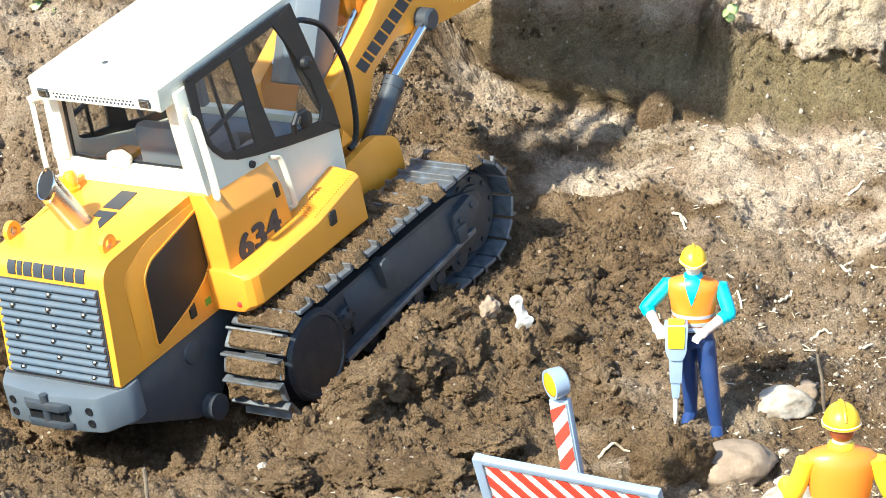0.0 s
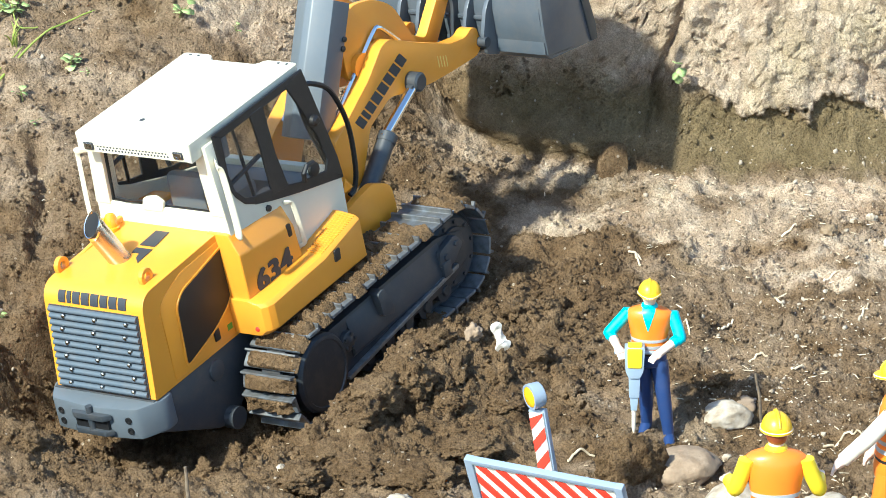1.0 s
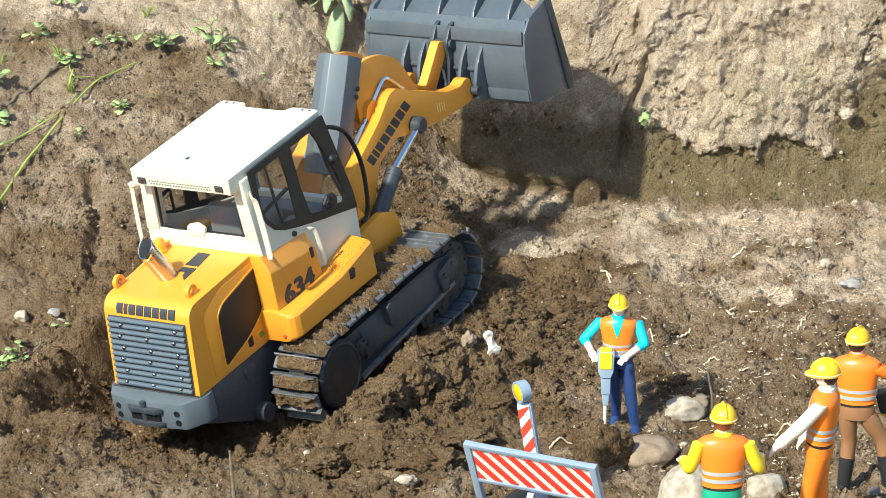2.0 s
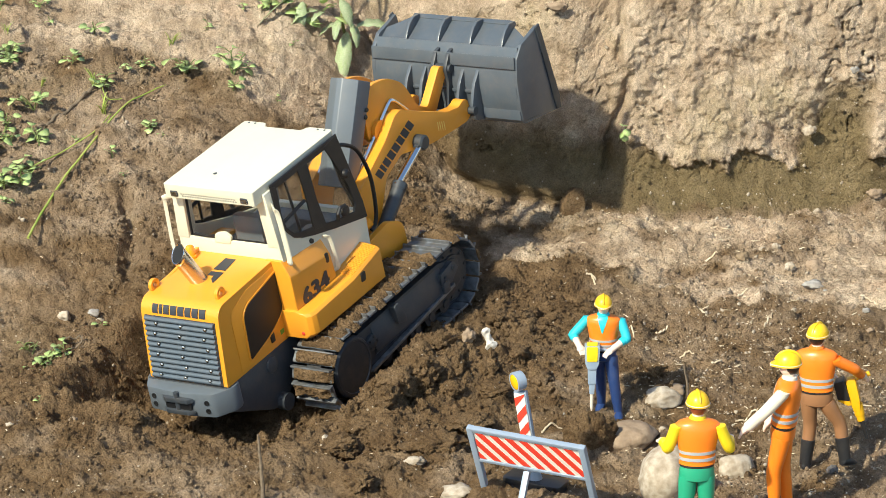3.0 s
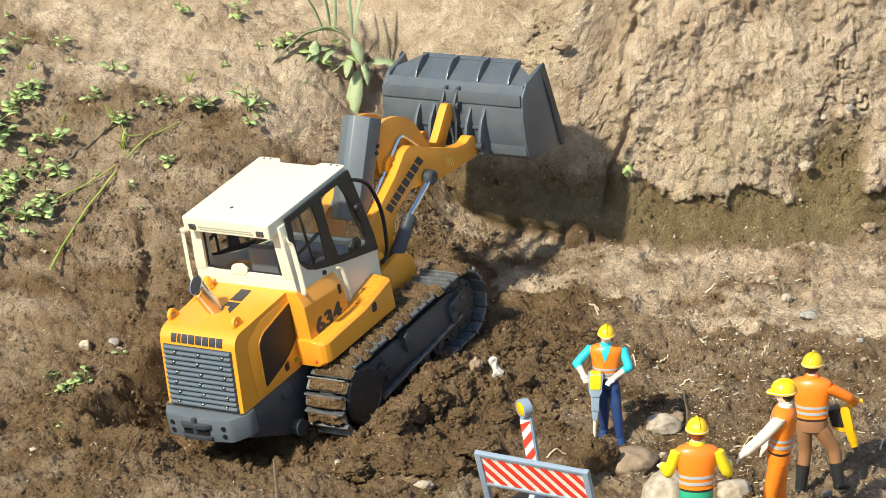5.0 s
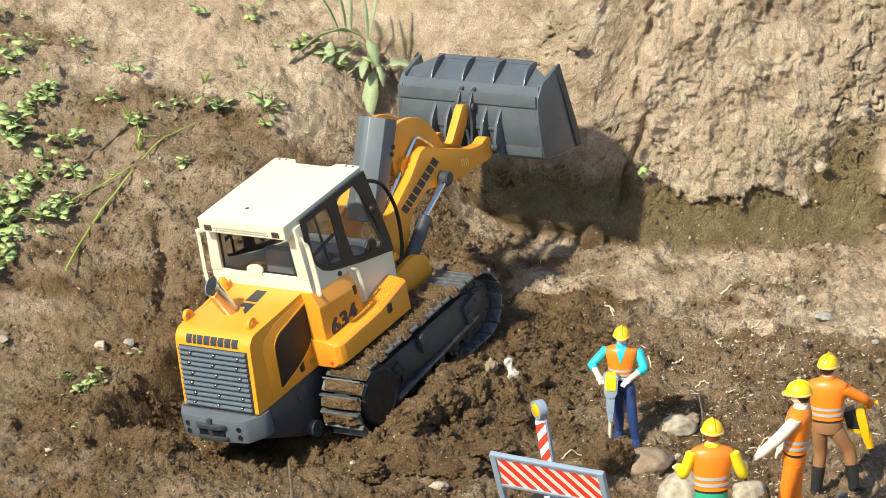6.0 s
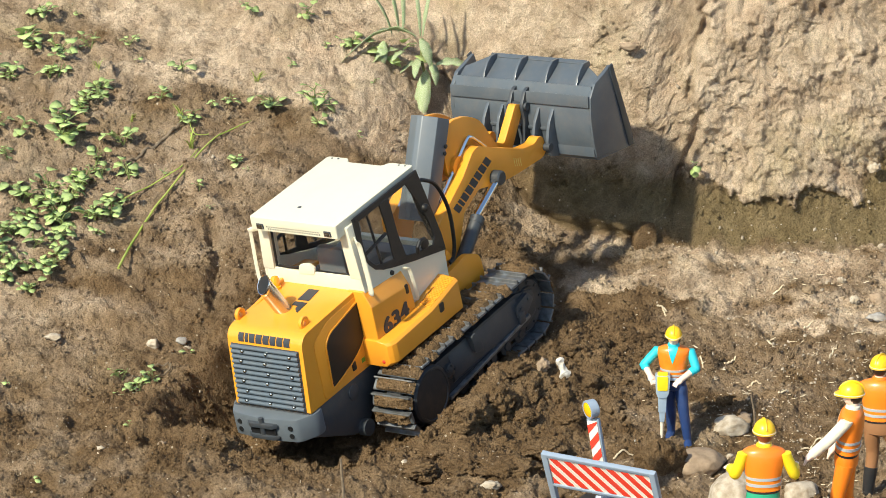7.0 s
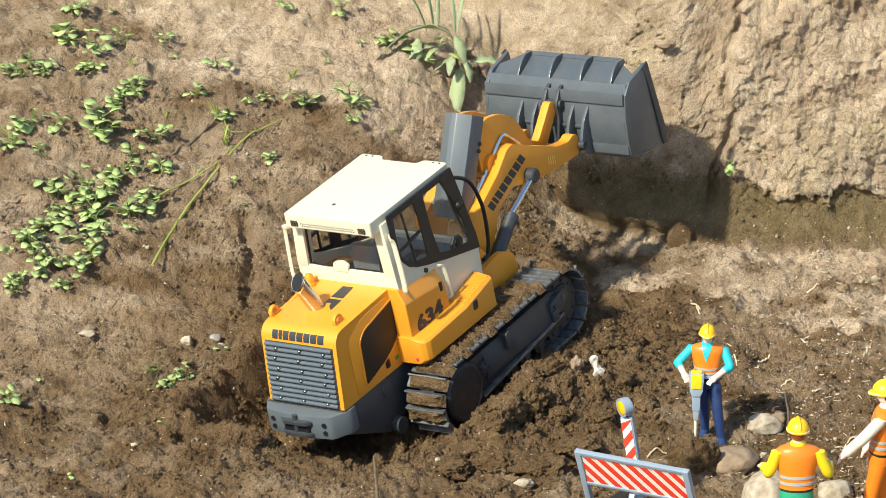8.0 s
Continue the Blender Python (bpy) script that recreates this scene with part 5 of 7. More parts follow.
    for x, a, b, z in ((3.80, -0.16, 0.16, 2.32), (3.60, -0.57, -0.26, 1.84), (3.60, 0.26, 0.57, 1.84)):
        lp("pin", rod(B(), (x, a, z), (x, b, z), 0.055, 0.055, 16), GREY, bucket)
    box_bm = box(B(), 3.77, 3.85, -0.50, 0.50, 2.00, 2.04, 0.006)
    lp("cross_bar", box_bm, BUCKET, bucket)


build_rear()
build_cab()
build_flanks()
build_tracks()
build_boom()
build_bucket()

# ---------------------------------------------------------------- where the loose things stand (x, y, size)
# small green weeds
WEEDS_NEAR = [
    (-0.472, 0.2333, 0.02727), (-0.4498, 0.2181, 0.02045), (-0.49, 0.1989, 0.01818), (-0.4573, 0.1937, 0.01591),
    (-0.411, 0.2149, 0.03182), (-0.3928, 0.2494, 0.02045), (-0.3804, 0.2699, 0.02045), (-0.3553, 0.2174, 0.025),
    (-0.3163, 0.175, 0.01364), (-0.3462, 0.1707, 0.02273), (-0.4396, 0.1465, 0.02273), (-0.4147, 0.1481, 0.02045),
    (-0.3988, 0.1397, 0.02273), (-0.3719, 0.1206, 0.02727), (-0.3532, 0.1347, 0.02045), (-0.438, 0.1296, 0.02273),
    (-0.4034, 0.1097, 0.02273),
]
# small green weeds
WEEDS_MID = [
    (-0.4416, 0.09538, 0.02045), (-0.4217, 0.07382, 0.02273), (-0.3696, 0.09641, 0.01591), (-0.4016, 0.0695, 0.01818),
    (-0.4495, 0.05653, 0.02045), (-0.4402, 0.04015, 0.01818), (-0.4043, 0.04781, 0.02045), (-0.4218, 0.02515, 0.01591),
    (-0.4636, 0.02727, 0.02045), (-0.3721, 0.178, 0.01591), (-0.3878, 0.1564, 0.02273), (-0.4779, 0.06763, 0.01818),
    (-0.462, 0.07906, 0.01818), (-0.3891, 0.09297, 0.01364),
]
# small green weeds
WEEDS_FAR = [
    (-0.4597, 0.3581, 0.02727), (-0.4516, 0.3468, 0.01818), (-0.4986, 0.3075, 0.02045), (-0.4873, 0.3002, 0.01591),
    (-0.4667, 0.3032, 0.02045), (-0.4218, 0.2977, 0.02045), (-0.4129, 0.393, 0.01364), (-0.3969, 0.3481, 0.02045),
    (-0.3614, 0.3505, 0.01591), (-0.3492, 0.3306, 0.01136), (-0.3082, 0.3064, 0.02273), (-0.3258, 0.2677, 0.01818),
    (-0.2643, 0.2697, 0.01591), (-0.2788, 0.256, 0.01136), (-0.2253, 0.2633, 0.02273), (-0.4209, 0.3157, 0.01818),
]
# small green weeds
WEEDS_SIDE = [
    (-0.1838, 0.2545, 0.02727), (-0.1711, 0.2586, 0.01364), (-0.1831, 0.2386, 0.01591), (-0.1442, 0.2486, 0.01136),
    (-0.2531, 0.1962, 0.01591), (-0.2404, 0.1724, 0.009091), (-0.2817, 0.1501, 0.01455), (-0.2713, 0.1249, 0.008182),
    (-0.2969, 0.2422, 0.01591), (-0.2098, 0.3124, 0.01136), (-0.1317, 0.3066, 0.009091), (-0.177, 0.335, 0.01136),
    (-0.1997, 0.373, 0.01818), (-0.2477, 0.3818, 0.01591), (-0.029, 0.3855, 0.01364), (-0.1563, 0.3384, 0.01818),
]
# more of them between, nearer together
WEEDS_THICK = [
    (-0.4442, 0.3883, 0.022), (-0.4262, 0.3400, 0.024), (-0.4783, 0.3137, 0.022), (-0.4299, 0.2990, 0.021), (-0.3817, 0.2842, 0.023), (-0.3984, 0.2688, 0.018),
    (-0.4815, 0.2272, 0.020), (-0.4862, 0.2013, 0.020), (-0.4183, 0.2349, 0.026), (-0.4033, 0.2130, 0.022), (-0.3788, 0.1950, 0.020), (-0.3865, 0.1695, 0.020),
    (-0.4157, 0.1585, 0.022), (-0.4053, 0.1301, 0.024), (-0.3958, 0.1091, 0.022), (-0.4540, 0.0947, 0.018), (-0.4288, 0.0911, 0.022), (-0.4040, 0.0850, 0.020),
    (-0.4537, 0.0704, 0.020), (-0.4346, 0.0532, 0.018), (-0.4157, 0.0603, 0.018), (-0.3572, 0.1234, 0.022), (-0.3790, 0.1162, 0.020), (-0.4667, 0.0327, 0.018),
]
# small green weeds
WEEDS_LOW = [
    (-0.3324, -0.07506, 0.01591), (-0.3194, -0.09152, 0.01818), (-0.3181, -0.1744, 0.01), (-0.3064, -0.07893, 0.01591),
    (-0.3353, -0.09693, 0.01364), (-0.3784, -0.2744, 0.01136), (-0.4506, -0.1433, 0.02045),
    (-0.4285, -0.08941, 0.01136), (-0.2784, -0.04222, 0.01136),
]
# tufts of grass
GRASSES = [
    (-0.3039, 0.2469, 0.01818), (-0.2397, 0.2901, 0.01591), (-0.4883, 0.2193, 0.01818), (-0.3857, 0.3015, 0.01136),
    (-0.2937, 0.2108, 0.01818), (-0.3496, 0.2429, 0.01136),
]
# stones: x, y, half width, half height, tone
STONES = [
    (0.1741, -0.1597, 0.01717, 0.008816, 'pale'), (0.1456, -0.2403, 0.02266, 0.01178, 'brown'),
    (0.1678, -0.352, 0.02105, 0.02632, 'pale'), (0.2231, -0.2807, 0.01571, 0.01257, 'pale'),
    (0.3146, 0.0860, 0.01336, 0.0055, 'grey'), (0.3197, 0.1300, 0.0095, 0.0080, 'brown'),
    (0.2895, 0.1690, 0.0046, 0.0042, 'pale'), (0.2595, 0.1330, 0.0085, 0.0045, 'soil'),
    (0.3315, 0.2445, 0.003889, 0.003111, 'pale'), (0.2976, 0.1251, 0.005027, 0.004525, 'pale'),
    (0.353, 0.01526, 0.0044, 0.002933, 'grey'), (0.2961, -0.3051, 0.005797, 0.004905, 'dark'),
    (0.02103, -0.1145, 0.006077, 0.007479, 'brown'), (-0.08921, -0.2511, 0.003159, 0.003611, 'pale'),
    (-0.02182, -0.2901, 0.01071, 0.004907, 'pale'),
]
# pebbles
PEBBLES = [
    (-0.3086, -0.02993, 0.007219, 0.006256, 'pale'), (-0.2848, -0.03057, 0.006258, 0.00337, 'grey'),
    (-0.2801, -0.0347, 0.003851, 0.002407, 'pale'), (-0.2871, -0.2063, 0.004129, 0.00367, 'brown'),
    (0.1079, -0.04648, 0.00239, 0.001912, 'pale'), (0.01356, -0.3477, 0.01534, 0.006576, 'pale'),
    (0.1839, -0.147, 0.009307, 0.005119, 'brown'), (0.1712, -0.2166, 0.003195, 0.002282, 'pale'),
    (0.2926, 0.02043, 0.002932, 0.002443, 'pale'), (0.0969, -0.1879, 0.002299, 0.00184, 'grey'),
    (0.3525, -0.01586, 0.003395, 0.002425, 'brown'), (0.2765, 0.1671, 0.003555, 0.002539, 'pale'),
    (-0.3948, -0.0305, 0.008201, 0.002894, 'pale'), (-0.3714, -0.02476, 0.003379, 0.002414, 'brown'),
    (-0.3364, -0.2126, 0.003669, 0.001835, 'pale'),
]
# large clods: x, y, half width, half height
CLODS = [
    (0.1135, -0.252, 0.01455, 0.02), (-0.01797, -0.1631, 0.01545, 0.01182), (-0.03625, -0.1812, 0.01727, 0.01091),
    (-0.05856, -0.2204, 0.01364, 0.009091), (-0.006297, -0.2571, 0.025, 0.01), (-0.04241, -0.244, 0.01636, 0.01),
    (0.02094, -0.2155, 0.01364, 0.009091), (-0.1008, -0.2539, 0.01182, 0.007273),
    (0.007375, -0.1677, 0.01182, 0.008182), (0.03983, -0.1548, 0.01273, 0.007273),
    (0.04967, 0.05762, 0.01273, 0.007273), (0.007455, -0.1236, 0.01, 0.008182), (0.06865, -0.09957, 0.01091, 0.006364),
    (-0.1433, -0.1112, 0.01182, 0.006364), (-0.07836, -0.2535, 0.01364, 0.008182), (0.03547, -0.1256, 0.01, 0.007273),
    (-0.0636, -0.3172, 0.01182, 0.006364),
]
# stones in the bank: x, y, z, half width, half height, tone
BANK_STONES = [
    (0.3252, 0.270, 0.08662, 0.0075, 0.0070, 'pale'), (0.3634, 0.2715, 0.1429, 0.005238, 0.004286, 'grey'),
    (0.3409, 0.2699, 0.1332, 0.004286, 0.00381, 'pale'), (0.3832, 0.255, 0.03265, 0.008571, 0.005238, 'brown'),
    (0.1036, 0.2830, 0.1976, 0.01429, 0.006, 'brown'),
]
BARRIER_AT = (0.0203, -0.3704, 0.0690)
BEACON_AT = (0.0705, -0.3319, 0.0077)
BONE_AT = (0.0365, -0.1110)
DOCK_AT = (-0.1068, 0.3410)
SLAB_AT = (0.1165, 0.2490, 0.0225)
SPROUT_AT = (0.1607, 0.2556, 0.0927)
# twigs and stalks: points (x, y, height over the ground), thickness at both ends, kind
TWIGS = [
    (((-0.2427, 0.2523, 0.004), (-0.2738, 0.2192, 0.003), (-0.3007, 0.1695, 0.002), (-0.3305, 0.1036, 0.001), (-0.3447, 0.0389, 0.001)), 0.0006, 0.0012, 'reed'),
    (((-0.2872, 0.2058, 0.002), (-0.3012, 0.1764, 0.002), (-0.3254, 0.1619, 0.001), (-0.3475, 0.1382, 0.001)), 0.0005, 0.0007, 'reed'),
    (((-0.2792, 0.2231, 0.002), (-0.2916, 0.2175, 0.003), (-0.2984, 0.2423, 0.008)), 0.0006, 0.0004, 'reed'),
    (((-0.3020, 0.2425, 0.003), (-0.3225, 0.2226, 0.002), (-0.3432, 0.1959, 0.001), (-0.3568, 0.1874, 0)), 0.0016, 0.0012, 'wood'),
    (((0.0263, 0.3527, 0.001), (0.0418, 0.3432, 0.002), (0.0572, 0.3361, 0.001)), 0.0012, 0.0008, 'wood'),
    (((-0.1331, -0.3666, -0.004), (-0.1331, -0.3666, 0.020), (-0.1351, -0.3666, 0.052)), 0.0018, 0.0009, 'wood'),
    (((-0.3282, -0.0789, 0.002), (-0.3161, -0.0714, 0.006), (-0.2956, -0.0611, 0.007), (-0.2937, -0.0650, 0.004), (-0.3123, -0.0832, 0.003), (-0.3182, -0.0971, 0.002)), 0.0006, 0.0009, 'wood'),
    (((0.1957, -0.1515, -0.004), (0.1942, -0.1515, 0.014), (0.1917, -0.1515, 0.028)), 0.0011, 0.0008, 'wood'),
    (((0.1227, 0.1112, 0.0012), (0.1272, 0.1104, 0.0018), (0.1315, 0.1041, 0.0012)), 0.0009, 0.0006, 'straw'),
    (((0.1277, 0.1090, 0.0012), (0.1289, 0.1016, 0.0018), (0.1303, 0.0976, 0.0012)), 0.0009, 0.0006, 'straw'),
    (((0.2303, -0.1835, 0.0012), (0.2418, -0.1830, 0.0018), (0.2528, -0.1895, 0.0012)), 0.0009, 0.0006, 'straw'),
    (((0.1774, 0.0020, 0.0012), (0.1825, 0.0072, 0.0018), (0.1879, 0.0156, 0.0012)), 0.0009, 0.0006, 'straw'),
    (((0.2160, 0.0414, 0.0012), (0.2225, 0.0286, 0.0018), (0.2292, 0.0177, 0.0012)), 0.0009, 0.0006, 'straw'),
    (((0.1935, -0.0587, 0.0012), (0.1995, -0.0560, 0.0018), (0.2055, -0.0558, 0.0012)), 0.0009, 0.0006, 'straw'),
    (((0.2176, -0.0905, 0.0012), (0.2218, -0.0874, 0.0018), (0.2261, -0.0833, 0.0012)), 0.0009, 0.0006, 'straw'),
    (((0.2497, 0.0681, 0.0012), (0.2551, 0.0752, 0.0018), (0.2603, 0.0790, 0.0012)), 0.0009, 0.0006, 'straw'),
    (((0.0779, -0.2158, 0.0012), (0.0860, -0.2100, 0.0018), (0.0940, -0.2089, 0.0012)), 0.0009, 0.0006, 'straw'),
    (((0.0433, -0.2522, 0.0012), (0.0568, -0.2481, 0.0018), (0.0705, -0.2422, 0.0012)), 0.0009, 0.0006, 'straw'),
    (((0.1504, -0.0057, 0.0012), (0.1544, -0.0082, 0.0018), (0.1578, -0.0245, 0.0012)), 0.0009, 0.0006, 'straw'),
    (((0.2662, -0.0060, 0.0012), (0.2712, 0.0117, 0.0018), (0.2767, 0.0351, 0.0012)), 0.0009, 0.0006, 'straw'),
    (((-0.0428, -0.2084, 0.0012), (-0.0397, -0.1824, 0.0018), (-0.0363, -0.1812, 0.0012)), 0.0009, 0.0006, 'straw'),
    (((0.3529, 0.0651, 0.0012), (0.3601, 0.0626, 0.0018), (0.3666, 0.0546, 0.0012)), 0.0009, 0.0006, 'straw'),
    (((0.3455, -0.2221, 0.0012), (0.3509, -0.2040, 0.0018), (0.3547, -0.2003, 0.0012)), 0.0009, 0.0006, 'straw'),
    (((0.2277, 0.1537, 0.0012), (0.2328, 0.1552, 0.0018), (0.2380, 0.1586, 0.0012)), 0.0009, 0.0006, 'straw'),
]

# ---------------------------------------------------------------- toy workers, each one plain mesh
def plastic(name, c, rough=0.35):
    return material(name, c, rough, second=tuple(v * 0.93 for v in c), scale=120, dust=0.06, coat=0.15)


TOY = {k: plastic("toy_" + k, c) for k, c in dict(
    helmet=(0.90, 0.55, 0.01), orange=(0.90, 0.22, 0.015), skin=(0.84, 0.64, 0.52), blue=(0.018, 0.045, 0.15), turquoise=(0.03, 0.52, 0.62),
    grey=(0.42, 0.43, 0.44), yellow=(0.88, 0.66, 0.02), breaker=(0.86, 0.45, 0.008), green=(0.03, 0.36, 0.20), black=(0.02, 0.02, 0.022), brown=(0.30, 0.145, 0.065),
    cream=(0.78, 0.70, 0.58), hair=(0.035, 0.02, 0.015), auburn=(0.22, 0.055, 0.02), steel=(0.30, 0.38, 0.48)).items()}


def toy_worker(m, tall, label, sleeve, trousers, boots, hair, legs, arms, bend=(0, 0, 0), head_turn=0.0, bare=0.0, group="toy construction workers"):
    """Stands at m, facing its own +y. legs and arms: joints from the body outwards, for each side."""
    slots = ["skin", "helmet", "orange", "grey", sleeve, trousers, boots, hair, "black"]
    mats = [TOY[s] for s in slots]
    SK, HE, VE, BA, SL, TR, BO, HA, BK = range(9)
    bm = bmesh.new()
    bx, by, _ = bend
    def lean(z):
        k = max(0.0, z - 0.5)
        return Vector((bx * k, by * k, z))
    # hips and trunk in a vest
    tube(bm, [(0, 0, 0.435), (0, 0, 0.455), (0, 0, 0.50), (0, 0, 0.535)], [(0.05, 0.04), (0.098, 0.070), (0.105, 0.074), (0.098, 0.068)], 20, TR, flat=(1, 0, 0))
    tube(bm, [(0, 0, 0.525), (0, 0, 0.532), lean(0.556), lean(0.558)], [(0.09, 0.06), (0.103, 0.072), (0.103, 0.072), (0.09, 0.06)], 20, BK, flat=(1, 0, 0))
    trunk = [(0.545, 0.095, 0.066), (0.552, 0.104, 0.073), (0.62, 0.107, 0.074), (0.70, 0.121, 0.079), (0.760, 0.133, 0.077), (0.790, 0.131, 0.069), (0.806, 0.112, 0.060), (0.822, 0.060, 0.045), (0.828, 0.035, 0.03)]
    tube(bm, [lean(z) for z, _, _ in trunk], [(a, b) for _, a, b in trunk], 28, VE, flat=(1, 0, 0))
    # raised hems of the vest
    for zs, half, deep in (((0.545, 0.5475, 0.556, 0.559), 0.107, 0.0755),):
        tube(bm, [lean(z) for z in zs], [(half - 0.006, deep - 0.006), (half, deep), (half, deep), (half - 0.005, deep - 0.005)], 28, VE, flat=(1, 0, 0))
    for z0, z1 in ((0.575, 0.595), (0.615, 0.635)):
        tube(bm, [lean(z0), lean(z0 + 0.001), lean(z1 - 0.001), lean(z1)], [(0.10, 0.07), (0.1095, 0.077), (0.111, 0.0775), (0.10, 0.07)], 24, BA, flat=(1, 0, 0))
    # open collar of the shirt, following the chest
    rows = ((0.822, 0.040, 0.060, 0.045), (0.806, 0.038, 0.112, 0.060), (0.785, 0.032, 0.131, 0.070), (0.750, 0.021, 0.131, 0.0775), (0.715, 0.010, 0.124, 0.079), (0.690, 0.002, 0.119, 0.079))
    sheet = [[bm.verts.new(lean(z) + Vector((w * u, b * math.sqrt(1 - (w * u / a) ** 2) + 0.003, 0))) for u in (-1, -0.5, 0, 0.5, 1)] for z, w, a, b in rows]
    under = [[bm.verts.new(v.co - Vector((0, 0.012, 0))) for v in row] for row in sheet]
    for p, q in zip(sheet, sheet[1:]):
        for k in range(4):
            bm.faces.new((p[k], q[k], q[k + 1], p[k + 1])).material_index = SL
    for k in (0, 4):
        for i in range(5):
            bm.faces.new((sheet[i][k], sheet[i + 1][k], under[i + 1][k], under[i][k])).material_index = SL
    tube(bm, [lean(0.812), lean(0.822), lean(0.838), lean(0.842)], [(0.05, 0.045), (0.052, 0.047), (0.046, 0.042), (0.036, 0.034)], 18, SL, flat=(1, 0, 0))
    # neck, head, hair and helmet
    top = lean(0.82)
    tube(bm, [top - Vector((0, 0, 0.03)), top + Vector((0, 0, 0.04))], 0.034, 12, SK)
    c = top + Vector((0, 0.008, 0.075))
    turn = Matrix.Rotation(head_turn, 3, "Z")
    def blob(centre, rx, ry, rz, mat, lo=-1.0, hi=1.0, rows=9, seg=18):
        hs = [lo + (hi - lo) * k / rows for k in range(rows + 1)]
        ringset = []
        for h in hs:
            r = math.sqrt(max(0.0015, 1 - h * h))
            ringset.append([bm.verts.new(centre + turn @ Vector((rx * r * math.cos(a * math.tau / seg), ry * r * math.sin(a * math.tau / seg), rz * h))) for a in range(seg)])
        for p, q in zip(ringset, ringset[1:]):
            for a in range(seg):
                bm.faces.new((p[a], p[(a + 1) % seg], q[(a + 1) % seg], q[a])).material_index = mat
        bm.faces.new(ringset[0][::-1]).material_index = mat
        bm.faces.new(ringset[-1]).material_index = mat
    blob(c, 0.047, 0.055, 0.060, SK)
    blob(c + turn @ Vector((0, -0.010, 0.002)), 0.050, 0.055, 0.056, HA, -0.72, 0.9)
    dome = c + Vector((0, 0.002, 0.016))
    blob(dome, 0.068, 0.078, 0.080, HE, 0.0, 1.0, 8, 24)
    brim = []
    for k in range(28):
        a = k * math.tau / 28
        s = math.sin(a)
        brim.append((0.0725 * math.cos(a), 0.081 * s + (0.026 * s ** 3 if s > 0 else 0.0)))
    v = [tuple(dome + turn @ Vector((x, y, h - 0.10 * max(0.0, y - 0.06)))) for h in (-0.006, 0.008) for x, y in brim]
    add(bm, v, [tuple(range(28)), tuple(range(55, 27, -1))] + [(i, (i + 1) % 28, 28 + (i + 1) % 28, 28 + i) for i in range(28)], 0.003, 1, HE)
    crest = [dome + turn @ Vector((0, 0.079 * math.cos(a), 0.081 * math.sin(a))) for a in [0.35 + k * 0.22 for k in range(12)]]
    tube(bm, crest, 0.007, 8, HE)
    # limbs
    for hip, knee, ankle, toe in legs:
        tube(bm, smooth_line([hip, Vector(hip).lerp(Vector(knee), 0.5), knee, Vector(knee).lerp(Vector(ankle), 0.5), ankle], 3), [0.054, 0.055, 0.053, 0.051, 0.048, 0.046, 0.044, 0.043, 0.042, 0.040, 0.037, 0.035, 0.033], 14, TR)
        if boots != trousers:
            tube(bm, [Vector(knee).lerp(Vector(ankle), 0.36), Vector(knee).lerp(Vector(ankle), 0.38), Vector(knee).lerp(Vector(ankle), 0.7), ankle], [0.038, 0.047, 0.042, 0.039], 16, BO)
        a, t = Vector(ankle), Vector(toe)
        w = (t - a).normalized()
        tube(bm, [a - w * 0.035 - Vector((0, 0, 0.014)), a - w * 0.028 - Vector((0, 0, 0.014)), a - Vector((0, 0, 0.012)), a + w * 0.05 - Vector((0, 0, 0.016)), t + w * 0.02 - Vector((0, 0, 0.022))],
             [(0.012, 0.016), (0.030, 0.028), (0.034, 0.034), (0.026, 0.034), (0.014, 0.024)], 12, BO, flat=(0, 0, 1))
    for shoulder, elbow, wrist in arms:
        shoulder, elbow, wrist = (Vector(p) for p in (shoulder, elbow, wrist))
        cuff = elbow.lerp(wrist, 1.0 - bare)
        tube(bm, smooth_line([shoulder + Vector((0, 0, 0.010)) - (elbow - shoulder) * 0.12, shoulder, elbow, elbow.lerp(cuff, 0.4), cuff], 4),
             [0.024] + [0.038] * 4 + [0.037, 0.037, 0.036, 0.036] + [0.035] * 3 + [0.033] * 3 + [0.032, 0.032], 14, SL)
        w = (wrist - elbow).normalized()
        if bare:
            tube(bm, [cuff - w * 0.02, cuff, wrist], [0.024, 0.027, 0.023], 12, SK)
        side = w.cross(Vector((0, 0, 1))).normalized()
        tube(bm, [wrist - w * 0.012, wrist + w * 0.010, wrist + w * 0.032, wrist + w * 0.046], [(0.020, 0.023), (0.024, 0.030), (0.022, 0.030), (0.014, 0.024)], 10, SK)
        for k in range(4):
            f0 = wrist + w * 0.036 + side * (k - 1.5) * 0.013
            tube(bm, [f0, f0 + w * 0.022 - Vector((0, 0, 0.006)), f0 + w * 0.030 - Vector((0, 0, 0.018))], [0.0085, 0.0082, 0.006], 7, SK)
        t0 = wrist + w * 0.012 - side * 0.024
        tube(bm, [t0, t0 + w * 0.022 - side * 0.008], [0.010, 0.007], 7, SK)
    ob = part("toy_worker", bm, mats, None, "", tall, 40)
    ob.matrix_world = m
    return tagged(ob, label, "toy figure", group)


def stand(x, y, turn, sink=0.0015, tilt=(0, 0)):
    return pose(x, y, float(ground_height(x, y)) - sink, tilt[0], tilt[1], turn)


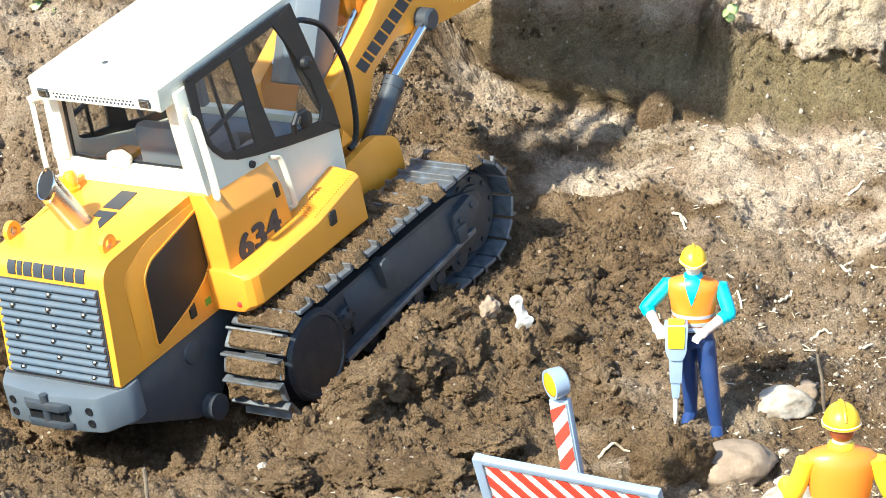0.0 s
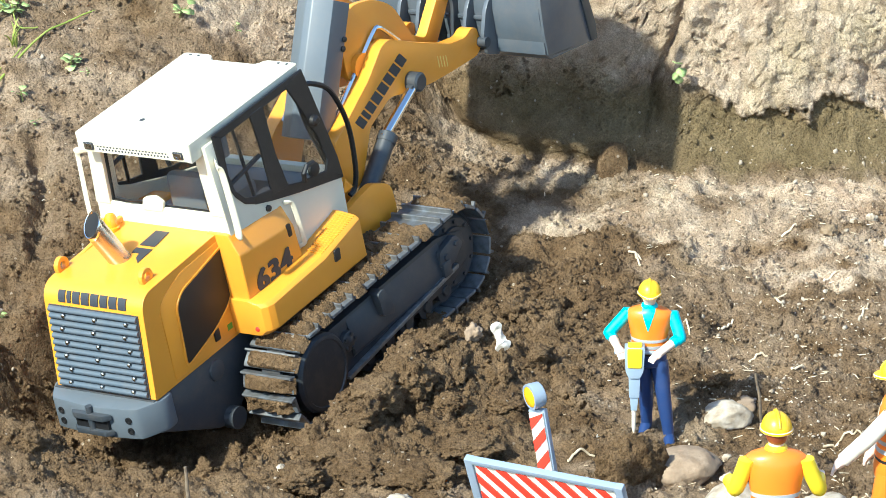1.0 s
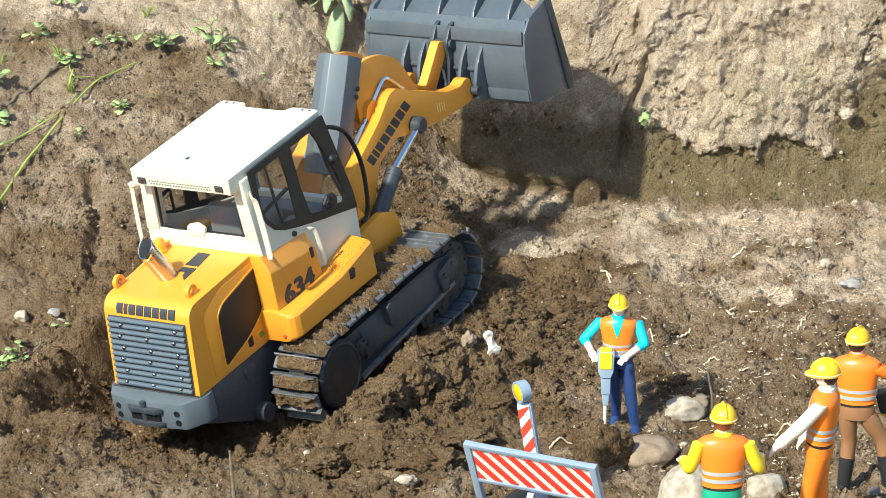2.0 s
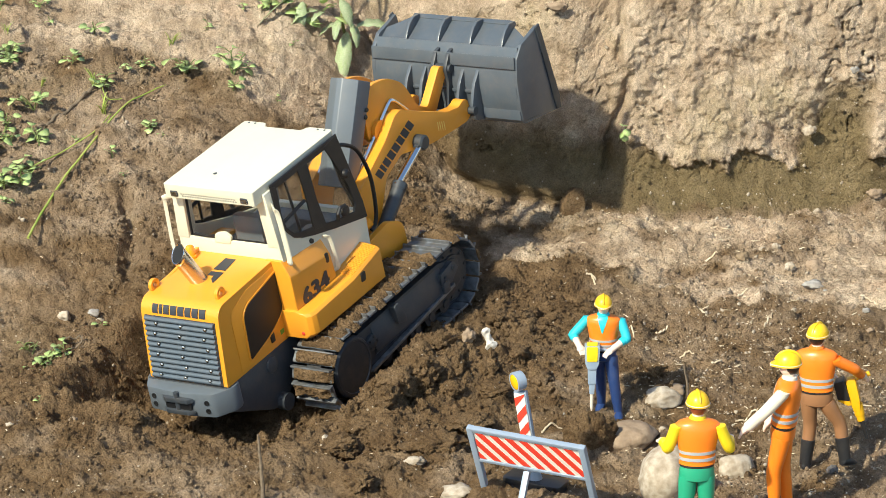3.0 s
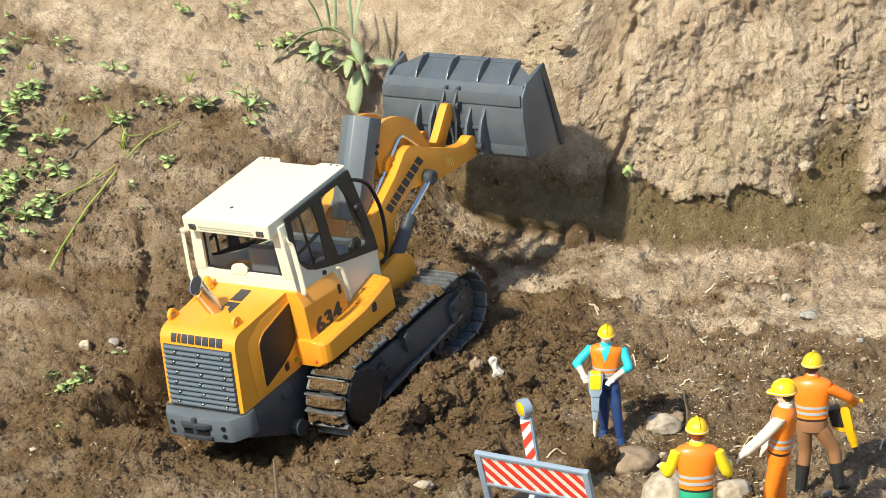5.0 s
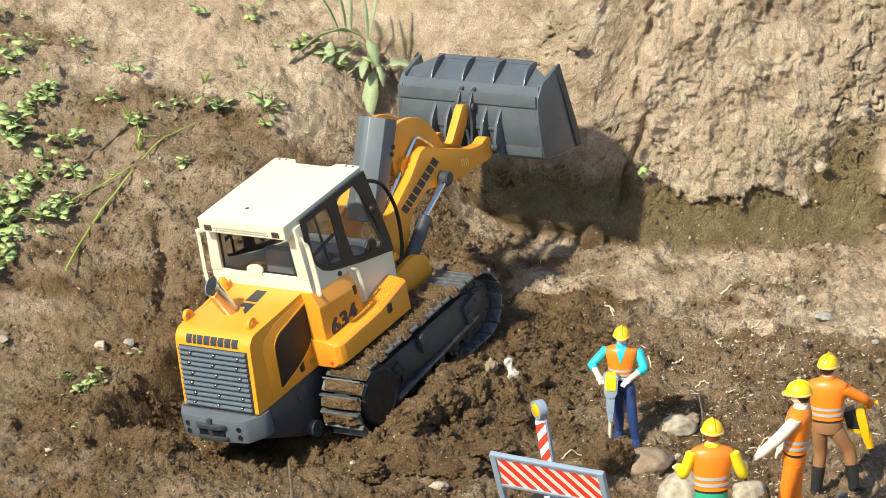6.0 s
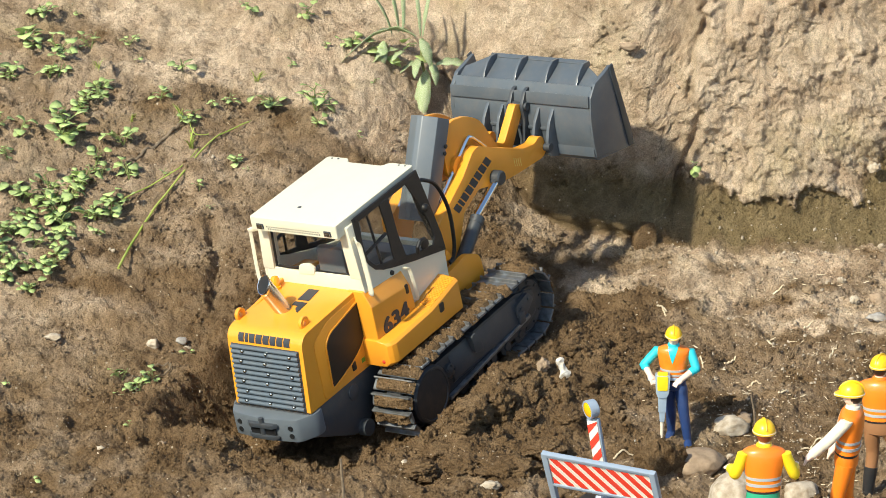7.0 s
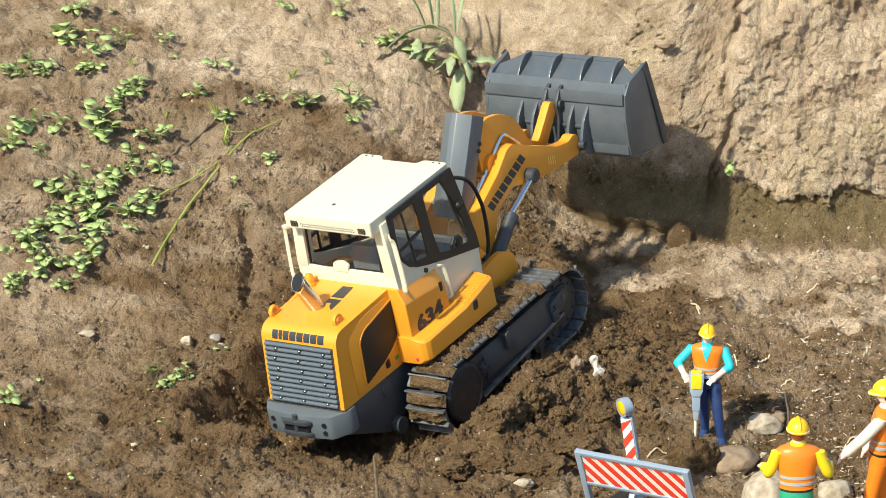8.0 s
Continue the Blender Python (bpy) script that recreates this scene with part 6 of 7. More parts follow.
HIPS = ((0.052, 0, 0.475), (-0.052, 0, 0.475))
W1 = stand(0.1262, -0.175, 172)
toy_worker(W1, 0.1010, "toy worker in orange vest, turquoise shirt, blue trousers, yellow helmet", "turquoise", "blue", "blue", "hair",
           [((0.042, 0, 0.475), (0.018, -0.02, 0.265), (0.014, -0.05, 0.06), (0.030, 0.02, 0.03)), ((-0.058, 0, 0.475), (-0.092, 0.045, 0.28), (-0.130, 0.065, 0.04), (-0.145, 0.14, 0.02))],
           [((0.132, 0.0, 0.768), (0.232, 0.03, 0.650), (0.170, 0.125, 0.590)), ((-0.138, 0.0, 0.765), (-0.186, 0.05, 0.650), (-0.075, 0.145, 0.580))], (0, 0.05, 0), 0.12, 0.62)
W2 = stand(0.1842, -0.431, 2)
toy_worker(W2, 0.1230, "toy worker in orange vest, yellow sleeves, green trousers, yellow helmet", "yellow", "green", "green", "auburn",
           [(HIPS[0], (0.062, 0.01, 0.25), (0.060, -0.01, 0.04), (0.07, 0.07, 0.02)), (HIPS[1], (-0.060, 0.01, 0.25), (-0.062, -0.01, 0.04), (-0.07, 0.07, 0.02))],
           [((0.132, 0, 0.762), (0.186, 0.01, 0.640), (0.196, 0.095, 0.650)), ((-0.130, 0, 0.762), (-0.168, 0.02, 0.640), (-0.188, 0.115, 0.632))], (0, 0.05, 0), 0.1)
W3 = stand(0.2495, -0.386, 78)
toy_worker(W3, 0.1265, "toy worker in orange vest and trousers, cream sleeves, yellow helmet", "cream", "orange", "orange", "hair",
           [(HIPS[0], (0.054, 0.0, 0.25), (0.052, -0.03, 0.04), (0.055, 0.05, 0.02)), (HIPS[1], (-0.052, 0.04, 0.25), (-0.056, 0.03, 0.04), (-0.06, 0.11, 0.02))],
           [((0.128, -0.02, 0.765), (0.150, 0.01, 0.61), (0.14, 0.09, 0.50)), ((-0.128, 0.0, 0.765), (-0.150, 0.085, 0.665), (-0.150, 0.185, 0.560))], (0, -0.09, 0), 0.2)
W4 = stand(0.2830, -0.289, -14)
toy_worker(W4, 0.1185, "toy worker in orange vest, brown trousers, black boots, yellow helmet", "orange", "brown", "black", "hair",
           [((0.060, 0, 0.465), (0.150, 0.03, 0.310), (0.196, 0.0, 0.085), (0.235, 0.06, 0.065)), ((-0.050, 0, 0.465), (-0.040, 0.02, 0.290), (-0.055, -0.02, 0.035), (-0.075, 0.05, 0.015))],
           [((0.128, 0, 0.752), (0.222, 0.05, 0.690), (0.262, 0.125, 0.625)), ((-0.120, 0.02, 0.755), (-0.100, 0.12, 0.64), (0.04, 0.20, 0.58))], (-0.03, 0.03, 0), -0.35)


# ---------------------------------------------------------------- the workers' tools
def build_jackhammer():
    s = 0.083
    t = root("toy_jackhammer", W1 @ pose(0.0070, 0.0150, 0.0105, 3, 0, 6), "toy jackhammer in grey-blue plastic with a yellow cover", "jackhammer")
    q = functools.partial(part, s=s)
    bm = prism(B(), rounded([(-0.064, 0.44), (-0.074, 0.62), (0.074, 0.62), (0.064, 0.44), (0.040, 0.385), (-0.040, 0.385)], 0.015), "y", -0.050, 0.050, 0.010)
    body = q("body", bm, TOY["steel"], t)
    q("cover", prism(B(), rounded([(-0.050, 0.465), (-0.054, 0.610), (0.054, 0.610), (0.050, 0.465)], 0.015), "y", 0.046, 0.058, 0.006), TOY["yellow"], body, "yellow plastic cover")
    q("cover_top", prism(B(), rounded([(-0.050, -0.03), (-0.050, 0.050), (0.050, 0.050), (0.050, -0.03)], 0.01), "z", 0.615, 0.634, 0.005), TOY["yellow"], body, "yellow plastic cover")
    q("barrel", prism(B(), rounded([(-0.036, 0.235), (-0.042, 0.395), (0.042, 0.395), (0.036, 0.235)], 0.010), "y", -0.036, 0.036, 0.010), TOY["steel"], body)
    q("collar", prism(B(), rounded([(-0.022, 0.135), (-0.030, 0.245), (0.030, 0.245), (0.022, 0.135)], 0.008), "y", -0.026, 0.026, 0.008), TOY["steel"], body)
    q("chisel", lathe(B(), (0, 0, -0.04), (0, 0, 1), [(0, 0.006), (0.04, 0.015), (0.18, 0.017)], 12), TOY["cream"], body, "pale chisel bit")
    for sd in (-1, 1):
        q("grip", rod(B(), (sd * 0.06, -0.01, 0.565), (sd * 0.145, -0.015, 0.56), 0.015, 0.015, 10), TOY["steel"], body)


def build_drill():
    s = 0.1185
    t = root("toy_breaker", W4 @ pose(0.270 * s, 0.150 * s, 0.255 * s, 0, -13, 4), "toy breaker hammer in yellow and black plastic", "power tool")
    q = functools.partial(part, s=s)
    body = q("body", prism(B(), rounded([(-0.028, 0.17), (-0.032, 0.335), (0.030, 0.345), (0.032, 0.20), (0.024, 0.12), (-0.018, 0.12)], 0.010), "y", -0.034, 0.034, 0.010), TOY["breaker"], t)
    q("motor_cover", prism(B(), rounded([(-0.105, 0.22), (-0.110, 0.335), (-0.040, 0.345), (-0.026, 0.20)], 0.015), "y", -0.045, 0.045, 0.010), TOY["black"], body, "black motor cover")
    q("cover_rim", prism(B(), rounded([(-0.045, 0.17), (-0.106, 0.212), (-0.100, 0.222), (-0.030, 0.205), (-0.026, 0.17)], 0.005), "y", -0.042, 0.042, 0.006), TOY["breaker"], body)
    q("barrel", rod(B(), (0.006, 0, 0.16), (0.010, 0, 0.085), 0.036, 0.033, 16), TOY["breaker"], body)
    q("nose", rod(B(), (0.010, 0, 0.092), (0.012, 0, 0.045), 0.028, 0.026, 16), TOY["breaker"], body)
    q("bit", rod(B(), (0.012, 0, 0.055), (0.022, 0, -0.085), 0.017, 0.011, 10), TOY["black"], body, "dark chisel bit")
    q("grip", rod(B(), (0.03, 0, 0.335), (0.125, 0.01, 0.350), 0.017, 0.017, 10), TOY["breaker"], body)


build_jackhammer()
build_drill()

# ---------------------------------------------------------------- barrier and beacon post
SIGNRED = plastic("sign_red", (0.80, 0.055, 0.03))
SIGNWHITE = plastic("sign_white", (0.82, 0.80, 0.72))
SIGNGREY = plastic("sign_grey", (0.27, 0.33, 0.42))


def build_barrier():
    yaw = -25.0
    w, h, leg = 0.0915, 0.0315, 0.078
    at = Vector(BARRIER_AT)
    m = Matrix.Translation(at) @ pose(0, 0, 0, 0, 0, yaw) @ pose(0, 0, 0, 25, 0, 0)
    t = root("barrier", m, "red and white striped toy road barrier on grey legs", "barrier")
    # local: x along the board from its upper corner, z up the board, -y towards the viewer
    bm = box(B(), 0.003, w - 0.003, -0.0010, 0.0015, -h, 0)
    board = part("board", bm, SIGNWHITE, t, "white board with slanting red stripes")
    pitch, slope = 0.0118, 0.022
    hh, x0, x1 = h - 0.005, 0.004, w - 0.004
    for k in range(-2, 8):
        a = x0 + k * pitch + 0.001
        b = a + pitch * 0.50
        poly = [(a, -0.0025), (b, -0.0025), (b + slope, -0.0025 - hh), (a + slope, -0.0025 - hh)]
        for lim, keep in ((x0, 1), (x1, -1)):
            out = []
            for i in range(len(poly)):
                p, q = poly[i], poly[(i + 1) % len(poly)]
                ip, iq = (p[0] - lim) * keep >= 0, (q[0] - lim) * keep >= 0
                if ip:
                    out.append(p)
                if ip != iq:
                    f = (lim - p[0]) / (q[0] - p[0])
                    out.append((lim, p[1] + f * (q[1] - p[1])))
            poly = out
            if len(poly) < 3:
                break
        if len(poly) >= 3:
            part("stripe", prism(B(), poly, "y", -0.0016, 0.0), SIGNRED, board, "red stripe")
    part("top_rail", box(B(), 0, w, -0.0022, 0.0022, -0.0012, 0.0022, 0.0007), SIGNGREY, t)
    part("bottom_rail", box(B(), 0, w, -0.0022, 0.0022, -h - 0.0012, -h + 0.0016, 0.0007), SIGNGREY, t)
    for x in (0.0, w):
        part("leg", box(B(), x - 0.0035 if x else -0.0015, x + 0.0015 if x else 0.0035, -0.0024, 0.0024, -leg, 0.0024, 0.0009), SIGNGREY, t)
    # forward strut in the middle
    strut = part("strut", box(B(), -0.0025, 0.0025, -0.002, 0.002, -0.066, 0, 0.0009), SIGNGREY, t)
    strut.matrix_local = Matrix.Translation((w * 0.46, -0.003, -h - 0.001)) @ pose(0, 0, 0, -52, 0, 0)


def build_beacon_post():
    at = Vector(BEACON_AT)
    t = root("beacon_post", Matrix.Translation(at) @ pose(0, 0, 0, 3, -9, -28), "striped toy beacon post with a round yellow lamp on black base", "warning beacon")
    base = part("base", prism(B(), rounded([(-0.024, -0.010), (-0.024, 0.010), (0.024, 0.010), (0.024, -0.010)], 0.004), "z", -0.004, 0.005, 0.0015), TOY["black"], t, "black plastic foot")
    base.matrix_local = pose(0, 0, 0, -3, 9, 0)
    part("socket", rod(B(), (0, 0, 0.003), (0, 0, 0.012), 0.006, 0.005, 14), SIGNGREY, t)
    part("post", box(B(), -0.0052, 0.0052, -0.0010, 0.0028, 0.008, 0.0755, 0.0008), SIGNGREY, t, "grey post edge")
    plate = part("plate", box(B(), -0.0043, 0.0043, -0.0022, -0.0008, 0.012, 0.074), SIGNWHITE, t, "white plate with red slanting bands")
    for k in range(5):
        z = 0.010 + k * 0.0135
        lo, hi = 0.012, 0.074
        poly = [(-0.0042, z), (0.0042, z + 0.0085), (0.0042, z + 0.0153), (-0.0042, z + 0.0068)]
        poly = [(x, min(max(v, lo), hi)) for x, v in poly]
        part("band", prism(B(), poly, "y", -0.0027, -0.002), SIGNRED, plate, "red band")
    lamp = new("lamp")
    lamp.parent = t
    lamp.matrix_local = Matrix.Translation((0, 0.001, 0.0835)) @ pose(0, 0, 0, 0, 0, -34) @ Matrix.Diagonal((0.86, 0.86, 0.86, 1))
    part("housing", lathe(B(), (0, 0.0045, 0), (0, -1, 0), [(0, 0.0070), (0.001, 0.0082), (0.0075, 0.0088), (0.0092, 0.0086), (0.0092, 0.0072), (0.008, 0.0070)], 32), SIGNGREY, lamp, "grey lamp housing")
    part("lens", lathe(B(), (0, -0.0035, 0), (0, -1, 0), [(0, 0.0071), (0.0012, 0.0068), (0.0022, 0.005), (0.0026, 0.0015)], 28), material("lamp_yellow", (0.95, 0.50, 0.01), 0.2, coat=0.5), lamp, "yellow lens")


build_barrier()
build_beacon_post()

# ---------------------------------------------------------------- stones, clods, bone, twigs, straw
ROCK = {k: material("stone_" + k, a, 0.85, second=b, scale=160, amount=1.0, bump=0.5, bump_scale=500, dust=0.3) for k, a, b in (
    ("pale", (0.50, 0.43, 0.34), (0.30, 0.24, 0.17)), ("brown", (0.34, 0.25, 0.17), (0.24, 0.17, 0.11)),
    ("grey", (0.38, 0.36, 0.33), (0.25, 0.23, 0.21)), ("dark", (0.13, 0.12, 0.12), (0.08, 0.075, 0.07)), ("soil", (0.26, 0.19, 0.115), (0.19, 0.13, 0.075)))}
WORDS = {"pale": "pale weathered", "brown": "brown earth-stained", "grey": "grey speckled", "dark": "dark grey", "soil": "brown clay-coloured"}
stone_rng = np.random.default_rng(12)


def stone(x, y, rx, rz, tone, name="stone", level=3, rough=0.10, deep=1.0):
    v, f = lump_shape(stone_rng, level, rough, worn=0.2 if rx > 0.014 else 0.0)
    v = v / np.abs(v).max(0)
    # worn by a little averaging of neighbours
    me = bpy.data.meshes.new(name)
    z = float(ground_height(x, y))
    me.from_pydata([tuple(p * (rx, (rx + rz) * 0.55 * deep, rz)) for p in v], [], f.tolist())
    me.shade_smooth()
    me.materials.append(ROCK[tone])
    ob = new(name, me)
    ob.matrix_world = pose(x, y + rx * 0.3, z + rz * 0.45, 0, 0, stone_rng.uniform(-25, 25))
    word = "large" if rx > 0.012 else "small"
    return tagged(ob, f"{word} {WORDS[tone]} {name} half sunk in the soil", name, "stones on the soil")


for x, y, rx, rz, tone in STONES:
    stone(x, y, rx, rz, tone, "stone", 4, 0.09 if rx > 0.014 else 0.32)
for x, y, rx, rz, tone in PEBBLES:
    stone(x, y, rx, rz, tone, "pebble", 3, 0.34)


def clod(x, y, r, tall, seed):
    rng = np.random.default_rng(seed)
    v, f = lump_shape(rng, 5, 0.16, 0.28)
    off = Vector((seed, 0, 0))
    n = np.array([noise.fractal(Vector(p * 4.0) + off, 0.5, 2.1, 6) for p in v])
    v = v * (1 + 0.08 * n)[:, None] * (r, r, tall)
    me = bpy.data.meshes.new("clod")
    me.from_pydata([tuple(p) for p in v], [], f.tolist())
    me.shade_smooth()
    me.materials.append(SOIL)
    ob = new("clod", me)
    ob.matrix_world = pose(x, y, float(broad(np.array([x]), np.array([y]))[0]) + tall * 0.35, 0, 0, rng.uniform(0, 360))
    return tagged(ob, "rough broken clod of damp brown earth", "clod", "clods of earth")


for k, (x, y, r, tall) in enumerate(CLODS):
    clod(x, y, r, tall, 100 + k)

BONE = material("chalky_bone", (0.66, 0.63, 0.58), 0.8, second=(0.45, 0.40, 0.33), scale=200, amount=0.9, bump=0.5)
x, y = BONE_AT
z = float(ground_height(x, y))
bm = tube(B(), smooth_line([(0.006, -0.004, 0.002), (0.004, 0, 0.004), (0.001, 0.002, 0.011), (-0.002, 0.003, 0.018), (-0.003, 0.003, 0.021)], 3),
          [0.004, 0.0058, 0.0068, 0.006, 0.0048, 0.0040, 0.0036, 0.0036, 0.0040, 0.0046, 0.0048, 0.0042, 0.002], 14)
for v in bm.verts:
    v.co += noise.noise_vector(v.co * 260) * 0.0022
bone = part("bone", bm, BONE)
bone.matrix_world = pose(x, y, z - 0.001) @ Matrix.Diagonal((0.72, 0.72, 0.78, 1))
tagged(bone, "chalky white piece of bone standing in soil", "bone")

WOOD = material("dry_twig", (0.20, 0.15, 0.10), 0.85, second=(0.12, 0.09, 0.06), scale=300, amount=1.0, bump=0.4)
STRAW = material("straw", (0.70, 0.60, 0.44), 0.75, second=(0.50, 0.39, 0.25), scale=200, amount=1.0, spread=0.2)
REED = material("green_stalk", (0.24, 0.34, 0.05), 0.5, second=(0.36, 0.40, 0.09), scale=40, amount=1.0)


def twig(pts, r0, r1, mat, label, name="twig"):
    plan = smooth_line(pts, 8)
    lie = [float(ground_height(p.x, p.y)) for p in plan]
    # a stiff stem bridges hollows and rests on the bumps
    def rest(k):
        near = lie[max(0, k - 7):k + 8]
        return 0.002 + sum(near) / len(near)
    line = [Vector((p.x, p.y, p.z + (rest(k) if name == "reed_stalk" else lie[k]))) for k, p in enumerate(plan)]
    n = len(line)
    ob = part(name, tube(B(), [p + Vector(noise.noise_vector(p * 60)) * r0 * 0.6 for p in line], [r0 + (r1 - r0) * k / (n - 1) for k in range(n)], 8), mat)
    return tagged(ob, label, name)


for pts, r0, r1, kind in TWIGS:
    twig(pts, r0, r1, {"wood": WOOD, "reed": REED, "straw": STRAW}[kind],
         {"wood": "thin grey-brown dry twig in the earth", "reed": "long bent green reed stalk lying on slope", "straw": "short dry yellow piece of straw"}[kind],
         {"wood": "twig", "reed": "reed_stalk", "straw": "straw"}[kind])


def strew_straw(count, seed):
    """Chips and bits of straw too small to pick apart."""
    rng = np.random.default_rng(seed)
    vs, fs = [], []
    x, y = rng.uniform(-0.5, 0.44, count * 3), rng.uniform(-0.40, 0.25, count * 3)
    ok = rng.uniform(size=len(x)) < (0.10 + 0.9 * ease(0.10, 0.18, x)) * (1 - 0.8 * freshness(x, y))
    x, y = x[ok][:count], y[ok][:count]
    z = ground_height(x, y)
    for k in range(len(x)):
        n, r = 0.0005 + 0.0032 * rng.uniform() ** 2.5, rng.uniform(0.0002, 0.0007)
        a, b = rng.uniform(0, math.tau), rng.uniform(-0.3, 0.4)
        d = np.array([math.cos(a) * math.cos(b), math.sin(a) * math.cos(b), math.sin(b)]) * n
        s = np.array([-math.sin(a), math.cos(a), 0.3]) * r
        u = np.array([0, 0, r * 0.8])
        c = np.array([x[k], y[k], z[k] + 0.0008])
        i = len(vs)
        vs += [c - d - s, c - d + s, c - d * 0.9 + u, c + d - s * 0.6, c + d + s * 0.6, c + d * 0.9 + u]
        fs += [(i, i + 1, i + 4, i + 3), (i + 1, i + 2, i + 5, i + 4), (i + 2, i, i + 3, i + 5), (i, i + 2, i + 1), (i + 3, i + 4, i + 5)]
    me = bpy.data.meshes.new("straw_chips")
    me.from_pydata([tuple(v) for v in vs], [], fs)
    me.materials.append(STRAW)
    tagged(new("straw_chips", me), "small dry straw bits and pale chips on earth", "straw", kind="stuff")


strew_straw(2000, 8)
scatter_soil("grit", "pale grit and tiny stones strewn on soil", 6, 3000, 1, (0.0005, 0.0022, 2.2), 0.3,
             lambda x, y: (0.08 + 0.92 * ease(0.12, 0.22, x)) * (1 - 0.85 * freshness(x, y)) * np.clip(0.5 + 2.0 * layers(x, y, 0.09, 2, 66), 0.05, 1), ROCK["pale"], 0.3)

# ---------------------------------------------------------------- weeds
LEAF = material("weed_leaf", (0.27, 0.39, 0.11), 0.5, second=(0.48, 0.57, 0.25), scale=90, amount=1.0, bump=0.3, spread=0.25)
DOCK = material("dock_leaf", (0.17, 0.28, 0.09), 0.6, second=(0.47, 0.48, 0.33), scale=190, amount=1.0, bump=0.4, spread=0.12)
STEM = material("weed_stem", (0.14, 0.20, 0.05), 0.6, second=(0.20, 0.15, 0.07))
for m in (LEAF, DOCK):
    b = m.node_tree.nodes["Principled BSDF"]
    b.inputs["Subsurface Weight"].default_value = 0.12
    b.inputs["Subsurface Radius"].default_value = (0.0006, 0.001, 0.0003)


def leaf_mesh(name, wide, curl, fold, wave, mat, rows=7, jag=0.0):
    """A leaf of unit length along +x: pointed oval, folded along its rib, drooping; thin but closed."""
    bm = bmesh.new()
    top, under = [], []
    for i in range(rows + 1):
        t = i / rows
        w = wide * math.sin(math.pi * min(1.0, t ** 0.95 * 0.98 + 0.014)) ** 0.62 * (1 + (jag if i % 2 else -jag))
        zc = -curl * t * t + 0.22 * t
        r1, r2 = [], []
        for s in (-1.0, 0.0, 1.0):
            z = zc + fold * abs(s) * w + wave * math.sin(t * 19 + s * 2) * abs(s) * w
            r1.append(bm.verts.new((t * (1 - 0.25 * curl * t), s * w, z)))
            r2.append(bm.verts.new((t * (1 - 0.25 * curl * t), s * w * 0.98, z - 0.012)))
        top.append(r1)
        under.append(r2)
    for i in range(rows):
        for k in range(2):
            bm.faces.new((top[i][k], top[i + 1][k], top[i + 1][k + 1], top[i][k + 1]))
            bm.faces.new((under[i][k], under[i][k + 1], under[i + 1][k + 1], under[i + 1][k]))
        bm.faces.new((top[i][0], under[i][0], under[i + 1][0], top[i + 1][0]))
        bm.faces.new((top[i][2], top[i + 1][2], under[i + 1][2], under[i][2]))
    me = bpy.data.meshes.new(name)
    bm.to_mesh(me)
    bm.free()
    me.shade_smooth()
    me.materials.append(mat)
    return me


LEAVES = [leaf_mesh("leaf", w, c, f, v, LEAF) for w, c, f, v in ((0.46, 0.30, 0.14, 0.05), (0.52, 0.45, 0.10, 0.07), (0.42, 0.2, 0.20, 0.04), (0.54, 0.55, 0.08, 0.08))]
LONG = [leaf_mesh("leaf", w, c, f, v, DOCK, 18, 0.05) for w, c, f, v in ((0.13, 0.9, 0.3, 0.12), (0.17, 0.45, 0.3, 0.14), (0.032, 0.30, 0.5, 0.10), (0.15, 0.12, -0.15, 0.10))]
BLADE = leaf_mesh("leaf", 0.035, 0.35, 0.8, 0.0, REED, 10)
weed_rng = random.Random(4)


def put_leaf(me, plant, at, length, heading, rise):
    ob = new("leaf", me)
    ob.parent = plant
    ob.matrix_local = Matrix.Translation(at) @ pose(0, 0, 0, weed_rng.uniform(-20, 20), -rise, heading) @ Matrix.Diagonal((length, length, length, 1))
    return ob


def weed(x, y, size):
    z = float(ground_height(x, y))
    plant = root("weed", pose(x, y, z - 0.001, weed_rng.uniform(-8, 8), weed_rng.uniform(-8, 8), 0),
                 "small green broad-leaved weed growing from earth slope" if size > 0.014 else "tiny green seedling growing from bare earth", "weed", "weeds on the slope")
    stalks = 1 if size < 0.015 else weed_rng.choice((2, 3, 3))
    for s in range(stalks):
        a = weed_rng.uniform(0, 360)
        tip = Vector((math.cos(radians(a)) * size * (0.15 if stalks == 1 else 0.38), math.sin(radians(a)) * size * (0.15 if stalks == 1 else 0.38), size * weed_rng.uniform(0.45, 0.8)))
        part("stem", tube(B(), smooth_line([(0, 0, 0), tip * 0.5 + Vector((0, 0, size * 0.1)), tip], 3), size * 0.022, 6), STEM, plant)
        n = weed_rng.choice((3, 4, 4, 5))
        h0 = weed_rng.uniform(0, 360)
        for k in range(n):
            f = 1.0 if k < n - 3 else weed_rng.uniform(0.3, 0.8)
            turn = h0 + k * 137
            reach = size * weed_rng.uniform(0.02, 0.30)
            at = tip * f + Vector((math.cos(radians(turn)) * reach, math.sin(radians(turn)) * reach, 0.3 * reach))
            part("stalk", tube(B(), [tip * f * 0.9, at], size * 0.016, 5), STEM, plant)
            put_leaf(weed_rng.choice(LEAVES), plant, at, size * weed_rng.uniform(0.22, 0.52), turn, weed_rng.uniform(-15, 30))
    return plant


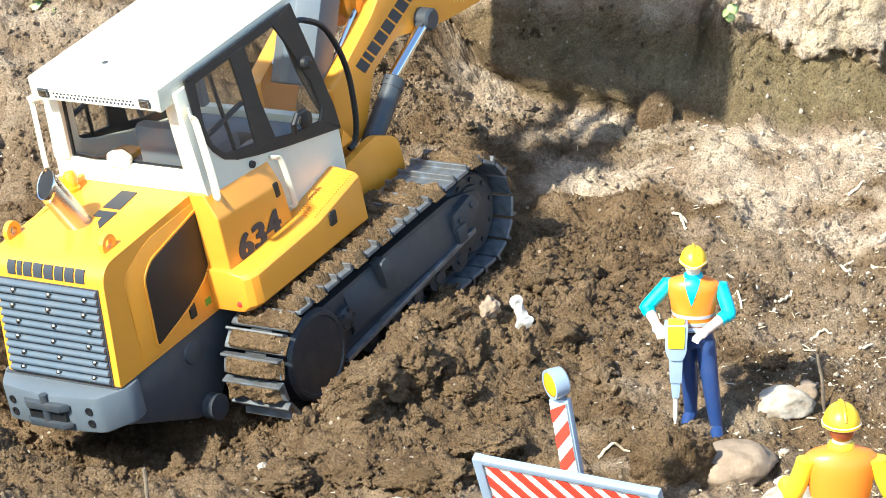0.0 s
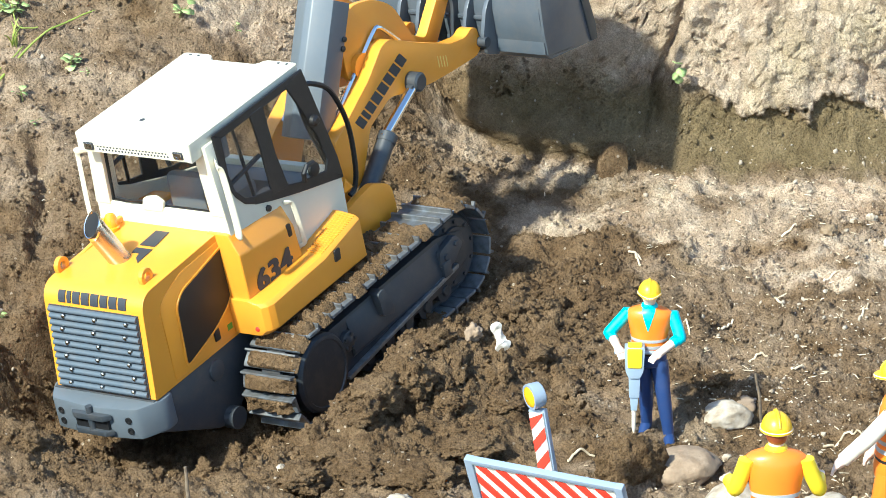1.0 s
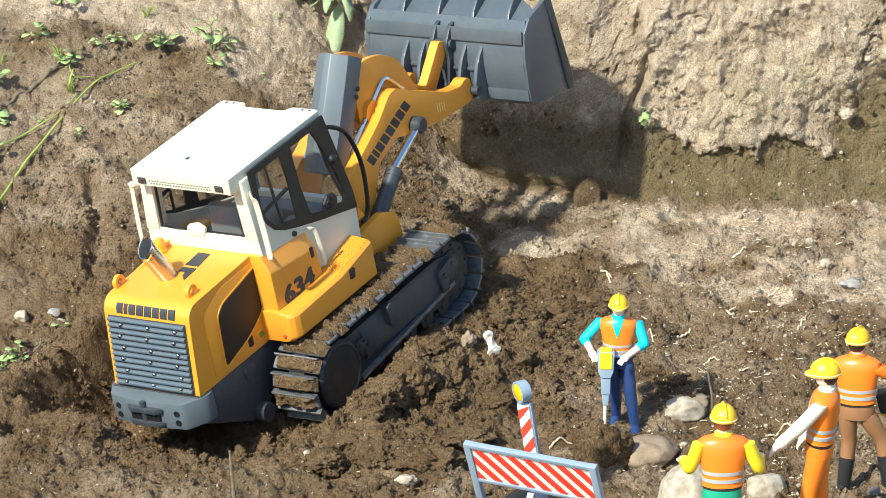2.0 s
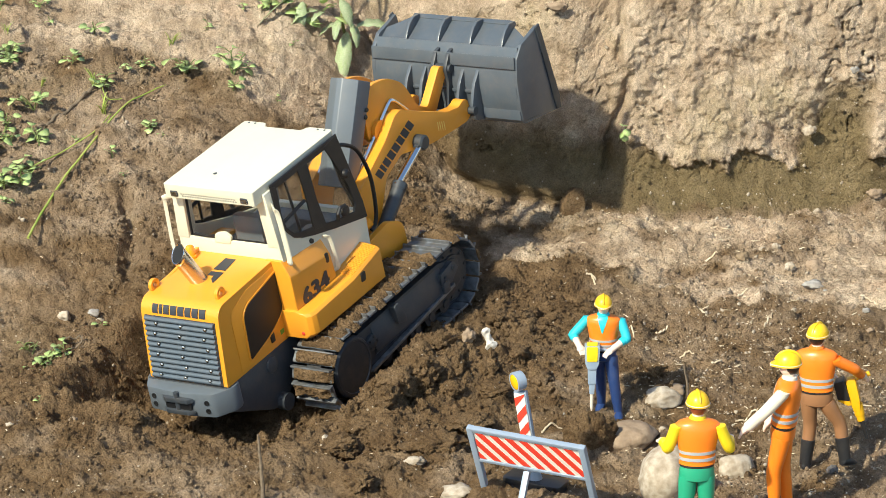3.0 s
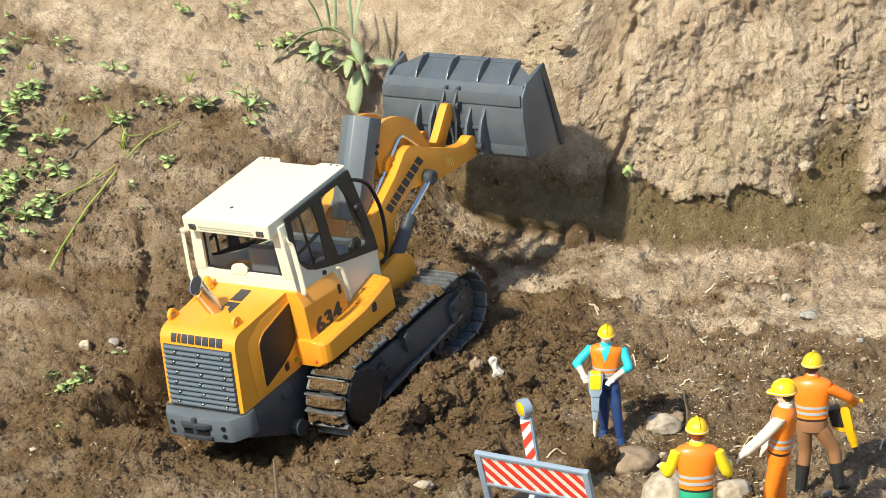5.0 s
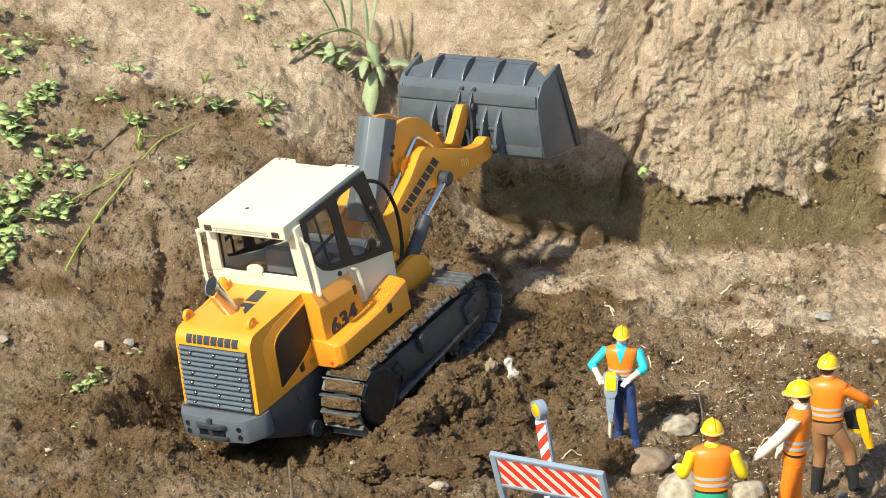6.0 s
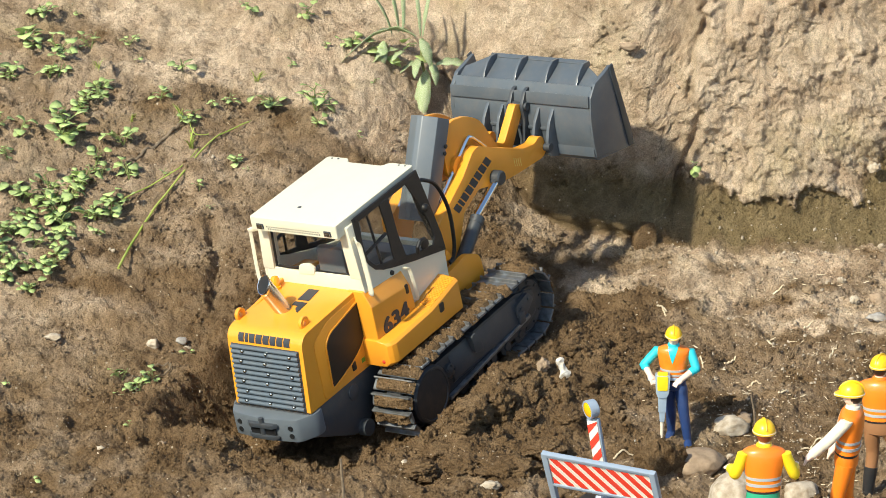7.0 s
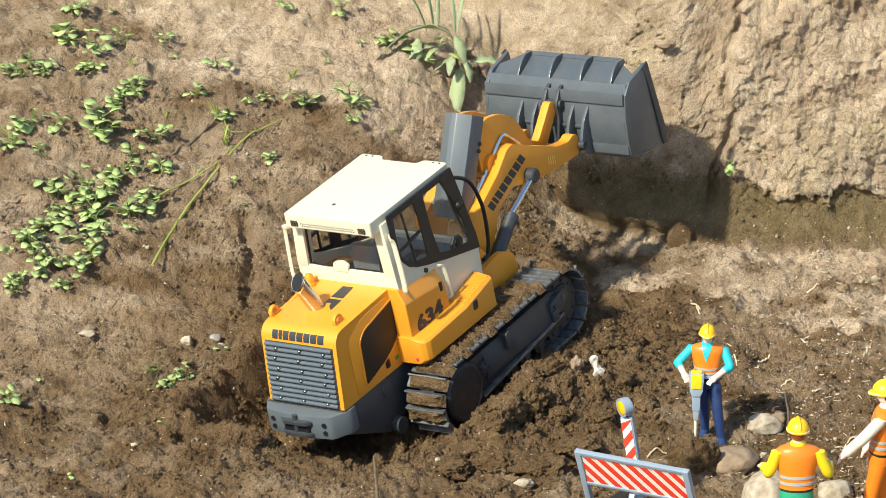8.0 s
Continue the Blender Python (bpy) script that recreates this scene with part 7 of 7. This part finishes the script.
for group in (WEEDS_NEAR, WEEDS_MID, WEEDS_FAR, WEEDS_SIDE, WEEDS_THICK, WEEDS_LOW):
    for x, y, size in group:
        weed(x, y, size)
for x, y, size in GRASSES:
    tuft = root("grass_tuft", pose(x, y, float(ground_height(x, y)) - 0.001), "thin tuft of green grass blades on the slope", "grass", "grass tufts")
    for k in range(7):
        put_leaf(BLADE, tuft, Vector((weed_rng.uniform(-1, 1), weed_rng.uniform(-1, 1), 0)) * 0.002, size * weed_rng.uniform(0.7, 1.3), weed_rng.uniform(0, 360), weed_rng.uniform(45, 85))


def dock_plant(x, y, leaves):
    z = float(ground_height(x, y))
    plant = root("dock_plant", pose(x, y - 0.004, z), "large green dock plant with long drooping mottled leaves", "plant")
    for dx, dz, length, heading, rise, kind in leaves:
        put_leaf(LONG[kind], plant, Vector((dx, -0.004, dz)), length, heading, rise)
    for k in range(14):
        put_leaf(weed_rng.choice(LEAVES), plant, Vector((weed_rng.uniform(-0.050, 0.012), -0.006, weed_rng.uniform(-0.002, 0.022))), weed_rng.uniform(0.008, 0.016), weed_rng.uniform(150, 390), weed_rng.uniform(-20, 50))
    part("stem", tube(B(), smooth_line([(0.020, -0.002, -0.012), (0.017, -0.005, 0.006), (0.018, -0.004, 0.024)], 4), 0.0014, 8), STEM, plant)


# base (along the bank, up), length, heading, rise, kind of leaf
dock_plant(*DOCK_AT, [
    (0.012, 0.026, 0.070, 176, 22, 0), (0.016, 0.024, 0.030, 300, -40, 1), (-0.018, 0.022, 0.030, 258, -62, 1), (-0.004, 0.014, 0.034, 196, -12, 1), (0.002, 0.012, 0.020, 225, -6, 1),
    (0.016, 0.006, 0.024, 250, -30, 1), (0.022, 0.002, 0.030, 190, -8, 1), (0.030, -0.001, 0.034, -8, 10, 1), (0.046, -0.002, 0.026, 12, 6, 1),
    (0.021, -0.006, 0.050, 255, -70, 3), (0.024, 0.002, 0.026, 300, -40, 1), (0.010, -0.032, 0.020, 190, -4, 1),
    (-0.010, 0.028, 0.052, 150, 60, 2), (-0.004, 0.030, 0.056, 128, 70, 2), (0.000, 0.030, 0.060, 96, 74, 2), (0.016, 0.026, 0.056, 110, 72, 2), (0.018, 0.026, 0.056, 60, 70, 2)])

# stones and a leaf that sit in the face of the bank
for x, y, z, rx, rz, tone in BANK_STONES:
    v, f = lump_shape(stone_rng, 4, 0.40)
    me = bpy.data.meshes.new("stone")
    me.from_pydata([tuple(p / np.abs(v).max() * (rx, rz, rz)) for p in v], [], f.tolist())
    me.shade_smooth()
    me.materials.append(ROCK[tone])
    ob = new("stone", me)
    ob.matrix_world = pose(x, y, z)
    tagged(ob, f"{WORDS[tone]} stone stuck in the earth bank", "stone", "stones in the bank")

# ---------------------------------------------------------------- slab at the foot of the bank, sprout in its face
def build_slab(x, y, z):
    edge = [(-0.0125, -0.012), (-0.0115, 0.004), (-0.006, 0.0135), (-0.001, 0.0175), (0.0055, 0.0165), (0.0085, 0.009), (0.0090, -0.012)]
    bm = prism(B(), edge, "y", -0.006, 0.006, 0.0012, 2)
    bmesh.ops.triangulate(bm, faces=bm.faces)
    bmesh.ops.subdivide_edges(bm, edges=bm.edges, cuts=3, use_grid_fill=True)
    for v in bm.verts:
        v.co += Vector(noise.noise_vector(v.co * 160)) * 0.0013 + Vector(noise.noise_vector(v.co * 600)) * 0.0005
    ob = part("slab", bm, SOIL, None, "", 1.0, 60)
    ob.matrix_world = pose(x, y, z, -12, 4, 14)
    tagged(ob, "brown wedge-shaped earth slab leaning at the bank", "slab")


build_slab(*SLAB_AT)
sprout = root("sprout", pose(*SPROUT_AT), "small green sprout growing out of the bank", "weed")
for k, (length, heading, rise) in enumerate(((0.009, 250, 25), (0.008, 300, -30), (0.007, 200, -50), (0.006, 275, -65))):
    put_leaf(LEAVES[k % 4], sprout, Vector((0, -0.003, 0.004 - 0.003 * k)), length, heading, rise)
part("stem", tube(B(), [(0, 0.006, -0.002), (0, 0.0, 0.0), (0.001, -0.004, 0.003)], 0.0005, 6), STEM, sprout)
